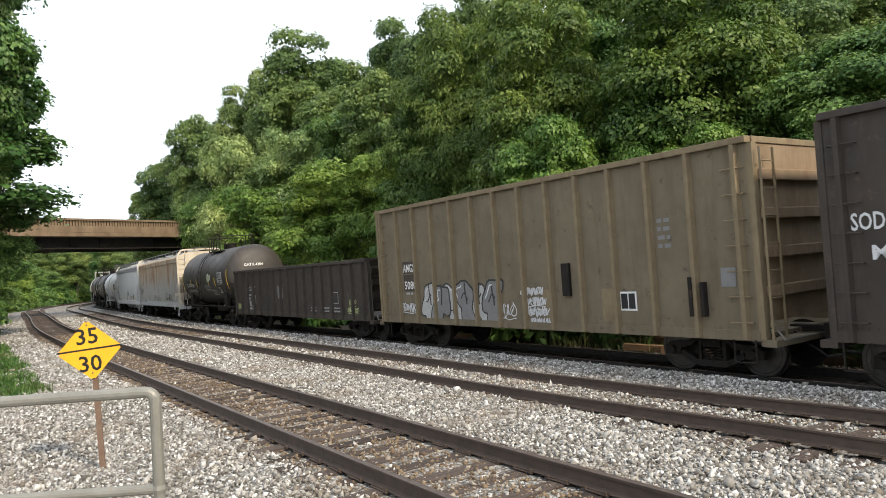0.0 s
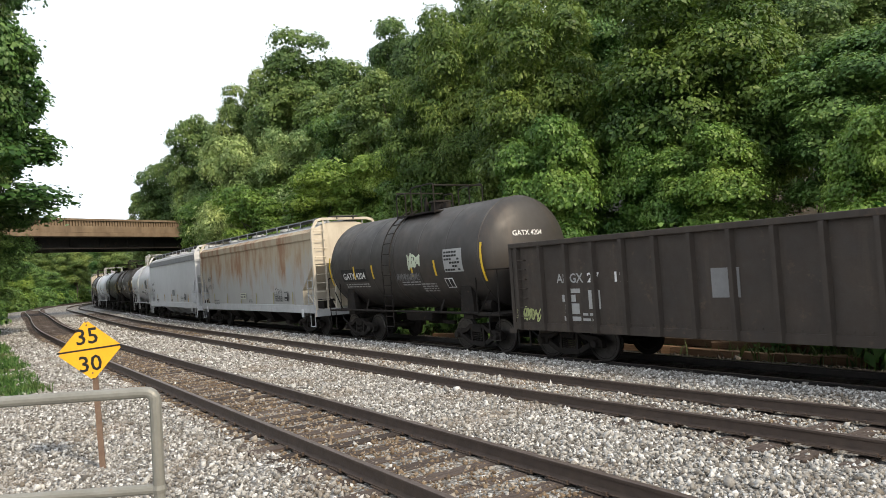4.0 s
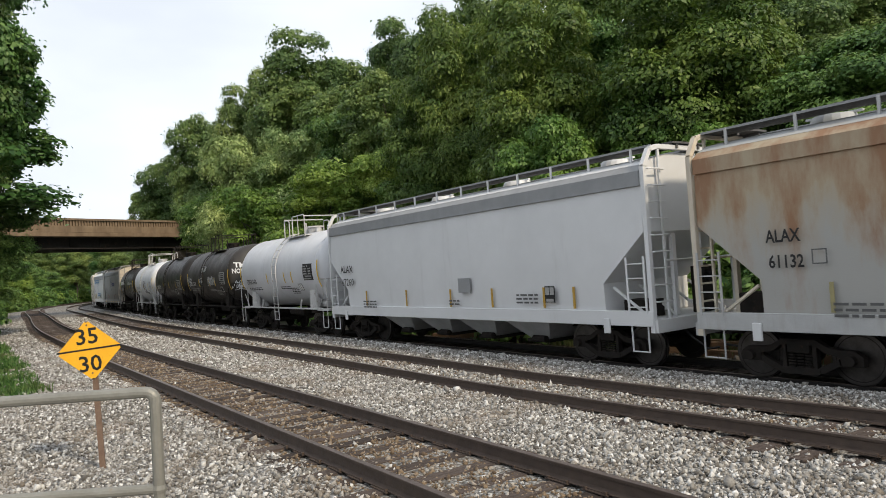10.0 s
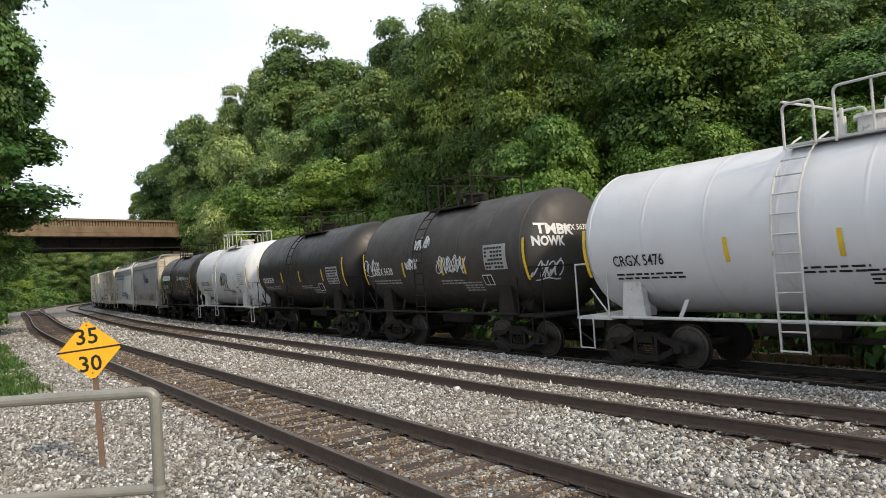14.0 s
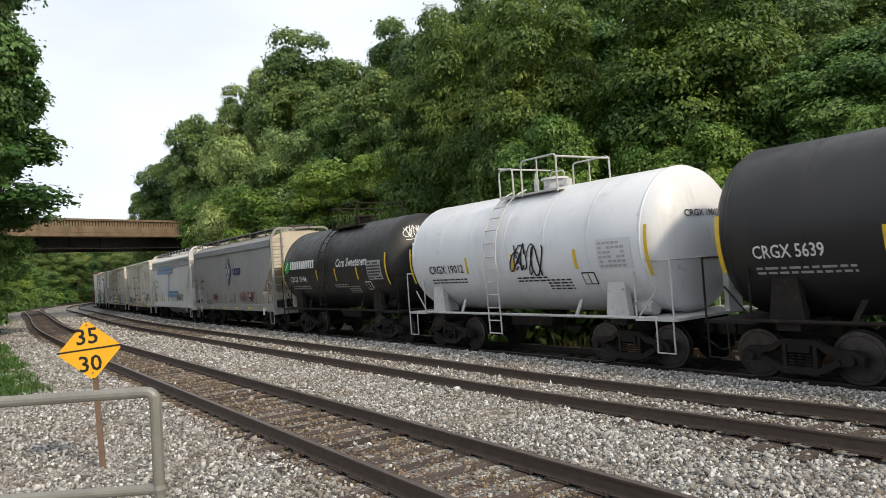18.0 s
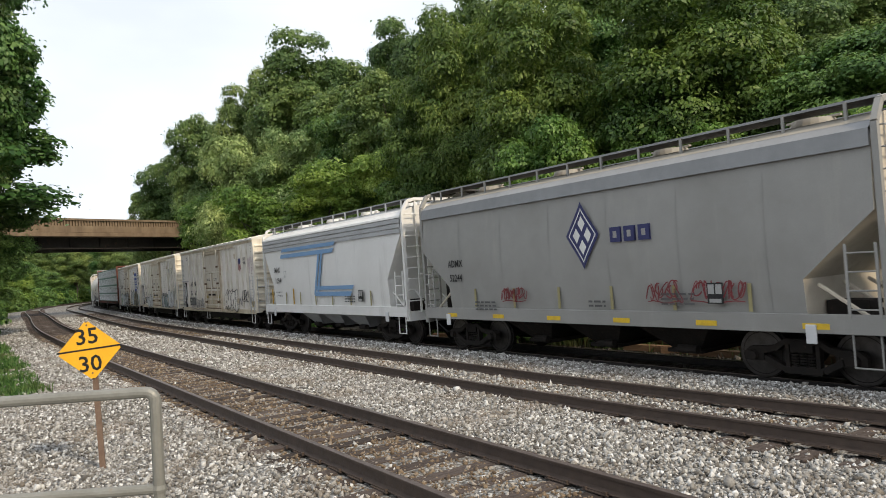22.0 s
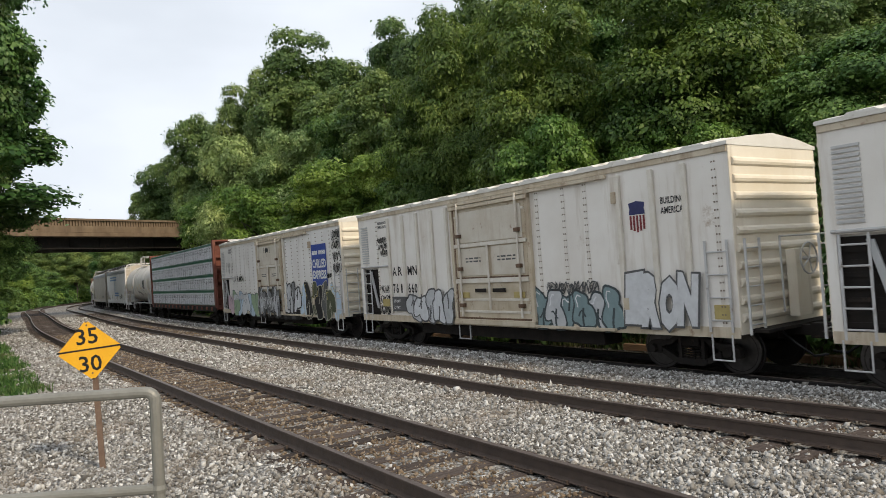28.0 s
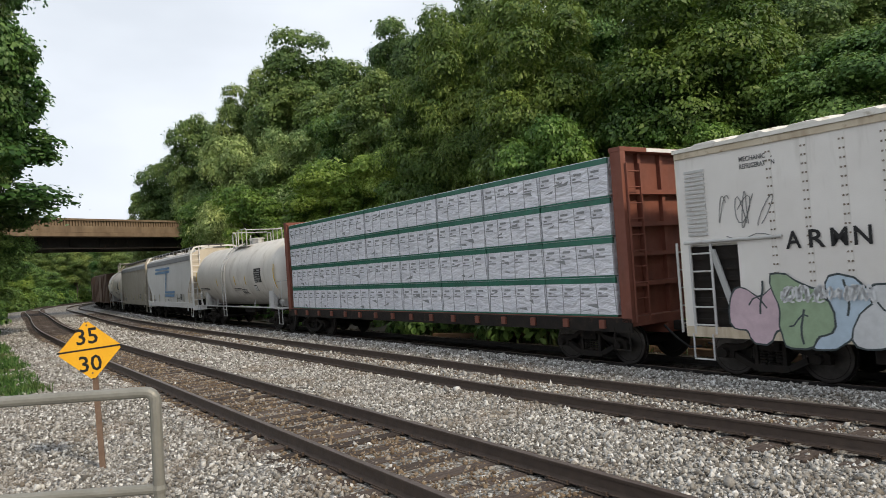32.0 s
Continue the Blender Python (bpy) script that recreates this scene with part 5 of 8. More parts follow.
c.text("5080", -5.18, 1.83, 0.34, M_WHITE, y=-w - 0.009, bold=0.006, fit=0.66)
c.add("small_print", small_print(-5.1, 1.66, 0.4, 1, rg, 0.08, -w - 0.009), M_DECAL)["kind"] = "stuff"
bubbles(c, -4.1, -0.5, 0.85, 2.0, 6, [M_SILVER, M_GREYSPRAY], M_TEALBLACK, 21, y=-w - 0.012, shine=M_WHITESPRAY)
scribble(c, -5.5, 1.12, 1.0, 0.28, M_WHITESPRAY, 6, y=-w - 0.012)
scribble(c, -0.45, 1.05, 0.55, 0.4, M_WHITESPRAY, 7, y=-w - 0.012)
for k in range(4):
    scribble(c, 0.35 + 0.1 * k, 1.62 - 0.25 * k, 0.75, 0.2, M_WHITESPRAY, 8 + k, y=-w - 0.012, stroke=0.035)
c.add("placard_box", boxes((1.86, 2.1, -w - 0.08, -w, 1.6, 2.35), bev=0.01), M_STEELDARK)
for x in (1.1, 3.0):
    c.add("patch", boxes((x, x + 0.36, -w - 0.006, -w - 0.002, 1.05, 1.75)), M_TANRIB, label="pale rust-edged weld patch")
c.add("data_panel", boxes((3.5, 3.95, -w - 0.006, -w - 0.002, 1.28, 1.68)), M_WHITE, label="white-framed black data panel")
for x in (3.54, 3.74):
    c.add("data_panel_face", boxes((x, x + 0.17, -w - 0.009, -w - 0.006, 1.32, 1.64)), M_BLACK)
c.add("door_lock", boxes((5.3, 5.38, -w - 0.13, -w, 1.2, 1.95), (5.56, 5.64, -w - 0.13, -w, 1.2, 1.85), bev=0.008), M_STEELDARK)
c.add("tag_holder", boxes((5.95, 6.25, -w - 0.008, -w, 1.75, 2.1)), M_GREYSPRAY)
c.add("faded_stencil", small_print(4.6, 3.05, 0.3, 4, rg, 0.1, -w - 0.006), M_GREYSPRAY)["kind"] = "stuff"
c, w = gondola(2, "mill_gondola", "low sooty black mill gondola with riveted ribs", 2.8, 0.78, 3.05, 17, M_COAL, M_COAL, M_COAL, M_COAL)
c.text("AMGX", -5.42, 1.9, 0.3, M_DECAL, y=-w - 0.012, bold=0.006, fit=0.86)
c.text("27", -4.45, 1.9, 0.3, M_WHITE, y=-w - 0.012, bold=0.006, fit=0.36)
c.text("12", -3.72, 1.9, 0.3, M_WHITE, y=-w - 0.012, bold=0.006, fit=0.34)
for x0, x1, z0, z1 in ((-5.25, -4.72, 1.02, 1.12), (-5.2, -4.75, 1.18, 1.42), (-5.28, -4.85, 1.46, 1.62), (-5.1, -4.7, 1.66, 1.76), (-4.45, -4.1, 1.3, 1.72)):
    c.add("paint_blot", boxes((x0, x1, -w - 0.009, -w - 0.004, z0, z1)), M_DECAL, label="worn white paint patch")
c.add("stencil_block", boxes((-1.3, -0.72, -w - 0.008, -w - 0.002, 1.55, 2.1)), M_GREYSPRAY)
for x in (-c.e + 2.35, 2.2, 3.4, 4.3):
    c.add("small_print", small_print(x, 1.15, 0.5, 2, rg, 0.07, -w - 0.012), M_DECAL)
for k in range(2):
    scribble(c, c.e - 1.55 + 0.15 * k, 1.02 + 0.27 * k, 0.8 - 0.3 * k, 0.22, M_LIME, 12 + k * 5, y=-w - 0.012, stroke=0.03)
scribble(c, -c.e + 0.15, 1.0, 0.8, 0.3, M_LIME, 13, y=-w - 0.012, stroke=0.05)
c.add("route_box", bars([(c.e - 2.9, c.e - 2.3, 1.75, 1.78), (c.e - 2.9, c.e - 2.3, 1.35, 1.38), (c.e - 2.9, c.e - 2.87, 1.35, 1.78), (c.e - 2.33, c.e - 2.3, 1.35, 1.78)], y=-w - 0.01), M_DECAL)
# ---- tank cars ----
M_TANKBLACK = mat("black_tank_paint", (0.016, 0.0155, 0.016), (0.028, 0.026, 0.025), scale=0.8, rough=0.45, bump=0.03, streak=((0.055, 0.046, 0.038), 0.25, 1.6), spec=0.35)
M_TANKBROWN = mat("dusty_black_tank", (0.04, 0.034, 0.029), (0.024, 0.022, 0.021), scale=0.5, rough=0.55, bump=0.05, streak=((0.085, 0.06, 0.045), 0.4, 1.4))
M_TANKWHITE = mat("white_tank_paint", (0.6, 0.605, 0.625), (0.53, 0.535, 0.555), scale=0.6, rough=0.4, bump=0.03, streak=((0.36, 0.34, 0.32), 0.12, 2.5), grain=0.04)
M_TANKWHITE2 = mat("cracked_white_tank_paint", (0.7, 0.71, 0.73), (0.6, 0.61, 0.63), scale=0.6, rough=0.42, bump=0.03, streak=((0.4, 0.38, 0.36), 0.25, 2.0), grain=0.04, spot=((0.3, 0.29, 0.3), 0.12, 3))
M_TANKCREAM = mat("grubby_cream_tank", (0.68, 0.65, 0.6), (0.56, 0.53, 0.48), scale=0.6, rough=0.5, bump=0.04, streak=((0.25, 0.2, 0.15), 0.35, 2.0))
M_FRAMEWHITE = mat("chalky_white_frame", (0.55, 0.55, 0.54), (0.42, 0.41, 0.4), scale=2, rough=0.7, bump=0.08, spot=((0.2, 0.15, 0.11), 0.3, 5))
M_GREYPALE = flat("pale_grey_stencil", (0.4, 0.4, 0.41))
M_GREEN = flat("green_paint", (0.03, 0.3, 0.06))


def on_barrel(bm_or_me, R, zc, extra=0.006):
    """Bends flat marks in x, z round the near side of the barrel; height is taken along the skin."""
    verts = bm_or_me.verts if isinstance(bm_or_me, bmesh.types.BMesh) else bm_or_me.vertices
    for v in verts:
        lift = -v.co.y
        a = (v.co.z - zc) / R
        r = R + extra + lift
        v.co = Vector((v.co.x, -r * math.cos(a), zc + r * math.sin(a)))


def on_head(bm, L, R, zc):
    """Lays flat marks in x, z on the leading tank head."""
    for v in bm.verts:
        y, z = v.co.x, v.co.z
        r2 = min(0.97, (y * y + z * z) / R ** 2)
        v.co = Vector((L - 0.62 * (1 - math.sqrt(1 - r2)) + 0.012, y, zc + z))


def wrapped(rows, R, zc, extra=0.007):
    """Strips x0, x1, z0, z1 bent round the barrel in short steps."""
    bm = bmesh.new()
    for x0, x1, z0, z1 in rows:
        n = max(1, int((z1 - z0) / 0.09))
        for k in range(n):
            box(bm, x0, x1, -0.002, 0.002, z0 + (z1 - z0) * k / n, z0 + (z1 - z0) * (k + 1) / n)
    bmesh.ops.remove_doubles(bm, verts=bm.verts, dist=0.0003)
    on_barrel(bm, R, zc, extra)
    return bm


def tank_car(i, label, paint, frame_paint, R, zc, mark, head_text, marks_white=True, walk_paint=None, sump=False, dusty_head=None, marks=None, lx=None):
    c = Car(i, "tank_car", label, 1.55)
    L = c.e - 0.02                                  # half-length of the shell
    shell = bmesh.new()
    prof = [(0.001, -L)]
    for k in range(1, 7):
        a = k / 6 * math.pi / 2
        prof.append((R * math.sin(a), -L + 0.62 * (1 - math.cos(a))))
    n_seam = 6
    for k in range(1, n_seam):
        x = -L + 0.62 + (2 * L - 1.24) * k / n_seam
        prof += [(R, x - 0.06), (R, x - 0.02), (R + 0.004, x - 0.012), (R + 0.004, x + 0.012), (R, x + 0.02), (R, x + 0.06)]
    prof += [(r, -a) for r, a in reversed(prof[:7])]
    lathe(shell, [(r, a) for r, a in prof], 56, axis="X")
    bmesh.ops.translate(shell, verts=shell.verts, vec=(0, 0, zc))
    tank = c.add("tank_shell", shell, paint, smooth=True)
    for sg in (-1, 1):
        seam = bmesh.new()
        lathe(seam, [(R, sg * (L - 0.62) - 0.03), (R + 0.007, sg * (L - 0.62) - 0.02), (R + 0.007, sg * (L - 0.62) + 0.02), (R, sg * (L - 0.62) + 0.03)], 56, axis="X")
        bmesh.ops.translate(seam, verts=seam.verts, vec=(0, 0, zc))
        c.add("weld_seam", seam, dusty_head or paint, smooth=True)
    top = zc + R
    fr = frame_paint
    # underframe: stub sills, bolsters, saddles, running pipe along the side
    c.add("stub_sill", boxes((L - 1.9, c.e, -0.3, 0.3, 0.72, 1.08)), M_STEELDARK)
    c.add("stub_sill", boxes((-c.e, -L + 1.9, -0.3, 0.3, 0.72, 1.08)), M_STEELDARK)
    for sg in (-1, 1):
        x = sg * c.a
        for sy in (-1, 1):
            sb = bmesh.new()
            prism(sb, [(x - 0.32, 1.12), (x + 0.32, 1.12), (x + 0.2, zc - 0.62), (x - 0.2, zc - 0.62)], sy * 1.36, sy * 1.2)
            box(sb, x - 0.06, x + 0.06, min(sy * 1.3, sy * 0.7), max(sy * 1.3, sy * 0.7), 1.0, zc - 0.7)
            c.add("saddle", sb, fr)
        c.add("body_bolster", boxes((x - 0.22, x + 0.22, -1.35, 1.35, 0.95, 1.12), bev=0.01), M_STEELDARK)
        # end platform with handrail
        x0, x1 = sorted((sg * (c.e - 1.0), sg * (c.e + 0.04)))
        c.add("end_platform", boxes((x0, x1, -1.45, 1.45, 1.06, 1.12)), fr)
        hb = bmesh.new()
        for sy in (-1, 1):
            xa, xb = sg * (c.e - 0.95), sg * (c.e - 0.02)
            pipe(hb, round_pts([(xa, sy * 1.46, 1.12), (xa, sy * 1.46, 2.3), (xb, sy * 1.46, 2.3)], 0.12), 0.02, 6)
        pipe(hb, round_pts([(sg * (c.e - 0.02), -1.46, 2.3), (sg * (c.e - 0.02), -1.46, 1.1)], 0.1), 0.02, 6)
        pipe(hb, [(sg * (c.e - 0.02), -1.46, 2.3), (sg * (c.e - 0.02), 1.46, 2.3)], 0.02, 6)
        c.add("handrail", hb, fr)
        br = bmesh.new()
        bar(br, (sg * (c.e - 0.95), -1.4, 1.12), (sg * (c.e - 0.4), -1.4, 1.75), 0.02, 6)
        c.add("brace", br, fr)
        c.add("stirrup_step", stirrup(sg * (c.e - 0.25) - 0.21, -1.46, top=1.08), fr)
    rp = bmesh.new()
    bar(rp, (-L + 0.4, -1.42, 1.12), (L - 0.4, -1.42, 1.12), 0.035, 8)
    c.add("side_rail", rp, fr)
    for x in (-L * 0.45, L * 0.45):
        sb = bmesh.new()
        prism(sb, [(x - 0.04, 1.12), (x + 0.05, 1.12), (x + 0.26, 1.5), (x + 0.16, 1.5)], -1.43, -1.4)
        c.add("stay", sb, fr)
    # middle: ladder over the side, manway, valves, top platform with rails
    lx = -L * 0.12 if lx is None else lx
    lb = bmesh.new()
    aw = 0.24
    for sx in (-aw, aw):
        pts = [(lx + sx, -R - 0.12, zc - 0.35)]
        for k in range(9):
            a = k / 8 * 1.28
            pts.append((lx + sx, -(R + 0.11) * math.cos(a), zc + (R + 0.11) * math.sin(a)))
        pipe(lb, pts, 0.02, 6)
        bar(lb, (lx + sx, -R - 0.06, 0.62), (lx + sx, -R - 0.1, zc - 0.3), 0.022, 6)
    for k in range(12):
        z = 0.65 + k * 0.33
        if z < zc:
            y = -R - 0.09
        else:
            a = (z - zc) / R
            if a > 1.25:
                break
            y, z = -(R + 0.11) * math.cos(a), zc + (R + 0.11) * math.sin(a)
        bar(lb, (lx - aw, y, z), (lx + aw, y, z), 0.016, 6)
    c.add("side_ladder", lb, walk_paint or fr)
    c.add("top_platform", boxes((lx - 0.3, lx + 1.9, -0.95, -0.45, top - 0.16, top - 0.12), (lx - 0.3, lx + 1.9, 0.45, 0.95, top - 0.16, top - 0.12)), walk_paint or fr)
    pr = bmesh.new()
    zt = top + 0.72
    for y in (-0.95, 0.95):
        pipe(pr, round_pts([(lx - 0.3, y, top - 0.2), (lx - 0.3, y, zt - 0.12), (lx + 0.25, y, zt - 0.12), (lx + 0.25, y, top - 0.2)], 0.12), 0.024, 7)
        pipe(pr, round_pts([(lx + 0.6, y, top - 0.2), (lx + 0.6, y, zt), (lx + 1.9, y, zt), (lx + 1.9, y, top - 0.2)], 0.12), 0.024, 7)
    for x in (lx - 0.3, lx + 1.9):
        pipe(pr, [(x, -0.95, zt - 0.06), (x, 0.95, zt - 0.06)], 0.024, 7)
    for x, y in ((lx + 1.2, 0.95), (lx + 1.2, -0.95)):
        bar(pr, (x, y, top - 0.15), (x, y, zt), 0.02, 6)
    c.add("platform_rail", pr, walk_paint or fr)
    mw = bmesh.new()
    mz = top - 0.04
    bmesh.ops.create_cone(mw, cap_ends=True, segments=20, radius1=0.32, radius2=0.3, depth=0.3, matrix=Matrix.Translation((lx + 0.85, 0, mz + 0.12)))
    bmesh.ops.create_cone(mw, cap_ends=True, segments=20, radius1=0.38, radius2=0.36, depth=0.06, matrix=Matrix.Translation((lx + 0.85, 0, mz + 0.29)))
    c.add("manway", mw, walk_paint or fr)
    vb = bmesh.new()
    bar(vb, (lx + 0.35, -0.2, mz), (lx + 0.35, -0.2, mz + 0.34), 0.07, 10)
    bar(vb, (lx + 0.35, -0.2, mz + 0.34), (lx + 0.35, -0.2, mz + 0.5), 0.035, 8)
    bar(vb, (lx + 1.4, -0.1, mz), (lx + 1.4, -0.1, mz + 0.22), 0.12, 10)
    c.add("valve", vb, walk_paint or fr, label="small pressure valves beside the manway")
    ov = bmesh.new()
    bmesh.ops.create_cone(ov, cap_ends=True, segments=14, radius1=0.16, radius2=0.22, depth=0.5, matrix=Matrix.Translation((0.2, 0, 0.86)))
    box(ov, -0.5, 1.0, -0.05, 0.05, 0.6, 0.7)
    c.add("outlet_valve", ov, M_STEELDARK)
    # reflector strips, data panels, lettering; heights run along the skin
    ink = M_WHITE if marks_white else M_BLACK
    mk = marks or {}
    for x in mk.get("reflectors", (-L * 0.36, L * 0.1, L * 0.34)):
        c.add("reflector", wrapped([(x, x + 0.085, zc - 0.52, zc - 0.06)], R, zc), M_YELLOW)
    for x in (-L + 0.42, L - 0.5):
        c.add("reflector", wrapped([(x, x + 0.085, zc - 0.75, zc + 0.33)], R, zc), M_YELLOW)
    mx0, mx1, mz = mk.get("mark", (-L + 0.95, -L + 2.3, zc - 0.3))
    if mark:
        if mk.get("plate"):
            c.add("mark_plate", wrapped([(mx0 - 0.12, mx1 + 0.12, mz - 0.22, mz + 0.24)], R, zc, 0.005), M_BLACK, label="black repainted rectangle")
        tank_letters(c, R, zc, mark, mx0, mz - 0.12, 0.33, ink, fit=mx1 - mx0)
    rng = random.Random(i)
    for x, z, wd, n, lh in ((mx0, mz - 0.34, 1.7, 2, 0.055), (0.3, zc - 0.72, 1.1, 2, 0.05), (1.35, zc - 0.8, 0.8, 4, 0.05)):
        sp = small_print(x, z, wd, n, rng, lh, 0.0)
        on_barrel(sp, R, zc, 0.006)
        c.add("small_print", sp, ink if not marks_white else M_DECAL)["kind"] = "stuff"
    px, px1, pz = mk.get("panel", (L * 0.55, L * 0.55 + 0.92, zc - 0.1))
    c.add("data_panel", wrapped([(px, px1, pz - 0.33, pz + 0.33)], R, zc), M_TANKWHITE if mk.get("pale") else M_DECAL if marks_white else M_BLACK, label="stencilled data panel")
    rows = [(px + 0.05 + q * 0.125, px + 0.15 + q * 0.125, pz - 0.29 + k * 0.1, pz - 0.235 + k * 0.1) for k in range(6) for q in range(int((px1 - px - 0.08) / 0.125)) if rng.random() < 0.85]
    pk = bars(rows, 0.0)
    on_barrel(pk, R, zc, 0.013)
    c.add("panel_print", pk, M_BLACK if marks_white else M_GREYPALE if mk.get("pale") else M_DECAL)["kind"] = "stuff"
    hx, hz = mk.get("hazard", (L * 0.5, zc - 0.72))
    c.add("hazard_frame", wrapped([(hx, hx + 0.4, hz - 0.16, hz + 0.16)], R, zc), M_WHITE if marks_white else M_BLACK)
    c.add("hazard_face", wrapped([(hx + 0.03, hx + 0.185, hz - 0.13, hz + 0.13), (hx + 0.215, hx + 0.37, hz - 0.13, hz + 0.13)], R, zc, 0.012), M_BLACK if marks_white else M_WHITE)
    # marks on the leading head
    if head_text:
        me = letters(head_text, 0.2, 0.003)
        me.materials.append(ink)
        me.transform(Matrix.Translation((L - 0.13, -0.75, zc + 0.45)) @ Matrix.Rotation(radians(90), 4, "Z") @ Matrix.Rotation(radians(90), 4, "X"))
        for v in me.vertices:
            r2 = min(0.98, (v.co.y ** 2 + (v.co.z - zc) ** 2) / R ** 2)
            v.co.x = L - 0.62 * (1 - math.sqrt(1 - r2)) + 0.012
        child("lettering", me, c.ob)
    c.add("brake_wheel", brake_wheel(c.e + 0.1, 0.55, 1.75), M_STEELDARK if marks_white else fr)
    c.add("brake_rigging", boxes((c.e - 0.05, c.e + 0.06, 0.3, 0.8, 1.1, 1.95), bev=0.01), M_STEELDARK if marks_white else fr)
    c.add("air_reservoir", boxes((-1.2, 0.4, -0.5, -0.1, 0.72, 1.0), bev=0.06), M_STEELDARK)
    c.add("brake_cylinder", (lambda q: (bar(q, (L - 1.5, -0.9, 1.3), (L - 0.85, -0.9, 1.3), 0.17, 12), q)[1])(bmesh.new()), fr)
    return c, L


def tank_tag(c, R, zc, x, z, w, h, material, seed, stroke=0.04):
    return scribble(c, x, z, w, h, material, seed, y=0.0, stroke=stroke, wrap=lambda bm: on_barrel(bm, R, zc, 0.02))


def tank_letters(c, R, zc, txt, x, z, size, material, bold=0.004, shear=0.0, wide=1.0, fit=0.0):
    me = letters(txt, size, bold)
    me.materials.append(material)
    if fit:
        xs = [v.co.x for v in me.vertices]
        wide = fit / (max(xs) - min(xs))
    sh = Matrix.Identity(4)
    sh[0][1] = shear
    me.transform(Matrix.Translation((x, 0, z)) @ Matrix.Rotation(radians(90), 4, "X") @ sh @ Matrix.Diagonal((wide, 1, 1, 1)))
    on_barrel(me, R, zc, 0.016)
    return child("lettering", me, c.ob)


c, L = tank_car(3, "dusty black tank car with yellow reflector strips", M_TANKBROWN, M_STEELDARK, 1.6, 2.72, "GATX 4204", "GATX 4204", lx=-0.27,
                marks={"mark": (-3.60, -1.99, 2.33), "plate": True, "panel": (2.83, 3.73, 2.62), "reflectors": (-2.77, -1.47, 1.03, 2.29), "hazard": (2.68, 1.95)})
tank_tag(c, 1.6, 2.72, 0.85, 2.48, 0.68, 0.42, M_LIMEWHITE, 31, 0.085)
tank_tag(c, 1.6, 2.72, 0.1, 2.1, 1.3, 0.22, M_GREYSPRAY, 32, 0.03)
c, L = tank_car(6, "clean white tank car with black stencils", M_TANKWHITE, M_FRAMEWHITE, 1.6, 2.72, "CRGX 5476", "CRGX 5476", False, lx=0.20,
                marks={"mark": (-3.73, -2.43, 2.33), "panel": (3.09, 4.01, 2.6), "reflectors": (-1.05, 0.99, 1.79), "hazard": (2.30, 1.98)})
c, L = tank_car(7, "dusty black tank car with white graffiti tags", M_TANKBROWN, M_STEELDARK, 1.6, 2.72, "CRGX 5638", "CRGX 5638")
for q in ((0.3, 2.3, 1.4, 0.45, 43), (-0.9, 3.0, 0.8, 0.4, 44), (-1.4, 2.4, 0.7, 0.35, 45), (-L + 0.6, 2.35, 0.9, 0.5, 46)):
    tank_tag(c, 1.6, 2.72, q[0], q[1], q[2], q[3], M_WHITESPRAY, q[4], 0.045)
head_letters(c, "TMBK", -1.3, 0.42, 0.36, M_WHITESPRAY, 1.05, L, 1.6, 2.72, 0.014, -0.08)
head_letters(c, "NOWK", -1.42, 0.12, 0.33, M_WHITESPRAY, 0.85, L, 1.6, 2.72, 0.014, -0.05)
scribble(c, -1.3, -0.7, 0.6, 0.42, M_WHITESPRAY, 42, y=0.0, stroke=0.05, wrap=lambda bm: on_head(bm, L, 1.6, 2.72))
c, L = tank_car(8, "black tank car with white stencilled lettering", M_TANKBLACK, M_STEELDARK, 1.6, 2.72, "CRGX 5639", "CRGX 5639", lx=-0.42,
                marks={"mark": (-3.73, -2.48, 2.35), "panel": (2.96, 3.92, 2.4), "reflectors": (-1.56, 0.33, 2.52), "hazard": (1.98, 1.95)})
c, L = tank_car(9, "white tank car with cracked paint and a black tag", M_TANKWHITE2, M_FRAMEWHITE, 1.6, 2.72, "CRGX 19012", "CRGX 19012", False, lx=-0.45,
                marks={"mark": (-3.52, -1.84, 2.37), "panel": (3.15, 4.10, 2.5), "pale": True, "reflectors": (-1.70, 0.24, 2.42), "hazard": (2.55, 1.95)})
tank_tag(c, 1.6, 2.72, 0.33, 2.15, 0.95, 0.7, M_BLACK, 51, 0.06)
c, L = tank_car(10, "black tank car with white script lettering and green disc", M_TANKBLACK, M_STEELDARK, 1.6, 2.72, "CRGX 19144", "CRGX 19144", lx=-0.35,
                marks={"mark": (-3.62, -2.08, 2.33), "panel": (3.1, 4.06, 2.5), "reflectors": (-1.04, 0.56, 2.28), "hazard": (2.75, 1.95)})
gb = bmesh.new()
for k in range(12):
    a0, a1 = (math.pi * (q / 12 - 0.5) for q in (k, k + 1))
    gb.faces.new([gb.verts.new((-3.9 + sx * 0.27 * math.cos(a), 0, 2.86 + 0.27 * math.sin(a))) for sx, a in ((-1, a0), (1, a0), (1, a1), (-1, a1))])
on_barrel(gb, 1.6, 2.72, 0.008)
emb = c.add("round_emblem", gb, M_GREEN, label="green disc emblem")
gb = bmesh.new()
ribbon(gb, [(-4.06, 2.74), (-3.93, 2.8), (-3.86, 2.92), (-3.78, 3.03)], 0.05, -0.004)
on_barrel(gb, 1.6, 2.72, 0.014)
c.add("white_curve", gb, M_WHITE, emb)
for k in range(13):
    x = -3.56 + k * 0.185
    c.add("name_bar", wrapped([(x, x + (0.14 if k < 8 else 0.12), 2.74, 3.06)], 1.6, 2.72), M_WHITE, label="white painted block")
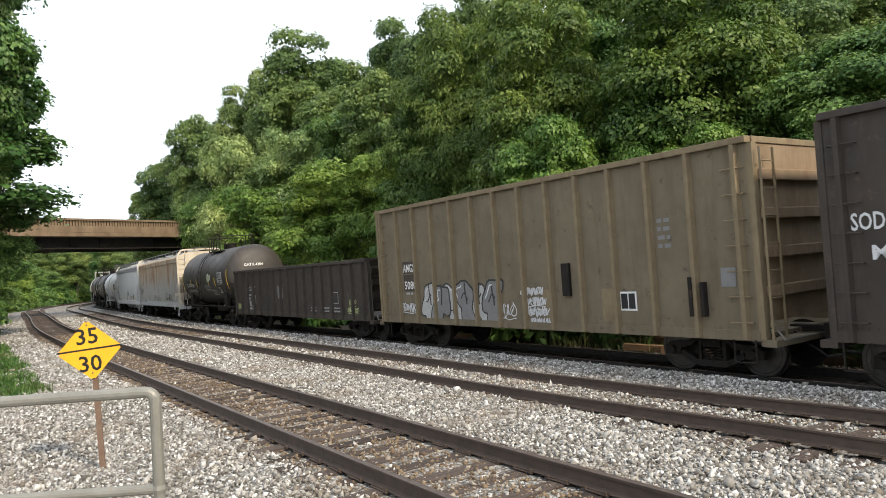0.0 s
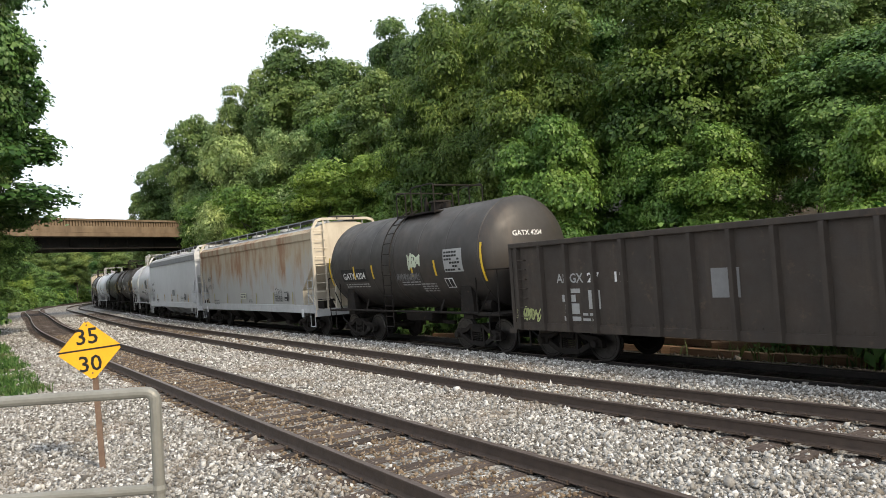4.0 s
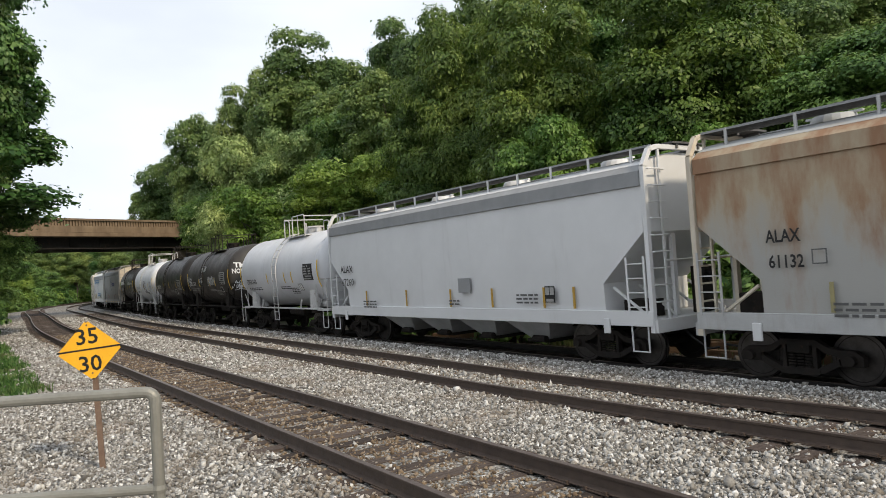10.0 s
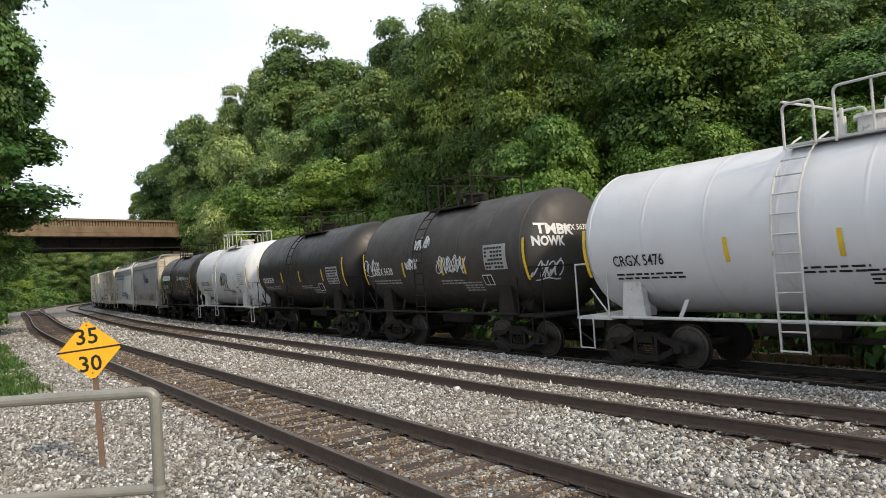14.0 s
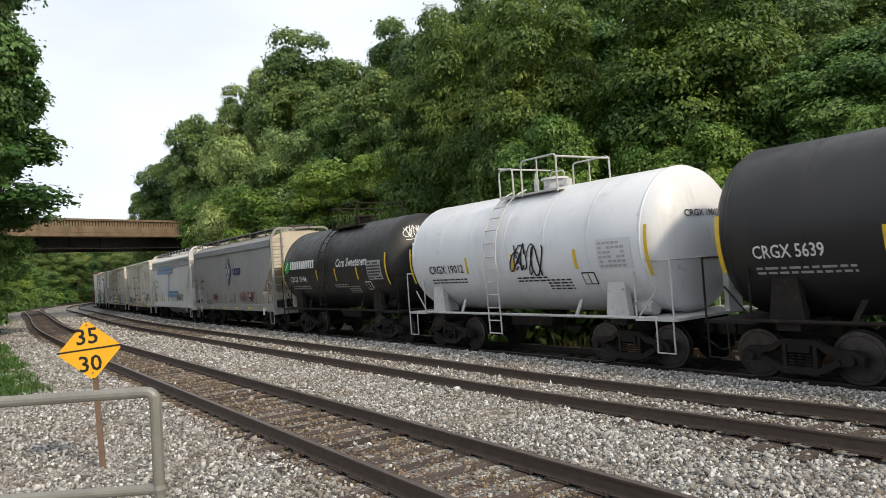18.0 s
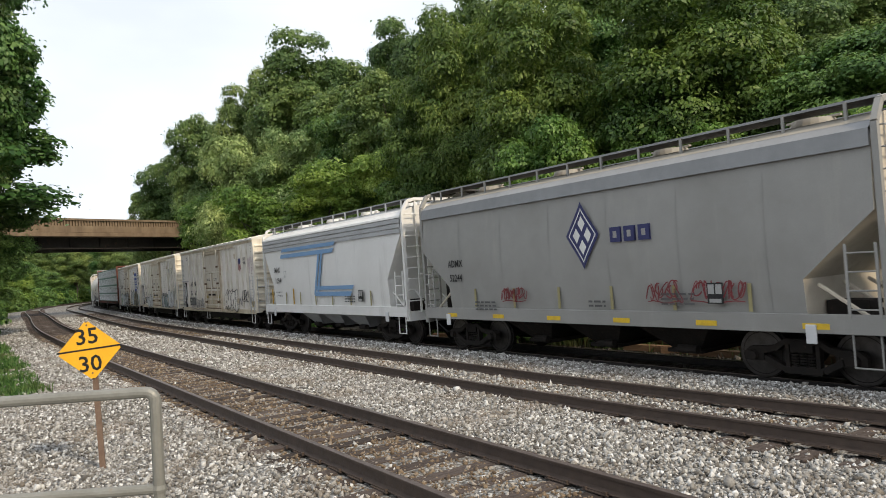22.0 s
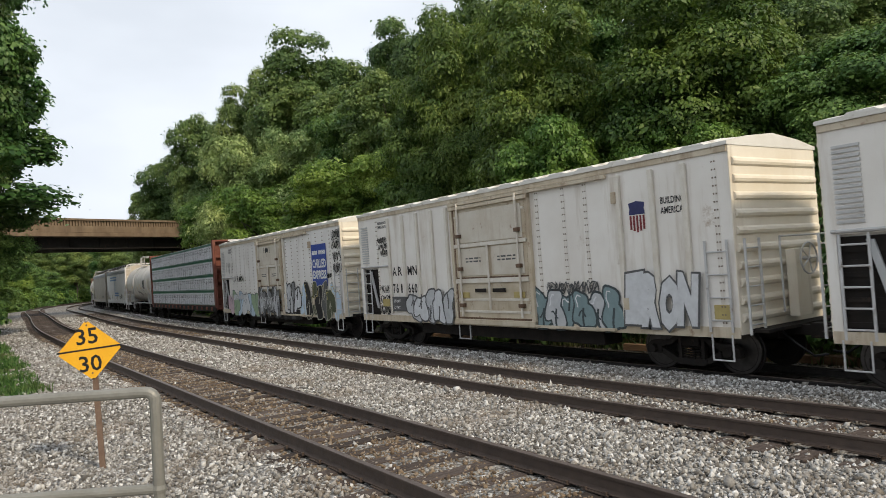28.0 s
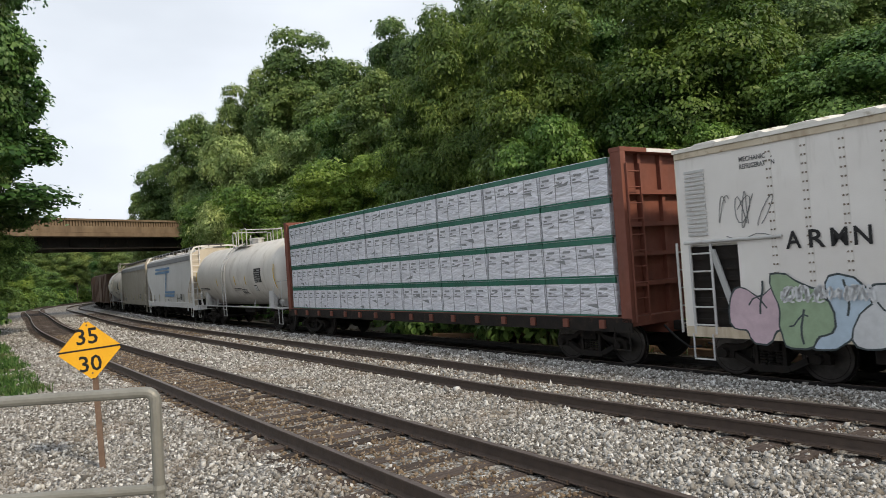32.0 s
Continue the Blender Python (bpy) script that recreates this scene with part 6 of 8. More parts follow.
tank_letters(c, 1.6, 2.72, "Corn Sweeteners", 0.74, 2.7, 0.42, M_WHITE, 0.008, 0.2, 0.95, fit=2.38)
scribble(c, -0.9, 0.75, 1.1, 0.42, M_WHITESPRAY, 61, y=0.0, stroke=0.04, wrap=lambda bm: on_head(bm, L, 1.6, 2.72))
c, L = tank_car(17, "grubby white tank car with rusty streaks", M_TANKCREAM, M_FRAMEWHITE, 1.6, 2.72, "", "", False)
c, L = tank_car(20, "pale cream tank car", M_TANKCREAM, M_FRAMEWHITE, 1.6, 2.72, "", "", False)
# ---- covered hoppers ----
M_HOPRUST = mat("grey_paint_with_rust", (0.4, 0.41, 0.41), (0.33, 0.34, 0.34), scale=0.6, rough=0.7, bump=0.06, streak=((0.3, 0.21, 0.13), 0.25, 1.6))
M_HOPWHITE = mat("pale_grey_hopper_paint", (0.62, 0.625, 0.63), (0.56, 0.565, 0.57), scale=0.5, rough=0.6, bump=0.03, streak=((0.42, 0.41, 0.4), 0.12, 2.0), grain=0.05)
M_HOPGREY = mat("dusty_grey_hopper_paint", (0.3, 0.295, 0.28), (0.245, 0.24, 0.225), scale=0.5, rough=0.75, bump=0.05, streak=((0.4, 0.38, 0.34), 0.25, 1.4))
M_HOPCHALK = mat("chalk_white_hopper_paint", (0.74, 0.73, 0.71), (0.66, 0.65, 0.625), scale=0.5, rough=0.65, bump=0.04, streak=((0.36, 0.34, 0.31), 0.22, 2.0))
M_HOPTAN = mat("tan_grey_hopper_paint", (0.33, 0.3, 0.25), (0.27, 0.245, 0.2), scale=0.5, rough=0.75, bump=0.04)
M_BANDPALE = mat("pale_grey_band", (0.43, 0.435, 0.44), (0.36, 0.365, 0.37), scale=1.0, rough=0.7, bump=0.04)
M_BANDGREY = mat("grey_eave_band", (0.27, 0.275, 0.28), (0.22, 0.225, 0.23), scale=1.0, rough=0.7, bump=0.04)
M_SILLGREY = mat("grey_side_sill", (0.45, 0.455, 0.455), (0.36, 0.365, 0.36), scale=1.5, rough=0.7, bump=0.05, streak=((0.25, 0.21, 0.17), 0.25, 3.0))
# cream tone puts the warm sunlight on the ends into their paint
M_ENDSUNLIT = mat("cream_end_paint", (0.62, 0.56, 0.46), (0.52, 0.46, 0.37), scale=1.2, rough=0.65, bump=0.05, streak=((0.32, 0.25, 0.17), 0.3, 2.5))
M_BLUE = mat("faded_blue_paint", (0.16, 0.3, 0.5), (0.2, 0.33, 0.52), scale=2, rough=0.7, bump=0.02)
M_NAVY = flat("navy_paint", (0.03, 0.035, 0.12))
M_GRATE = mat("dark_running_board", (0.1, 0.1, 0.1), (0.07, 0.065, 0.06), scale=3, rough=0.7, metal=0.3)


def rust_streaks_material():
    """Grey paint that breaks into rust blooms running down from the eave."""
    m, n, l, b = shader("rust_bloomed_side")
    tc = n.new("ShaderNodeTexCoord")
    mp = n.new("ShaderNodeMapping")
    mp.inputs["Scale"].default_value = (1.0, 1.0, 0.3)
    l.new(tc.outputs["Object"], mp.inputs[0])
    t1, t2, t3 = (n.new("ShaderNodeTexNoise") for _ in range(3))
    t1.inputs["Scale"].default_value, t1.inputs["Detail"].default_value, t1.inputs["Roughness"].default_value = 1.4, 6.0, 0.62
    t2.inputs["Scale"].default_value, t2.inputs["Detail"].default_value = 0.7, 3.0
    t3.inputs["Scale"].default_value, t3.inputs["Detail"].default_value = 45.0, 3.0
    l.new(mp.outputs[0], t1.inputs["Vector"])
    l.new(tc.outputs["Object"], t2.inputs["Vector"])
    l.new(tc.outputs["Object"], t3.inputs["Vector"])
    sep = n.new("ShaderNodeSeparateXYZ")
    l.new(tc.outputs["Object"], sep.inputs[0])
    hz = n.new("ShaderNodeMapRange")
    hz.inputs[1].default_value, hz.inputs[2].default_value = 1.8, 4.0
    l.new(sep.outputs[2], hz.inputs[0])
    add = n.new("ShaderNodeMath")
    add.operation = "MULTIPLY_ADD"
    l.new(hz.outputs[0], add.inputs[0])
    add.inputs[1].default_value = 0.5
    l.new(t1.outputs[0], add.inputs[2])
    f = n.new("ShaderNodeMapRange")
    f.inputs[1].default_value, f.inputs[2].default_value, f.inputs[4].default_value = 0.56, 0.84, 0.92
    l.new(add.outputs[0], f.inputs[0])
    base, rust, mx = n.new("ShaderNodeMix"), n.new("ShaderNodeValToRGB"), n.new("ShaderNodeMix")
    base.data_type = mx.data_type = "RGBA"
    base.inputs[6].default_value, base.inputs[7].default_value = (0.36, 0.355, 0.335, 1), (0.3, 0.297, 0.28, 1)
    l.new(t2.outputs[0], base.inputs[0])
    e = rust.color_ramp.elements
    e[0].position, e[0].color, e[1].position, e[1].color = 0.44, (0.37, 0.3, 0.2, 1), 0.63, (0.24, 0.12, 0.055, 1)
    l.new(t1.outputs[0], rust.inputs[0])
    l.new(f.outputs[0], mx.inputs[0])
    l.new(base.outputs[2], mx.inputs[6])
    l.new(rust.outputs[0], mx.inputs[7])
    l.new(mx.outputs[2], b.inputs["Base Color"])
    b.inputs["Roughness"].default_value = 0.75
    bp = n.new("ShaderNodeBump")
    bp.inputs["Strength"].default_value, bp.inputs["Distance"].default_value = 0.1, 0.02
    l.new(t3.outputs[0], bp.inputs["Height"])
    l.new(bp.outputs[0], b.inputs["Normal"])
    return m


M_RUSTSIDE = rust_streaks_material()


def hopper(i, label, paint, band, sill, end_paint, roof_paint, bays=4, eave=4.15, bulge=0.06, band_z=None, seams=9, sz=2.9):
    c = Car(i, "covered_hopper", label, 1.7)
    e = c.e
    xe, slope, zl = (e - 0.14, 1.2, 1.85) if sz < 3 else (e - 0.14, 1.0, 2.15)       # body end at the top; run and foot of the slope sheet
    zs = sorted({1.08, 1.3, zl, 2.4, sz, 3.25, 3.75, eave})
    half = [(-(1.44 + bulge * math.sin((z - 1.08) / (eave - 1.08) * math.pi)), z) for z in zs]
    roof = [(-1.32, eave + 0.16), (-1.0, eave + 0.3), (-0.5, eave + 0.4), (0.0, eave + 0.43)]

    def end_x(z):
        return xe if z >= sz else xe - slope * min(1.0, (sz - z) / (sz - zl))

    xs = np.linspace(-1, 1, 25)

    def loft(prof, name, material, smooth=True):
        bm = bmesh.new()
        rows = [[bm.verts.new((float(x) * end_x(z), y, z)) for x in xs] for y, z in prof]
        for a in range(len(rows) - 1):
            for k in range(len(xs) - 1):
                bm.faces.new((rows[a][k], rows[a][k + 1], rows[a + 1][k + 1], rows[a + 1][k]))
        return c.add(name, bm, material, smooth=smooth)

    for sg in (1, -1):
        loft([(sg * y, z) for y, z in half], "side_sheet", paint)
    loft(roof + [(-y, z) for y, z in reversed(roof[:-1])], "roof", roof_paint)
    # eave band and seams
    bz = band_z or (eave - 0.26, eave)
    for sg in (1, -1):
        loft([(sg * -1.3, eave + 0.17), (sg * -(1.475 + bulge * 0.3), eave + 0.02), (sg * -(1.475 + bulge * 0.6), bz[0]), (sg * -(1.44 + bulge * 0.6), bz[0] - 0.01)], "eave_band", band, False)
    for k in range(1, seams):
        sm = bmesh.new()
        x = -xe + 2 * xe * k / seams
        for a in range(len(zs) - 2):
            if abs(x) < end_x(zs[a]) - 0.05:
                (y0, z0), (y1, z1) = half[a], half[a + 1]
                vs = [sm.verts.new(q) for q in ((x - 0.014, y0 - 0.008, z0), (x + 0.014, y0 - 0.008, z0), (x + 0.014, y1 - 0.008, z1), (x - 0.014, y1 - 0.008, z1))]
                sm.faces.new(vs)
        c.add("seam_strip", sm, paint)
    for sg in (-1, 1):
        # end: upright sheet, slope sheet
        eb = bmesh.new()
        top_pts = [(y, z) for y, z in half if z >= sz] + roof + [(-y, z) for y, z in reversed(roof[:-1])] + [(-y, z) for y, z in reversed([h for h in half if h[1] >= sz])]
        eb.faces.new([eb.verts.new((sg * xe, y, z)) for y, z in top_pts])
        lowp = [h for h in half if h[1] <= sz]
        L_ = [eb.verts.new((sg * end_x(z), y, z)) for y, z in lowp]
        R_ = [eb.verts.new((sg * end_x(z), -y, z)) for y, z in lowp]
        for k in range(len(lowp) - 1):
            eb.faces.new((L_[k], L_[k + 1], R_[k + 1], R_[k]))
        c.add("end_sheet", eb, end_paint)
        # end frame: flat corner posts bent over to the roof, a top bar, rungs beside the post
        xo = sg * (e - 0.06)
        for y in (-1, 1):
            pb = bmesh.new()
            line = [(1.46, 0.82), (1.46, eave + 0.1), (1.24, eave + 0.46), (1.0, eave + 0.52)]
            for (y0, z0), (y1, z1) in zip(line, line[1:]):
                dy, dz = y1 - y0, z1 - z0
                nl = math.hypot(dy, dz)
                oy, oz = dz / nl * 0.05, -dy / nl * 0.05
                quad = [(y0 - oy, z0 - oz), (y0 + oy, z0 + oz), (y1 + oy, z1 + oz), (y1 - oy, z1 - oz)]
                fa, fb = ([pb.verts.new((xo + dx, y * qy, qz)) for qy, qz in quad] for dx in (-0.05, 0.05))
                pb.faces.new(fa)
                pb.faces.new(fb[::-1])
                for q in range(4):
                    pb.faces.new((fa[q], fb[q], fb[(q + 1) % 4], fa[(q + 1) % 4]))
            c.add("corner_post", pb, end_paint if i == 4 else sill)
        c.add("top_bar", boxes((*sorted((xo - 0.05, xo + 0.05)), -1.02, 1.02, eave + 0.47, eave + 0.57), bev=0.01), end_paint if i == 4 else sill)
        c.add("crossover_board", boxes((*sorted((sg * (e - 0.5), sg * (e + 0.04))), -0.55, 0.55, eave + 0.6, eave + 0.64), (*sorted((sg * (e - 0.45), sg * (e + 0.02))), -0.4, -0.34, eave + 0.5, eave + 0.6), (*sorted((sg * (e - 0.45), sg * (e + 0.02))), 0.34, 0.4, eave + 0.5, eave + 0.6)), M_GRATE)
        lb = bmesh.new()
        box(lb, *sorted((xo - 0.012, xo + 0.03)), -0.99, -0.93, 1.06, eave + 0.5)
        for k in range(9):
            z = 1.45 + k * (eave - 1.2) / 8.6
            pipe(lb, [(xo + sg * 0.02, -1.42, z), (xo + sg * 0.1, -1.4, z), (xo + sg * 0.1, -0.92, z), (xo + sg * 0.02, -0.96, z)], 0.015, 5)
        c.add("end_ladder", lb, end_paint if i == 4 else sill)
        lx = e - 0.62 if sg > 0 else -e + 0.12
        c.add("side_ladder", ladder(lx, -1.53, 1.2, 2.4, 0.46, 4), sill)
        ub = bmesh.new()
        for y in (-1.3, -0.45, 0.45, 1.3):
            if abs(y) < 1:
                box(ub, *sorted((sg * (e - 0.2), sg * (e - 0.28))), y - 0.06, y + 0.06, 1.08, sz)
            bar(ub, (sg * (e - 0.26), y, 1.1), (sg * (e - 1.2), y, 1.75), 0.035, 6)
        bar(ub, (sg * (e - 0.04), -0.95, 2.28), (sg * (e - 0.04), 1.4, 2.28), 0.018, 6)
        c.add("end_bracing", ub, end_paint)
        c.add("end_platform", boxes((*sorted((sg * (e - 1.6), sg * (e + 0.05))), -1.48, 1.48, 0.98, 1.07), (*sorted((sg * (e - 0.0), sg * (e + 0.06))), -1.48, 1.48, 0.82, 1.08)), sill)
        c.add("stirrup_step", stirrup(lx, -1.48), sill)
        c.add("jacking_pad", boxes((sg * c.a - 0.09 + sg * 0.45, sg * c.a + 0.09 + sg * 0.45, -1.57, -1.53, 0.78, 1.1), bev=0.018), M_HOPWHITE if sill is not M_HOPTAN else sill)
    c.add("brake_wheel", brake_wheel(e + 0.02, 0.5, 2.0), M_STEELDARK)
    for nm, row in (("brake_rigging", (e - 0.35, e - 0.15, 0.25, 0.8, 1.08, 2.1)), ("brake_valve", (-e + 0.2, -e + 0.8, -0.5, 0.1, 1.08, 1.55)), ("air_reservoir", (e - 1.3, e - 0.6, -0.9, -0.4, 1.08, 1.45))):
        c.add(nm, boxes(row, bev=0.015), M_STEELDARK)
    # side sill
    c.add("side_sill", boxes((-e + 0.02, e - 0.02, -1.53, -1.43, 0.95, 1.27), (-e + 0.02, e - 0.02, 1.43, 1.53, 0.95, 1.27), bev=0.012), sill)
    c.add("center_sill", boxes((-e, e, -0.25, 0.25, 0.72, 1.05)), M_STEELDARK)
    # discharge bays
    room = c.a - 1.5
    for k in range(bays):
        x = -room + 2 * room * (k + 0.5) / bays
        hw = room / bays * 0.92
        hb = bmesh.new()
        t4 = [hb.verts.new((x + sx * hw, sy * 1.35, 1.05)) for sx, sy in ((-1, -1), (1, -1), (1, 1), (-1, 1))]
        b4 = [hb.verts.new((x + sx * 0.32, sy * 0.75, 0.42)) for sx, sy in ((-1, -1), (1, -1), (1, 1), (-1, 1))]
        for q in range(4):
            hb.faces.new((t4[q], t4[(q + 1) % 4], b4[(q + 1) % 4], b4[q]))
        hb.faces.new(b4[::-1])
        c.add("discharge_hopper", hb, M_STEELDARK if i not in (5, 12) else M_SILLGREY)
        gbm = bmesh.new()
        bar(gbm, (x - 0.05, -0.95, 0.46), (x + 0.4, -0.95, 0.46), 0.09, 10)
        box(gbm, x - 0.42, x + 0.42, -0.85, 0.85, 0.36, 0.44)
        c.add("outlet_gate", gbm, M_STEELDARK)
    # roof: running boards on posts, hatches
    zt = eave + 0.55
    for y in (-0.78, 0.78):
        rb = boxes((-e + 0.1, e - 0.1, y - 0.3, y + 0.3, zt - 0.012, zt + 0.012))
        c.add("running_board", rb, M_GRATE)
        c.add("board_edge", boxes((-e + 0.1, e - 0.1, y - 0.32, y - 0.3, zt - 0.02, zt + 0.025), (-e + 0.1, e - 0.1, y + 0.3, y + 0.32, zt - 0.02, zt + 0.025)), M_BANDGREY)
    post = None
    for k in range(12):
        x = -xe + 0.5 + (2 * xe - 1.0) * k / 11
        if post is None:
            post = c.add("board_post", boxes((-0.024, 0.024, -0.02, 0.02, eave + 0.18, zt)), sill, m=Matrix.Translation((x, -1.1, 0)))
        else:
            child("board_post", post.data, c.ob, Matrix.Translation((x, -1.1, 0)))
        child("board_post", post.data, c.ob, Matrix.Translation((x, 1.1, 0)))
    for k in range(4):
        x = -xe + 2 * xe * (k + 0.5) / 4
        hb = bmesh.new()
        bmesh.ops.create_cone(hb, cap_ends=True, segments=18, radius1=0.42, radius2=0.36, depth=0.14, matrix=Matrix.Translation((x, 0, eave + 0.48)))
        box(hb, x - 0.5, x + 0.5, -0.04, 0.04, eave + 0.54, eave + 0.58)
        c.add("roof_hatch", hb, roof_paint)
    # reflector strips low on the side
    for k in range(6):
        x = -xe + 2.4 + (2 * xe - 4.6) * k / 5
        if i == 5:
            x = (-4.7, -2.1, 0.3, 2.2, 4.2, 5.2)[k]
        c.add("reflector", boxes((x, x + 0.07, -1.515 - bulge * 0.3, -1.5 - bulge * 0.3, 1.3, 1.8)), M_OCHREYEL if i in (5,) else M_FADEDYEL)
    rng = random.Random(100 + i)
    for x, z, wd, n in ((-e + 2.6, 1.42, 0.9, 3), (0.3, 1.45, 0.5, 2), (e - 4.2, 1.6, 0.8, 3))[2 if i == 12 else 0:]:
        c.add("small_print", small_print(x, z, wd, n, rng, 0.055, -1.53 - bulge * 0.5), M_GREYINK)["kind"] = "stuff"
    c.add("hazard_panel", boxes((e - 3.14, e - 2.81, -1.535 - bulge * 0.5, -1.52 - bulge * 0.5, 1.44, 1.83)), M_BLACK)
    c.add("panel_print", bars([(e - 3.12, e - 2.99, 1.62, 1.8), (e - 2.96, e - 2.83, 1.62, 1.8), (e - 3.1, e - 2.85, 1.46, 1.53)], -1.536 - bulge * 0.5), M_DECAL)
    return c, e


M_PLACARD = flat("pale_placard", (0.5, 0.5, 0.4))
M_GREYINK = flat("faded_black_stencil", (0.1, 0.1, 0.1))
M_FADEDYEL = mat("dirty_yellow_reflector", (0.34, 0.3, 0.14), (0.26, 0.23, 0.12), scale=5, rough=0.7)
M_OCHREYEL = mat("worn_ochre_reflector", (0.5, 0.3, 0.03), (0.38, 0.23, 0.04), scale=6, rough=0.6)
M_REDTAG = flat("dark_red_spray_paint", (0.2, 0.03, 0.035))
c, e = hopper(4, "long grey covered hopper blotched with rust along its top", M_RUSTSIDE, M_RUSTSIDE, M_SILLGREY, M_ENDSUNLIT, M_HOPRUST, bays=4, bulge=0.03, seams=2)
end_text(c, "ALAX", e - 0.125, -0.12, 3.62, 0.2, M_BLACK, 0.42)
end_text(c, "61132", e - 0.125, -0.12, 3.4, 0.2, M_BLACK, 0.42)
c.text("ALAX", -6.5, 2.5, 0.31, M_BLACK, y=-1.535, bold=0.006, fit=0.62)
c.text("61132", -6.48, 2.06, 0.31, M_BLACK, y=-1.535, bold=0.006, fit=0.62)
c.add("route_box", bars([(-5.72, -5.47, 2.1, 2.12), (-5.72, -5.47, 2.33, 2.35), (-5.72, -5.7, 2.1, 2.35), (-5.49, -5.47, 2.1, 2.35)], -1.535), M_GREYINK)
scribble(c, 3.75, 1.5, 0.8, 0.48, M_BLACK, 71, y=-1.54, stroke=0.026)
c.add("route_placard", boxes((-0.95, -0.15, -1.545, -1.53, 1.52, 1.8)), M_PLACARD, label="pale yellowish placard")
c.add("placard_print", bars([(-0.9 + k * 0.1, -0.83 + k * 0.1, 1.56, 1.66) for k in range(7) if k != 3] + [(-0.9, -0.2, 1.71, 1.75)], -1.546), M_GREYINK)
c, e = hopper(5, "long clean pale grey covered hopper with a darker eave band", M_HOPWHITE, M_BANDGREY, M_HOPWHITE, M_HOPWHITE, M_HOPWHITE, bays=4, bulge=0.05, seams=2, band_z=(3.86, 4.15), sz=2.9)
c.text("ALAX", -6.44, 2.46, 0.36, M_BLACK, y=-1.56, bold=0.004, fit=0.95)
c.text("47260", -6.42, 2.0, 0.36, M_GREYINK, y=-1.56, bold=0.003, fit=0.95)
c.add("stencil_block", boxes((0.8, 1.35, -1.565, -1.54, 1.7, 2.1)), M_BANDGREY)
c, e = hopper(11, "dusty grey covered hopper with a dark diamond emblem", M_HOPGREY, M_BANDGREY, M_HOPGREY, M_ENDSUNLIT, M_HOPTAN, bays=3, bulge=0.1, seams=7)
y = -1.585


def pointed(cx, cz, hw, hh, n=9):
    """An upright pointed leaf outline, its sides slightly hollow."""
    up = [(hw * (1 - k / n) ** 1.15, hh * (k / n) ** 0.95) for k in range(n)]
    q = up + [(0, hh)] + [(-a, b) for a, b in reversed(up[1:])] + [(-hw, 0)] + [(-a, -b) for a, b in up[1:]] + [(0, -hh)] + [(a, -b) for a, b in reversed(up[1:])]
    return [(cx + a, cz + b) for a, b in q]


bm = bmesh.new()
bm.faces.new([bm.verts.new((a, y, b)) for a, b in pointed(0.25, 2.95, 0.5, 0.76)])
dia = c.add("diamond_emblem", bm, M_NAVY, label="navy pointed diamond with pale leaf shapes")
bm = bmesh.new()
for dx, dz in ((0, 0.24), (0, -0.24), (-0.17, 0), (0.17, 0)):
    bm.faces.new([bm.verts.new((a, y - 0.003, b)) for a, b in pointed(0.25 + dx, 2.95 + dz * 1.1, 0.11, 0.18, 5)])
c.add("leaf_marks", bm, M_HOPCHALK, dia)
ol = bmesh.new()
pts = pointed(0.25, 2.95, 0.4, 0.6)
ribbon(ol, pts + pts[:1], 0.025, y - 0.003)
c.add("pale_border", ol, M_HOPCHALK, dia)
for x in (1.06, 1.44, 1.82):
    nb = c.add("name_bar", boxes((x, x + 0.28, y - 0.003, y + 0.05, 2.74, 3.06)), M_NAVY, label="navy painted block with a pale middle")
    c.add("bar_middle", boxes((x + 0.09, x + 0.19, y - 0.006, y, 2.83, 2.97)), M_HOPGREY, nb)
end_text(c, "ADMX", e - 0.125, 0.35, 3.75, 0.24, M_BLACK, 0.62)
end_text(c, "52244", e - 0.125, 0.35, 3.42, 0.24, M_BLACK, 0.62)
c.text("ADMX", -e + 1.4, 2.42, 0.28, M_BLACK, y=-1.555, bold=0.004, wide=0.85)
c.text("52244", -e + 1.45, 2.02, 0.28, M_BLACK, y=-1.555, bold=0.004, wide=0.85)
for q in ((-2.7, 1.5, 0.9, 0.3, 81), (1.95, 1.5, 0.8, 0.4, 82), (3.0, 1.5, 1.1, 0.36, 83)):
    scribble(c, q[0], q[1], q[2], q[3], M_REDTAG, q[4], y=-1.58, stroke=0.035)
for k in range(6):
    x = -e + 1.2 + k * (2 * e - 2.6) / 5
    c.add("sill_reflector", boxes((x, x + 0.45, -1.538, -1.528, 1.02, 1.12)), M_YELLOW)


def hooked_stripes(c, y):
    """Two faded blue bars above and two below, joined by a slanting pair."""
    bm = bmesh.new()
    for x0, x1, z, h in ((-3.85, 1.3, 3.52, 0.14), (-4.0, 1.15, 3.26, 0.16), (-0.5, 2.6, 1.88, 0.14), (-0.6, 2.45, 1.64, 0.16)):
        bm.faces.new([bm.verts.new(q) for q in ((x0, y, z), (x1, y, z), (x1 + 0.14, y, z + h), (x0 + 0.14, y, z + h))])
    for x0 in (0.02, -0.25):
        bm.faces.new([bm.verts.new(q) for q in ((x0 - 0.4, y - 0.002, 1.7), (x0 - 0.24, y - 0.002, 1.7), (x0 + 0.32, y - 0.002, 3.4), (x0 + 0.16, y - 0.002, 3.4))])
    return c.add("blue_stripes", bm, M_BLUE, label="faded blue stripes bent like a hook")


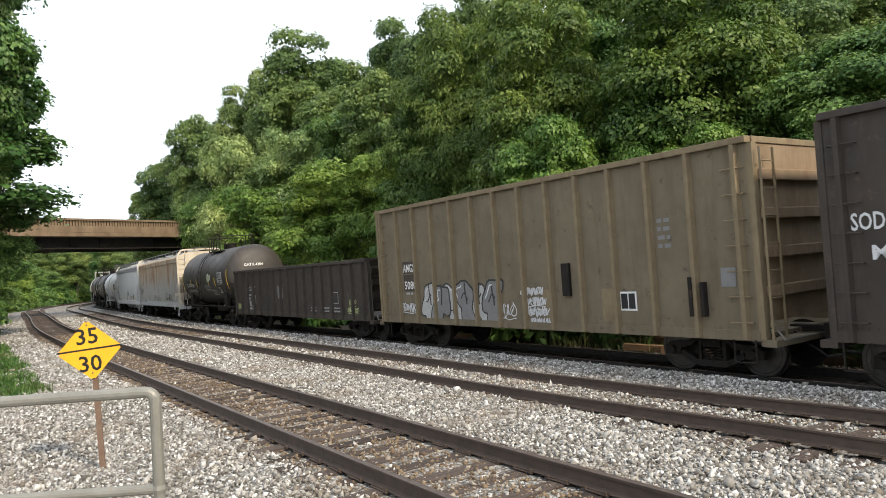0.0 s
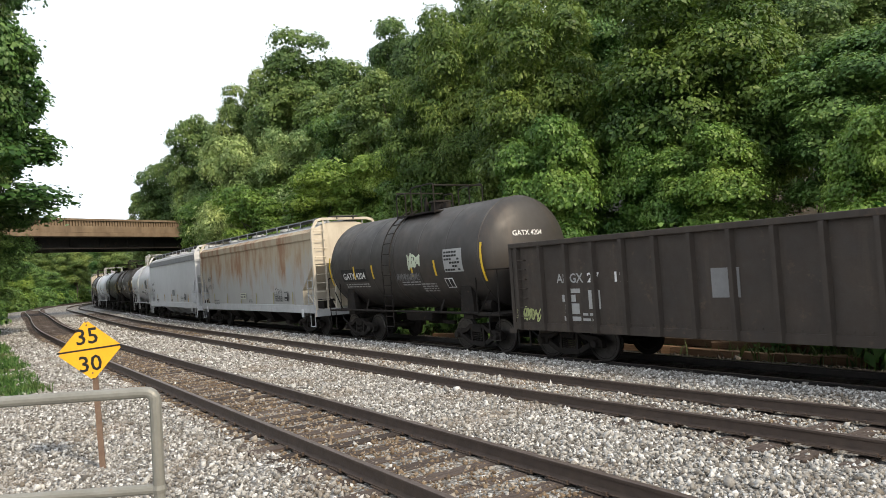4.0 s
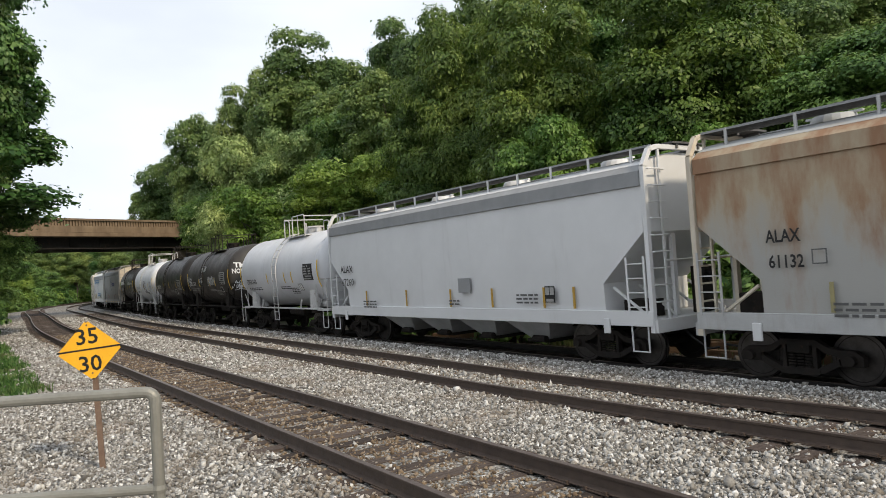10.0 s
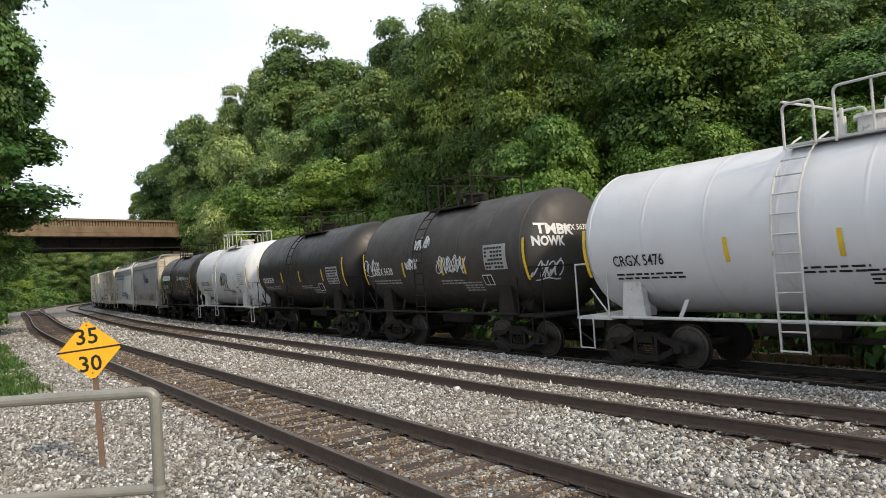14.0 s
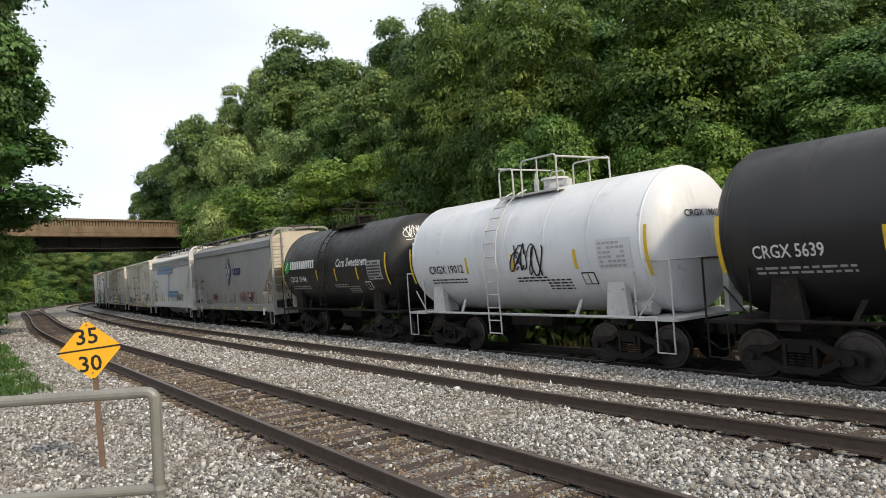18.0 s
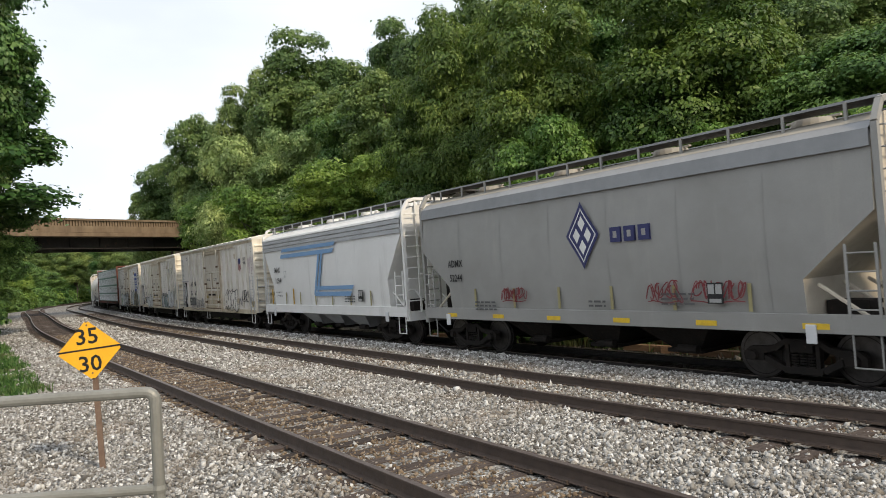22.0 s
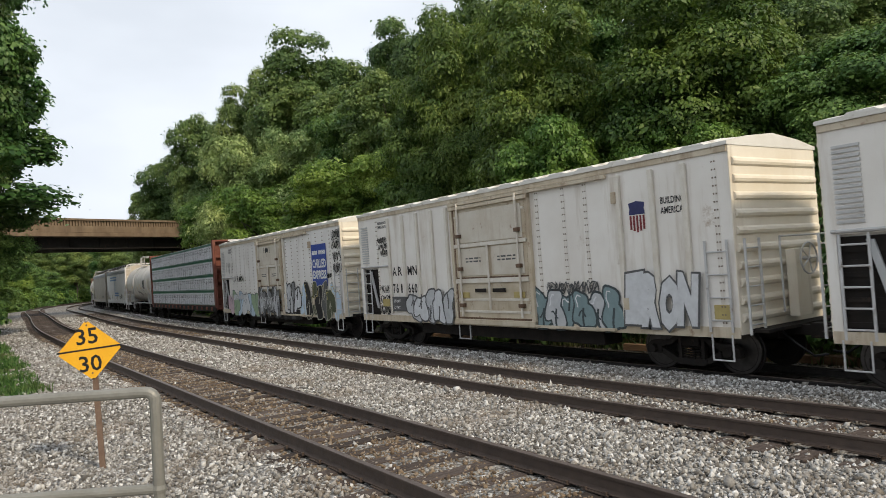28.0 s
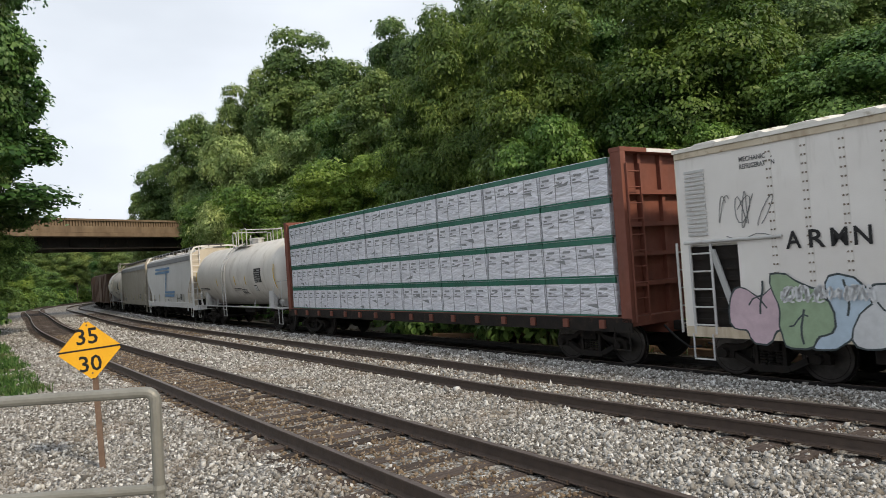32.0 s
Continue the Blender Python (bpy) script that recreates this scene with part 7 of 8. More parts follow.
c, e = hopper(12, "chalk white covered hopper with faded blue stripes", M_HOPCHALK, M_HOPCHALK, M_HOPCHALK, M_HOPCHALK, M_HOPCHALK, bays=3, bulge=0.08, seams=2, band_z=(4.1, 4.15), sz=3.65)
hooked_stripes(c, -1.565 - 0.0)
c.text("SMNX", -4.8, 2.66, 0.33, M_GREYINK, y=-1.555, bold=0.005, fit=0.7)
c.text("1094", -4.72, 2.2, 0.33, M_GREYINK, y=-1.555, bold=0.005, fit=0.62)
c.text("LD LMT 201700 LB", -4.7, 1.78, 0.09, M_GREYINK, y=-1.555, bold=0.002)
c.text("LT WT  84300 LB", -4.65, 1.63, 0.09, M_GREYINK, y=-1.555, bold=0.002)
c.add("route_box", bars([(-3.65, -3.43, 2.45, 2.47), (-3.65, -3.43, 2.7, 2.72), (-3.65, -3.63, 2.45, 2.72), (-3.45, -3.43, 2.45, 2.72)], -1.56), M_BANDGREY)
for x in (-5.15, -2.8):
    c.add("tall_reflector", boxes((x, x + 0.07, -1.56, -1.53, 1.3, 1.95)), M_OCHREYEL, label="worn ochre reflector strip")
for z in (3.62, 3.78, 3.94):
    c.add("grey_band", boxes((-e + 0.16, e - 0.16, -1.535, -1.45, z, z + 0.13), bev=0.01), M_BANDPALE, label="grey painted groove band under the eave")
c, e = hopper(18, "pale covered hopper with faded blue stripes", M_HOPCHALK, M_BANDGREY, M_HOPCHALK, M_ENDSUNLIT, M_HOPCHALK, bays=3, bulge=0.08, seams=2)
hooked_stripes(c, -1.565 - 0.0)
c, e = hopper(19, "tan grey covered hopper", M_HOPTAN, M_BANDGREY, M_HOPTAN, M_ENDSUNLIT, M_HOPTAN, bays=3, bulge=0.05, seams=8)
# ---- refrigerator cars ----
M_REEFER = mat("dirty_white_reefer_paint", (0.78, 0.75, 0.7), (0.68, 0.64, 0.58), scale=0.6, rough=0.6, bump=0.04, streak=((0.34, 0.25, 0.15), 0.42, 2.4), grain=0.06, spot=((0.3, 0.2, 0.11), 0.12, 1.5))
M_REEFER2 = mat("grey_white_reefer_paint", (0.74, 0.715, 0.68), (0.64, 0.61, 0.575), scale=0.6, rough=0.6, bump=0.04, streak=((0.3, 0.27, 0.22), 0.3, 2.4), grain=0.06)
# white end paint, tinted to carry the sun's warm cast; streaks are rust
M_REEFEND = mat("yellowed_white_end", (0.8, 0.75, 0.64), (0.7, 0.63, 0.51), scale=0.9, rough=0.6, bump=0.05, streak=((0.3, 0.2, 0.11), 0.3, 2.0))
M_REEFDOOR = mat("grimy_reefer_door", (0.6, 0.53, 0.41), (0.44, 0.36, 0.25), scale=1.4, rough=0.65, bump=0.05, streak=((0.19, 0.11, 0.055), 0.42, 3.0), spot=((0.2, 0.1, 0.05), 0.3, 3))
M_ROOFWHITE = mat("pale_galvanised_roof", (0.76, 0.74, 0.68), (0.62, 0.59, 0.53), scale=0.7, rough=0.5, metal=0.1, bump=0.05, spot=((0.3, 0.25, 0.18), 0.35, 1.5))
M_PANELRUST = mat("rust_stained_panel", (0.62, 0.58, 0.5), (0.52, 0.46, 0.37), scale=1.2, rough=0.6, bump=0.05, streak=((0.3, 0.17, 0.08), 0.35, 2.5), spot=((0.2, 0.1, 0.05), 0.22, 2.5))
# rust of the brackets, and the painted shadow lines of the door
M_RUSTSHADE = mat("dark_rusty_edge", (0.09, 0.055, 0.035), (0.16, 0.095, 0.055), scale=4, rough=0.85, bump=0.1)
M_RIVET = flat("rust_dark_rivet", (0.2, 0.16, 0.12))
M_ROYAL = flat("royal_blue_panel", (0.035, 0.07, 0.3))
M_SHIELDRED = flat("dull_red_paint", (0.2, 0.03, 0.03))
M_TEALSPRAY = flat("teal_grey_spray_paint", (0.2, 0.28, 0.29))
M_TEALDARK = flat("dark_teal_spray_paint", (0.05, 0.065, 0.07))
M_PINKSPRAY = flat("pink_spray_paint", (0.58, 0.44, 0.49))
M_SKYSPRAY = flat("pale_blue_spray_paint", (0.47, 0.58, 0.68))
M_MOSSSPRAY = flat("green_spray_paint", (0.3, 0.4, 0.26))
M_OCHRE = flat("ochre_spray_paint", (0.45, 0.36, 0.14))
M_PALESAND = flat("pale_sand_spray_paint", (0.48, 0.46, 0.38))
M_CHROMELIGHT = flat("pale_silver_spray_paint", (0.62, 0.63, 0.64))
M_DARKMOSS = flat("dark_olive_spray_paint", (0.07, 0.08, 0.045))
M_CHROME = flat("chrome_grey_spray_paint", (0.5, 0.51, 0.52))


def reefer(i, label, paint, thick, thin, mark, number, door=(-1.43, 1.63)):
    c = Car(i, "refrigerator_car", label, 1.4)
    e, w, low, top = c.e, 1.5, 0.86, 4.36
    kx = e / 7.2
    # unit room recess at the trailing end, low down
    rx0, rx1, rz = -e + 0.1, -6.0 * kx, 2.55
    body = bmesh.new()
    box(body, -e, e, -w + 0.12, w, low, top)
    box(body, rx1, e, -w, -w + 0.12, low, top)
    box(body, -e, rx1, -w, -w + 0.12, rz, top)
    box(body, -e, rx0 + 0.06, -w, -w + 0.12, low, rz)
    c.add("body", body, paint)
    rb = bmesh.new()
    box(rb, rx0 + 0.06, rx1, -w + 0.1, -w + 0.118, low + 0.1, rz - 0.04)
    for k in range(7):
        box(rb, rx0 + 0.08, rx1 - 0.02, -w + 0.07, -w + 0.11, low + 0.2 + k * 0.2, low + 0.28 + k * 0.2)
    c.add("unit_grille", rb, M_STEELDARK, label="dark recessed machinery grille")
    c.add("recess_ladder", ladder(rx0 + 0.1, -w - 0.01, low, rz, 0.45, 5, r=0.018), M_FRAMEWHITE)
    lv = bmesh.new()
    for k in range(16):
        box(lv, -e + 0.2, -e + 0.62, -w - 0.03, -w, 2.72 + k * 0.08, 2.765 + k * 0.08)
    c.add("louvre", lv, M_FRAMEWHITE, label="small white vent louvres")
    pb = bmesh.new()
    bar(pb, (-e + 0.1, -w - 0.03, 2.6), (-5.15 * kx, -w - 0.03, 2.6), 0.03, 8)
    c.add("side_pipe", pb, M_FRAMEWHITE)
    db = bmesh.new()
    prism(db, [(rx0 + 0.5, 2.45), (rx0 + 0.62, 2.45), (rx1 - 0.08, low + 0.35), (rx1 - 0.2, low + 0.35)], -w - 0.005, -w + 0.03)
    c.add("recess_brace", db, M_SILLGREY)
    # roof: low gable with cross ribs
    ro = bmesh.new()
    n = 22
    prof = [(-w - 0.05, top - 0.02), (-w - 0.05, top + 0.05), (-0.9, top + 0.17), (0, top + 0.26), (0.9, top + 0.17), (w + 0.05, top + 0.05), (w + 0.05, top - 0.02)]
    rows = [[ro.verts.new((-e - 0.03 + (2 * e + 0.06) * k / n, y, z)) for k in range(n + 1)] for y, z in prof]
    for a in range(len(prof) - 1):
        for k in range(n):
            ro.faces.new((rows[a][k], rows[a][k + 1], rows[a + 1][k + 1], rows[a + 1][k]))
    for k in (0, n):
        ro.faces.new([r[k] for r in rows])
    c.add("roof", ro, M_ROOFWHITE)
    rb = None
    for k in range(15):
        x = -e + 0.7 + (2 * e - 1.4) * k / 14
        if rb is None:
            q = bmesh.new()
            prism_pts = [(-0.28, 0.0), (-0.2, 0.045), (0.2, 0.045), (0.28, 0.0)]
            for (y0, z0), (y1, z1) in zip(prof[1:-2], prof[2:-1]):
                A = [q.verts.new((px, y0, z0 + pz - 0.004)) for px, pz in prism_pts]
                B = [q.verts.new((px, y1, z1 + pz - 0.004)) for px, pz in prism_pts]
                for j in range(3):
                    q.faces.new((A[j], A[j + 1], B[j + 1], B[j]))
                if y0 < -1.4:
                    q.faces.new(A)
            rb = c.add("roof_rib", q, M_ROOFWHITE, m=Matrix.Translation((x, 0, 0)))
        else:
            child("roof_rib", rb.data, c.ob, Matrix.Translation((x, 0, 0)))
    d0, d1 = door[0] * kx, door[1] * kx
    c.add("eave_trim", boxes((-e, e, -w - 0.03, -w, top - 0.14, top - 0.02), bev=0.008), M_REEFDOOR)
    for z0, z1 in ((top - 0.24, top - 0.16), (low - 0.03, low + 0.03)):
        c.add("door_track", boxes((d0 - 0.2, 4.3 * kx, -w - 0.11, -w - 0.03, z0, z1), bev=0.008), M_REEFDOOR, label="rusty sliding door track")
    # side posts and riveted seams
    q = boxes((-0.06, 0.06, -w - 0.08, -w, low + 0.22, top - 0.22), bev=0.028)
    me_post = raw_mesh("side_post", q, M_POSTWHITE)
    q = boxes((-0.045, 0.045, -w - 0.007, -w, low + 0.1, top - 0.16))
    rv = bmesh.new()
    for z in np.arange(low + 0.2, top - 0.2, 0.15):
        for sx in (-0.03, 0.03):
            box(rv, sx - 0.014, sx + 0.014, -w - 0.017, -w - 0.006, float(z), float(z) + 0.03)
    me_rivets = raw_mesh("rivets", rv, M_RIVET)
    for z0 in (-0.054, 0.045):
        box(q, z0, z0 + 0.009, -w - 0.003, -w + 0.001, low + 0.1, top - 0.16)
    me_seam = raw_mesh("riveted_seam", q, paint)
    for x in thick:
        child("side_post", me_post, c.ob, Matrix.Translation((x * kx, 0, 0)))
    for x in thin:
        sm = child("riveted_seam", me_seam, c.ob, Matrix.Translation((x * kx, 0, 0)))
        child("rivets", me_rivets, sm, label="rust-dark rivet heads")["kind"] = "stuff"
    c.add("side_sill", boxes((-e, e, -w - 0.02, -w, low - 0.06, low + 0.14), (-e, e, w, w + 0.02, low - 0.06, low + 0.14)), M_REEFDOOR)
    c.add("underframe", boxes((-e, e, -0.3, 0.3, 0.66, low), (-e * 0.55, e * 0.5, -1.2, -0.6, 0.45, low), (-e * 0.2, e * 0.1, 0.3, 1.2, 0.4, low), bev=0.02), M_STEELDARK)
    # plug door
    door = c.add("plug_door", boxes((d0, d1, -w - 0.06, -w - 0.002, low + 0.16, top - 0.3), bev=0.012), M_REEFDOOR)
    c.add("door_frame", boxes((d0 - 0.14, d0 - 0.02, -w - 0.1, -w, low, top - 0.12), (d1 + 0.02, d1 + 0.14, -w - 0.1, -w, low, top - 0.12), (d0 - 0.14, d1 + 0.14, -w - 0.14, -w, low - 0.02, low + 0.12), (d0 - 0.14, d1 + 0.14, -w - 0.14, -w - 0.02, top - 0.36, top - 0.27), bev=0.01), M_REEFDOOR, door)
    for row in ((d0 + 0.15, d1 - 0.15, -w - 0.09, -w - 0.06, low + 2.2, top - 0.45), (d0 + 0.15, (d0 + d1) / 2 - 0.1, -w - 0.085, -w - 0.06, low + 1.3, low + 2.05), ((d0 + d1) / 2 + 0.1, d1 - 0.15, -w - 0.085, -w - 0.06, low + 1.3, low + 2.05)):
        c.add("door_panel", boxes(row, bev=0.01), M_PANELRUST, door)
    for z0, z1 in ((1.1, 1.22), (2.08, 2.18)):
        c.add("door_rail", boxes((d0, d1, -w - 0.11, -w - 0.06, low + z0, low + z1), bev=0.008), M_POSTWHITE, door)
    for x, z0, z1 in ((d0 + 0.28, low + 0.2, top - 0.2), (d1 - 0.28, low + 0.2, top - 0.2), ((d0 + d1) / 2, low + 0.4, low + 2.1)):
        hb = bmesh.new()
        bar(hb, (x, -w - 0.14, z0), (x, -w - 0.14, z1), 0.028, 7)
        c.add("lock_bar", hb, M_POSTWHITE, door)
    for z0, z1 in ((0.3, 0.36), (0.62, 0.68), (2.9, 2.96)):
        c.add("door_rail", boxes((d0 + 0.05, d1 - 0.05, -w - 0.085, -w - 0.06, low + z0, low + z1), bev=0.006), M_POSTWHITE, door)
    for x in (d0 + 0.28, d1 - 0.28):
        for z in (0.45, 1.45, 2.35):
            c.add("bar_bracket", boxes((x - 0.08, x + 0.08, -w - 0.18, -w - 0.06, low + z, low + z + 0.1), bev=0.01), M_RUSTSHADE, door, "rusty lock bar bracket")
    for x in (d0 + 0.15, d1 - 0.6):
        c.add("reflector_patch", boxes((x, x + 0.42, -w - 0.092, -w - 0.086, low + 0.7, low + 0.85)), M_OCHRE, door, "ochre reflector patch")
    xm = (d0 + d1) / 2
    for x0, x1 in ((d0 + 0.5, xm - 0.35), (xm + 0.35, d1 - 0.45)):
        pr = small_print(x0, low + 1.75, x1 - x0, 2, random.Random(i), 0.05, -w - 0.086)
        c.add("small_print", pr, M_GREYINK, door)["kind"] = "stuff"
    # dark strips drawn as shadow lines round the door and below its rail
    gap = boxes((d0 - 0.02, d0 + 0.02, -w - 0.064, -w, low + 0.12, top - 0.27), (d1 - 0.02, d1 + 0.02, -w - 0.064, -w, low + 0.12, top - 0.27), (d0 + 0.02, d1 - 0.02, -w - 0.064, -w, low + 0.12, low + 0.17), (d0 + 0.02, d1 - 0.02, -w - 0.063, -w, low + 1.22, low + 1.26))
    c.add("door_gasket", gap, M_RUSTSHADE, door, "dark strips painted as shadow lines round the door")
    hd = boxes(((d0 + d1) / 2 - 0.6, (d0 + d1) / 2 - 0.15, -w - 0.16, -w - 0.12, low + 0.85, low + 0.95), ((d0 + d1) / 2 + 0.15, (d0 + d1) / 2 + 0.65, -w - 0.16, -w - 0.12, low + 0.85, low + 0.95), bev=0.01)
    c.add("door_handle", hd, M_STEELDARK, door)
    c.add("door_step", stirrup(d0 - 0.1, -w - 0.02, 0.5, low, 0.42), M_FRAMEWHITE)
    # ends: pressed ribs
    for sg in (-1, 1):
        eb = bmesh.new()
        for k in range(11):
            z = low + 0.2 + k * 0.32
            if z + 0.2 > top:
                break
            prof2 = [(0.0, z), (0.06, z + 0.05), (0.075, z + 0.1), (0.06, z + 0.15), (0.0, z + 0.2)]
            A = [eb.verts.new((sg * (e + dx), -w + 0.08, zz)) for dx, zz in prof2]
            B = [eb.verts.new((sg * (e + dx), w - 0.08, zz)) for dx, zz in prof2]
            for j in range(4):
                eb.faces.new((A[j], A[j + 1], B[j + 1], B[j]))
            eb.faces.new(A)
            eb.faces.new(B[::-1])
        c.add("end_ribs", eb, M_REEFEND)
        c.add("end_sheet", boxes((*sorted((sg * (e + 0.001), sg * (e + 0.018))), -w, w, low, top)), M_REEFEND)
        gb = bmesh.new()
        for y in (-w + 0.9, w - 0.2):
            bar(gb, (sg * (e + 0.35), y, low + 0.35), (sg * (e + 0.35), y, low + 1.75), 0.018, 6)
        bar(gb, (sg * (e + 0.35), -w + 0.9, low + 1.75), (sg * (e + 0.35), w - 0.2, low + 1.75), 0.018, 6)
        c.add("end_railing", gb, M_FRAMEWHITE)
        c.add("end_ladder", ladder(sg * (e + 0.16), -w + 0.08, low, low + 1.75, 0.46, 5, "y"), M_FRAMEWHITE)
        c.add("crossover_platform", boxes((*sorted((sg * e, sg * (e + 0.36))), -w + 0.3, w - 0.1, low + 0.02, low + 0.08)), M_STEELDARK)
    lx = e - 0.58
    c.add("corner_ladder", ladder(lx, -w - 0.05, low + 0.05, low + 1.75, 0.46, 4, r=0.016), M_FRAMEWHITE)
    for x in (lx, -e + 0.15):
        c.add("stirrup_step", stirrup(x, -w - 0.02, top=low, low=0.38), M_FRAMEWHITE)
    c.add("brake_wheel", brake_wheel(e + 0.42, 0.25, low + 1.3, 0.3), M_FRAMEWHITE)
    c.add("brake_rigging", boxes((e + 0.1, e + 0.3, 0.0, 0.5, low + 0.2, low + 1.5), bev=0.02), M_REEFEND)
    c.add("corner_reflector", boxes((e - 0.5, e - 0.14, -w - 0.012, -w - 0.003, low + 0.28, low + 0.55)), M_OCHRE)
    if mark:
        for k, ch in enumerate(mark):
            c.text(ch, (-5.05, -4.74, -4.15, -3.86)[k] * kx, 2.27, 0.4, M_BLACK, y=-w - 0.006, bold=0.01, fit=0.24)
        for k, ch in enumerate(number):
            c.text(ch, (-5.09, -4.9, -4.7, -4.17, -3.98, -3.79)[k] * kx, 1.72, 0.4, M_BLACK, y=-w - 0.006, bold=0.008, fit=0.08 if ch == "1" else 0.15)
        c.add("load_panel", boxes((-5.05 * kx, -3.75 * kx, -w - 0.086, -w - 0.0822, 1.14, 1.6)), M_GREYINK, label="dark stencilled load panel")
        c.text("LD LMT", -4.95 * kx, 1.42, 0.12, M_WHITE, y=-w - 0.088, bold=0.002)
        c.text("LT WT", -4.95 * kx, 1.22, 0.12, M_WHITE, y=-w - 0.088, bold=0.002)
    c.text("MECHANICAL", -5.85 * kx, 3.98, 0.12, M_GREYINK, y=-w - 0.006, bold=0.003, fit=0.62)
    c.text("REFRIGERATION", -5.85 * kx, 3.85, 0.12, M_GREYINK, y=-w - 0.006, bold=0.003, fit=0.66)
    for x in (4.59, 4.75):
        c.add("placard_holder", boxes((x * kx - 0.16, x * kx - 0.02, -w - 0.1, -w - 0.001, 3.55 if x < 4.7 else 1.3, 3.8 if x < 4.7 else 1.55), bev=0.01), M_REEFDOOR)
    return c, e, w


M_POSTWHITE = mat("rust_streaked_white_post", (0.7, 0.67, 0.6), (0.58, 0.52, 0.43), scale=2.0, rough=0.6, bump=0.05, streak=((0.36, 0.24, 0.13), 0.25, 5.0))


def shield(c, x, z, y):
    bm = bmesh.new()
    bm.faces.new([bm.verts.new((x + px, y, z + pz)) for px, pz in ((-0.21, 0.26), (0, 0.3), (0.21, 0.26), (0.19, 0.14), (0.21, 0.02), (-0.21, 0.02), (-0.19, 0.14))])
    s = c.add("shield_emblem", bm, M_NAVY, label="blue and red striped shield emblem")
    bm = bmesh.new()
    for k in range(5):
        x0 = x - 0.195 + k * 0.084
        low = -0.29 - 0.06 * (1 - abs(k - 2) / 2)
        bm.faces.new([bm.verts.new(q) for q in ((x0, y, z + low), (x0 + 0.055, y, z + low), (x0 + 0.055, y, z), (x0, y, z))])
    c.add("shield_stripes", bm, M_SHIELDRED, s)


OUT_L, OUT_R = (-5.15, -4.25, -3.43, -2.61, -1.83), (4.59, 5.47, 6.25)
c, e, w = reefer(13, "dirty white refrigerator car with rusty door and outlined graffiti", M_REEFER, OUT_L + (2.0, 2.9, 3.6) + OUT_R, (6.9,), "ARMN", "761662")
kx = e / 7.2


def house_marks(c, w, kx):
    shield(c, 5.0 * kx, 3.25, -w - 0.006)
    c.text("BUILDING", 5.6 * kx, 3.42, 0.19, M_BLACK, y=-w - 0.006, bold=0.004, fit=0.56 * kx)
    c.text("AMERICA", 5.6 * kx, 3.22, 0.19, M_BLACK, y=-w - 0.006, bold=0.004, fit=0.54 * kx)


house_marks(c, w, kx)
bubbles(c, 2.4, 4.35, 0.95, 1.95, 5, [M_REEFER], M_BLACK, 91, y=-w - 0.082, outline=0.045)
scribble(c, 5.3, 1.45, 0.85, 0.5, M_BLACK, 92, y=-w - 0.085, stroke=0.06)
scribble(c, 6.1, 2.75, 0.6, 0.8, M_PINKSPRAY, 93, y=-w - 0.01)
scribble(c, 6.1, 1.15, 0.45, 0.5, M_GREYSPRAY, 95, y=-w - 0.01)
scribble(c, 4.5, 1.2, 0.7, 0.4, M_GREYSPRAY, 96, y=-w - 0.085)
scribble(c, -4.4, 0.95, 2.6, 0.6, M_GREYSPRAY, 94, y=-w - 0.085, stroke=0.05)
c, e, w = reefer(14, "dirty white refrigerator car with grey and white graffiti", M_REEFER, OUT_L + OUT_R, (2.0, 2.9, 3.6, 6.9, -5.95), "ARMN", "761660")
house_marks(c, w, 1.0)
fat_letters(c, "IRON", 4.62, 6.35, 0.95, 2.0, [M_CHROMELIGHT], M_GREYINK, -w - 0.086, 0.1)
bubbles(c, 1.75, 4.4, 0.85, 1.72, 6, [M_TEALSPRAY, M_CHROME, M_TEALSPRAY], M_TEALDARK, 102, y=-w - 0.02, shine=M_WHITESPRAY)
scribble(c, 2.2, 1.65, 1.6, 0.28, M_GREYINK, 105, y=-w - 0.03, stroke=0.035)
bubbles(c, -4.0, -1.7, 0.85, 1.7, 5, [M_CHROME, M_CHROMELIGHT], M_GREYINK, 103, y=-w - 0.082)
scribble(c, -5.85, 1.75, 0.6, 0.22, M_BLACK, 104, y=-w - 0.01, stroke=0.02)
for k in range(3):
    scribble(c, -5.9 + 0.1 * k, 3.35 - 0.2 * k, 0.6, 0.2, M_BLACK, 106 + k, y=-w - 0.01, stroke=0.022)
for k in range(2):
    scribble(c, -5.9, 1.35 - 0.34 * k, 0.85, 0.32, M_BLACK, 140 + k, y=-w - 0.01, stroke=0.04)
c.add("ochre_patch", boxes((-5.75, -5.3, -w - 0.02, -w - 0.006, 1.28, 1.52)), M_OCHRE, label="ochre reflector patch")
seams15 = tuple(-5.3 + k * 0.62 for k in range(6)) + tuple(1.95 + k * 0.62 for k in range(9))
c, e, w = reefer(15, "grey white riveted refrigerator car covered low down in graffiti", M_REEFER2, (1.75,), seams15, "", "", door=(-1.4, 1.4))
for k, ch in enumerate("ARMN"):
    c.text(ch, -5.08 + k * 0.36, 2.38, 0.42, M_BLACK, y=-w - 0.02, bold=0.008, fit=0.27)
pan = c.add("blue_panel", boxes((4.6, 5.95, -w - 0.022, -w - 0.018, 2.02, 3.65)), M_ROYAL, label="royal blue painted panel with white words")
for k in range(12):
    if k != 5:
        c.add("name_bar", bars([(4.68 + k * 0.101, 4.76 + k * 0.101, 3.25, 3.4)], -w - 0.024), M_WHITE, pan)
c.text("CHILLED", 4.66, 2.75, 0.44, M_WHITE, y=-w - 0.026, bold=0.016, fit=1.24, parent=pan)
c.text("EXPRESS", 4.66, 2.32, 0.44, M_WHITE, y=-w - 0.026, bold=0.016, fit=1.24, parent=pan)
em = bmesh.new()
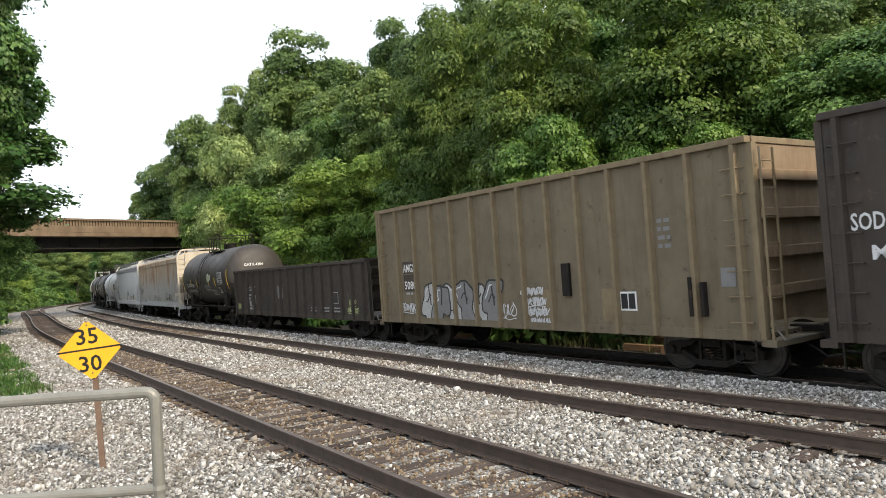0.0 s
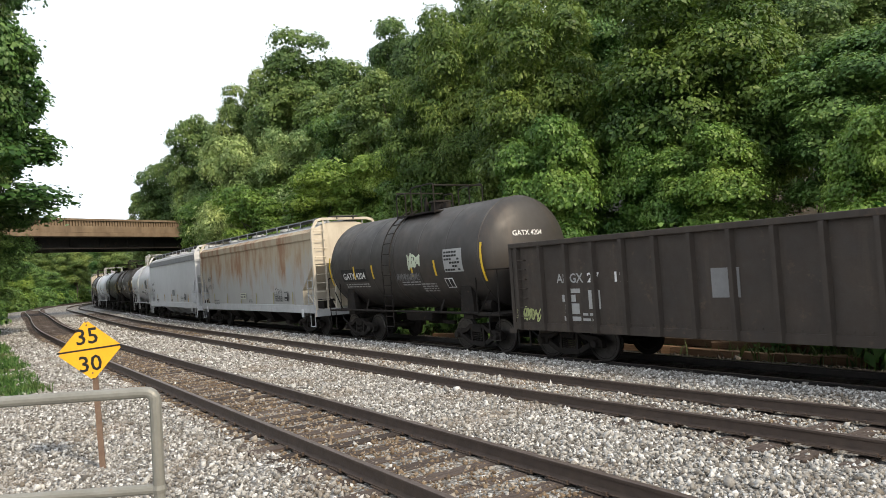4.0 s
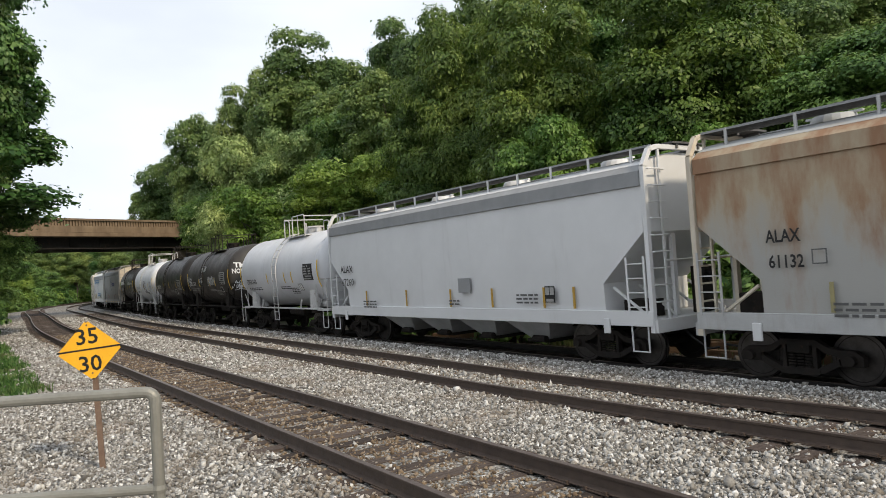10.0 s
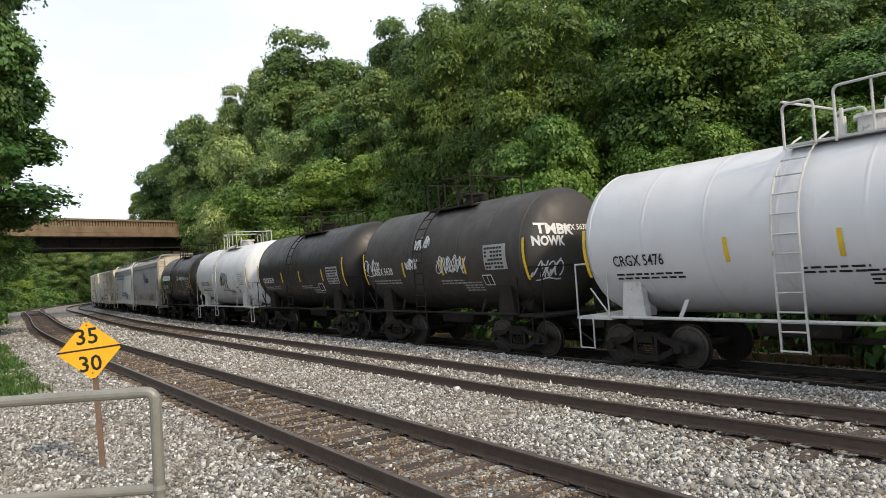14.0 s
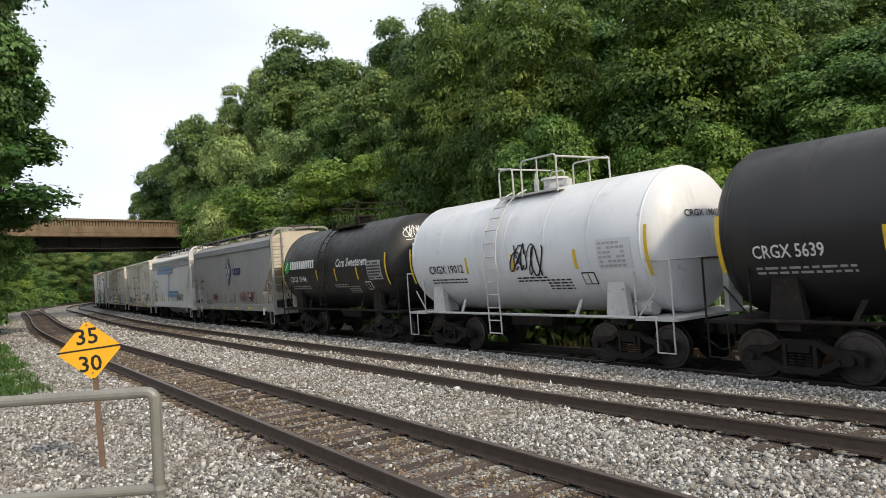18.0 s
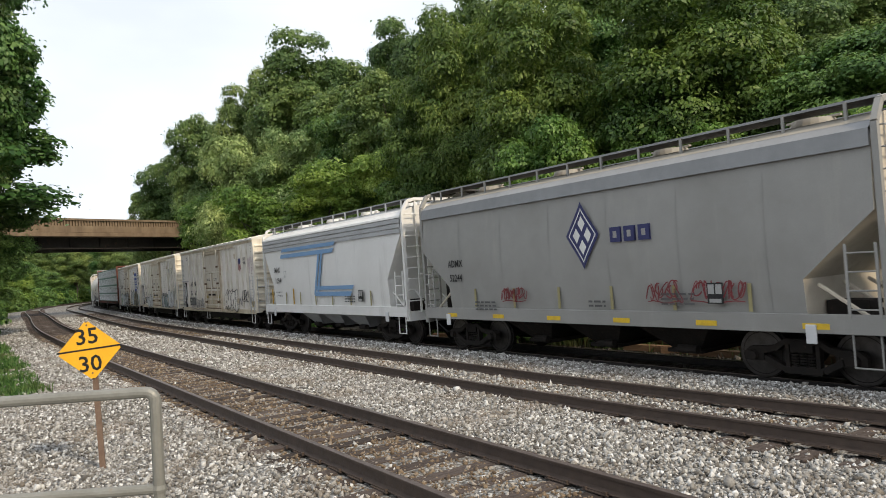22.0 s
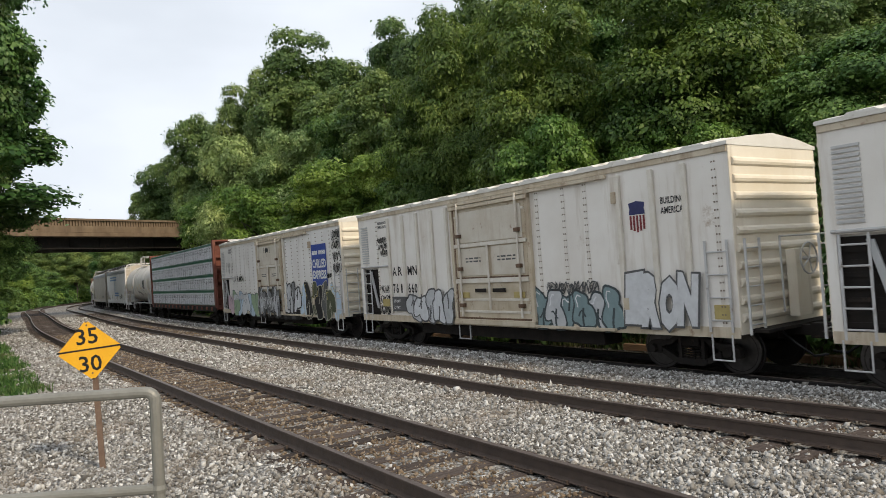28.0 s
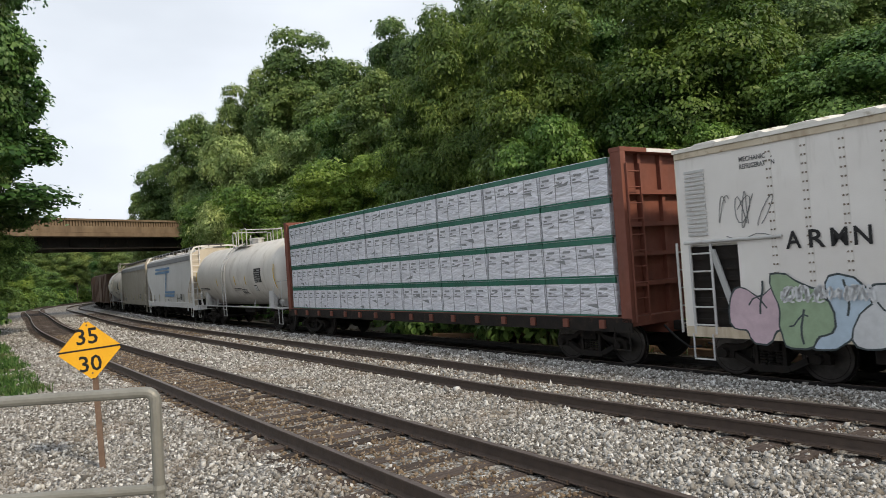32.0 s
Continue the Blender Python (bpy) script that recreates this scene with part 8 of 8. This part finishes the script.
prism(em, [(-0.3, 3.72), (-0.2, 3.84), (-0.1, 3.8), (0.0, 3.84), (0.1, 3.72), (0.02, 3.6), (-0.1, 3.64), (-0.22, 3.6)], -w - 0.1, -w - 0.093)
c.add("door_placard", em, M_BLACK, label="small black emblem on the door")
for x in (-0.45, 0.24):
    c.add("placard_bar", boxes((x, x + 0.02, -w - 0.1, -w - 0.093, 3.58, 3.86)), M_BLACK)
bubbles(c, -6.0, -1.7, 0.72, 1.85, 6, [M_PINKSPRAY, M_MOSSSPRAY, M_SKYSPRAY, M_CHROMELIGHT, M_SKYSPRAY, M_MOSSSPRAY], M_TEALDARK, 111, y=-w - 0.02, outline=0.035)
for k in range(6):
    scribble(c, -5.2 + k * 0.25, 1.5, 0.2, 0.24, M_WHITESPRAY, 130 + k, y=-w - 0.05, stroke=0.05)
bubbles(c, -1.3, 1.3, 0.8, 1.95, 9, [M_GREYINK, M_CHROME, M_GREYSPRAY], M_TEALBLACK, 112, y=-w - 0.17, outline=0.045)
scribble(c, -1.25, 1.1, 2.5, 0.55, M_WHITESPRAY, 115, y=-w - 0.2, stroke=0.04)
bubbles(c, -1.6, 3.2, 0.7, 1.0, 10, [M_GREYINK, M_BLACK], M_BLACK, 117, y=-w - 0.02)
bubbles(c, 1.55, 3.2, 0.95, 2.1, 4, [M_CHROMELIGHT, M_CHROME, M_GREYSPRAY], M_TEALBLACK, 113, y=-w - 0.03, shine=M_WHITESPRAY)
bubbles(c, 3.35, 6.85, 0.75, 2.1, 7, [M_SKYSPRAY, M_BLACK, M_DARKMOSS, M_BLACK, M_GREYINK, M_DARKMOSS], M_PALESAND, 114, y=-w - 0.03, shine=M_OCHRE, outline=0.035)
for k in range(4):
    scribble(c, 6.55, 2.5 + k * 0.42, 0.6, 0.36, M_BLACK, 120 + k, y=-w - 0.02, stroke=0.04)
scribble(c, 5.95, 2.3, 0.35, 0.2, M_BLACK, 127, y=-w - 0.02, stroke=0.03)
scribble(c, -6.2, 2.7, 0.9, 0.8, M_GREYSPRAY, 128, y=-w - 0.01, stroke=0.025)

# ---- bulkhead flat car with wrapped lumber ----
M_OXIDE = mat("red_oxide_paint", (0.2, 0.065, 0.04), (0.15, 0.05, 0.033), scale=1.0, rough=0.75, bump=0.1, streak=((0.07, 0.035, 0.025), 0.35, 3.0))
M_WRAP = mat("white_plastic_wrap", (0.74, 0.73, 0.77), (0.6, 0.6, 0.65), scale=2.5, rough=0.32, bump=1.0, bscale=5.0, grain=0.05, stretch=(0.7, 1, 1.5))
M_WRAP.node_tree.nodes["Bump"].inputs["Distance"].default_value = 0.09
M_WRAPGREEN = mat("green_wrap_stripe", (0.025, 0.15, 0.1), (0.02, 0.1, 0.07), scale=3.0, rough=0.4, bump=0.3, bscale=9.0)
c = Car(16, "bulkhead_flat_car", "rust red flat car loaded with white-wrapped lumber packs", 1.6)
e = c.e
c.add("deck", boxes((-e, e, -1.42, 1.42, 0.92, 1.12), (-e, e, -0.3, 0.3, 0.68, 0.92), bev=0.015), M_OXIDE)
c.add("side_sill", boxes((-e, e, -1.46, -1.42, 0.8, 1.1), (-e, e, 1.42, 1.46, 0.8, 1.1)), M_STEELDARK)
for k in range(16):
    x = -e + 0.8 + k * (2 * e - 1.6) / 15
    c.add("stake_pocket", boxes((x - 0.08, x + 0.08, -1.52, -1.46, 0.868, 1.06), bev=0.01), M_OXIDE)
for sg in (-1, 1):
    c.add("bulkhead", boxes((*sorted((sg * (e - 0.32), sg * (e - 0.26))), -1.4, 1.4, 1.12, 4.66)), M_OXIDE)
    c.add("bulkhead_frame", boxes((*sorted((sg * (e - 0.26), sg * (e + 0.02))), -1.46, -1.3, 1.0, 4.66), (*sorted((sg * (e - 0.26), sg * (e + 0.02))), 1.3, 1.46, 1.0, 4.66), (*sorted((sg * (e - 0.3), sg * (e + 0.02))), -1.46, 1.46, 4.66, 4.76), bev=0.01), M_OXIDE)
    for z in (1.75, 2.4, 3.05, 3.75):
        c.add("bulkhead_rib", boxes((*sorted((sg * (e - 0.26), sg * (e - 0.08))), -1.3, 1.3, z, z + 0.1)), M_OXIDE)
    for y in (-0.65, 0.1, 0.8):
        c.add("bulkhead_stud", boxes((*sorted((sg * (e - 0.26), sg * (e - 0.16))), y - 0.05, y + 0.05, 1.12, 4.66)), M_OXIDE)
    c.add("end_ladder", ladder(sg * (e + 0.06), -1.35, 1.0, 4.4, 0.42, 10, "y"), M_OXIDE)
    c.add("stirrup_step", stirrup(sg * (e - 0.3) - 0.2, -1.46, top=0.9), M_STEELDARK)
c.add("end_sign", boxes((e + 0.021, e + 0.026, -0.6, 0.7, 4.67, 4.75)), M_WHITE)
rl = random.Random(9)
cols = 8
cw = (2 * e - 0.8) / cols
for row in range(4):
    for k in range(cols):
        x0 = -e + 0.4 + k * cw
        z0 = 1.16 + row * 0.868
        d = rl.uniform(-0.012, 0.012)
        for sg in (-1, 1):
            y0, y1 = (-1.4 + d, -0.06) if sg < 0 else (0.06, 1.4)
            pk = c.add("lumber_pack", boxes((x0 + 0.015, x0 + cw - 0.015, y0, y1, z0, z0 + 0.84), bev=0.015), M_WRAP)
            if sg < 0:
                c.add("green_stripe", boxes((x0 + 0.014, x0 + cw - 0.014, y0 - 0.004, y0 + 0.05, z0 + 0.7, z0 + 0.825)), M_WRAPGREEN, pk)
                rows = []
                for j in range(4):
                    xx = x0 + 0.08 + j * (cw - 0.1) / 4
                    rows += [(xx, xx + 0.3, z0 + 0.4, z0 + 0.43), (xx + 0.06, xx + 0.3, z0 + 0.55, z0 + 0.6), (xx + 0.02, xx + 0.12, z0 + 0.46, z0 + 0.5)]
                c.add("wrap_print", bars(rows, y0 - 0.0055), M_BANDGREY, pk)["kind"] = "stuff"
                # thin grey strips stand for the shade in the wrap's creases
                wr = bmesh.new()
                for j in range(5):
                    xx = x0 + 0.02 + j * (cw - 0.06) / 4
                    tilt = rl.uniform(-0.05, 0.05)
                    prism(wr, [(xx, z0 + 0.01), (xx + 0.018, z0 + 0.01), (xx + 0.018 + tilt, z0 + 0.69), (xx + tilt, z0 + 0.69)], y0 - 0.007, y0 - 0.001)
                for j in range(3):
                    xx, zz, dx = rl.uniform(x0 + 0.1, x0 + cw - 0.6), z0 + rl.uniform(0.05, 0.5), rl.uniform(0.15, 0.45)
                    prism(wr, [(xx, zz), (xx + dx, zz + rl.uniform(-0.12, 0.12)), (xx + dx * 0.9, zz + 0.02)], y0 - 0.007, y0 - 0.001)
                c.add("wrap_fold", wr, M_BANDGREY, pk)["kind"] = "stuff"
    c.add("load_strap", boxes((-e + 0.4, e - 0.4, -1.42, -1.40, 1.13 + row * 0.868, 1.165 + row * 0.868)), M_WRAPGREEN)


# ---- brown boxcars behind ----
M_BROWN = mat("brown_boxcar_paint", (0.13, 0.075, 0.05), (0.1, 0.06, 0.042), scale=0.8, rough=0.8, bump=0.08, streak=((0.06, 0.04, 0.03), 0.4, 2.0))
for i in (21, 22, 23):
    c = Car(i, "boxcar", "faded brown boxcar far down the line", 1.6)
    e = c.e
    c.add("body", boxes((-e, e, -1.48, 1.48, 0.85, 4.1), bev=0.03), M_BROWN)
    c.add("roof", boxes((-e - 0.02, e + 0.02, -1.52, 1.52, 4.1, 4.2), bev=0.03), M_BROWN)
    c.add("sliding_door", boxes((-1.5, 1.5, -1.56, -1.48, 1.0, 3.9), bev=0.02), M_BROWN)
    for k in range(10):
        x = -e + 0.4 + k * (2 * e - 0.8) / 9
        if abs(x) > 1.6:
            c.add("side_post", boxes((x - 0.05, x + 0.05, -1.55, -1.48, 0.9, 4.05)), M_BROWN)
    c.add("ladder", ladder(e - 0.6, -1.53, 0.9, 3.9, 0.45, 8), M_BROWN)


# ---- movement: the train rolls along the far track ----
def track_pose(car, t):
    """The car's pose when its two trucks stand on the far track."""
    s = car.mid - travelled(t)
    a, b = Vector(far_track(s - car.a, 0, Z3)), Vector(far_track(s + car.a, 0, Z3))
    x = (a - b).normalized()
    y = Vector((0, 0, 1)).cross(x).normalized()
    z = x.cross(y)
    o = (a + b) / 2
    lean = Matrix.Rotation(radians(0.7), 4, "X")
    return Matrix(((x.x, y.x, z.x, o.x), (x.y, y.y, z.y, o.y), (x.z, y.z, z.z, o.z), (0, 0, 0, 1))) @ lean


def motions():
    for car in CARS:
        walk(car.ob, [(t / 2, track_pose(car, t / 2)) for t in range(65)])
    turns = [(k / 15, travelled(k / 15) / WHEEL_R) for k in range(481)]
    for w, dx in WHEELSETS:
        walk(w, [(t, Matrix.Translation((dx, 0, WHEEL_R)) @ Matrix.Rotation(a, 4, "Y")) for t, a in turns])


motions()
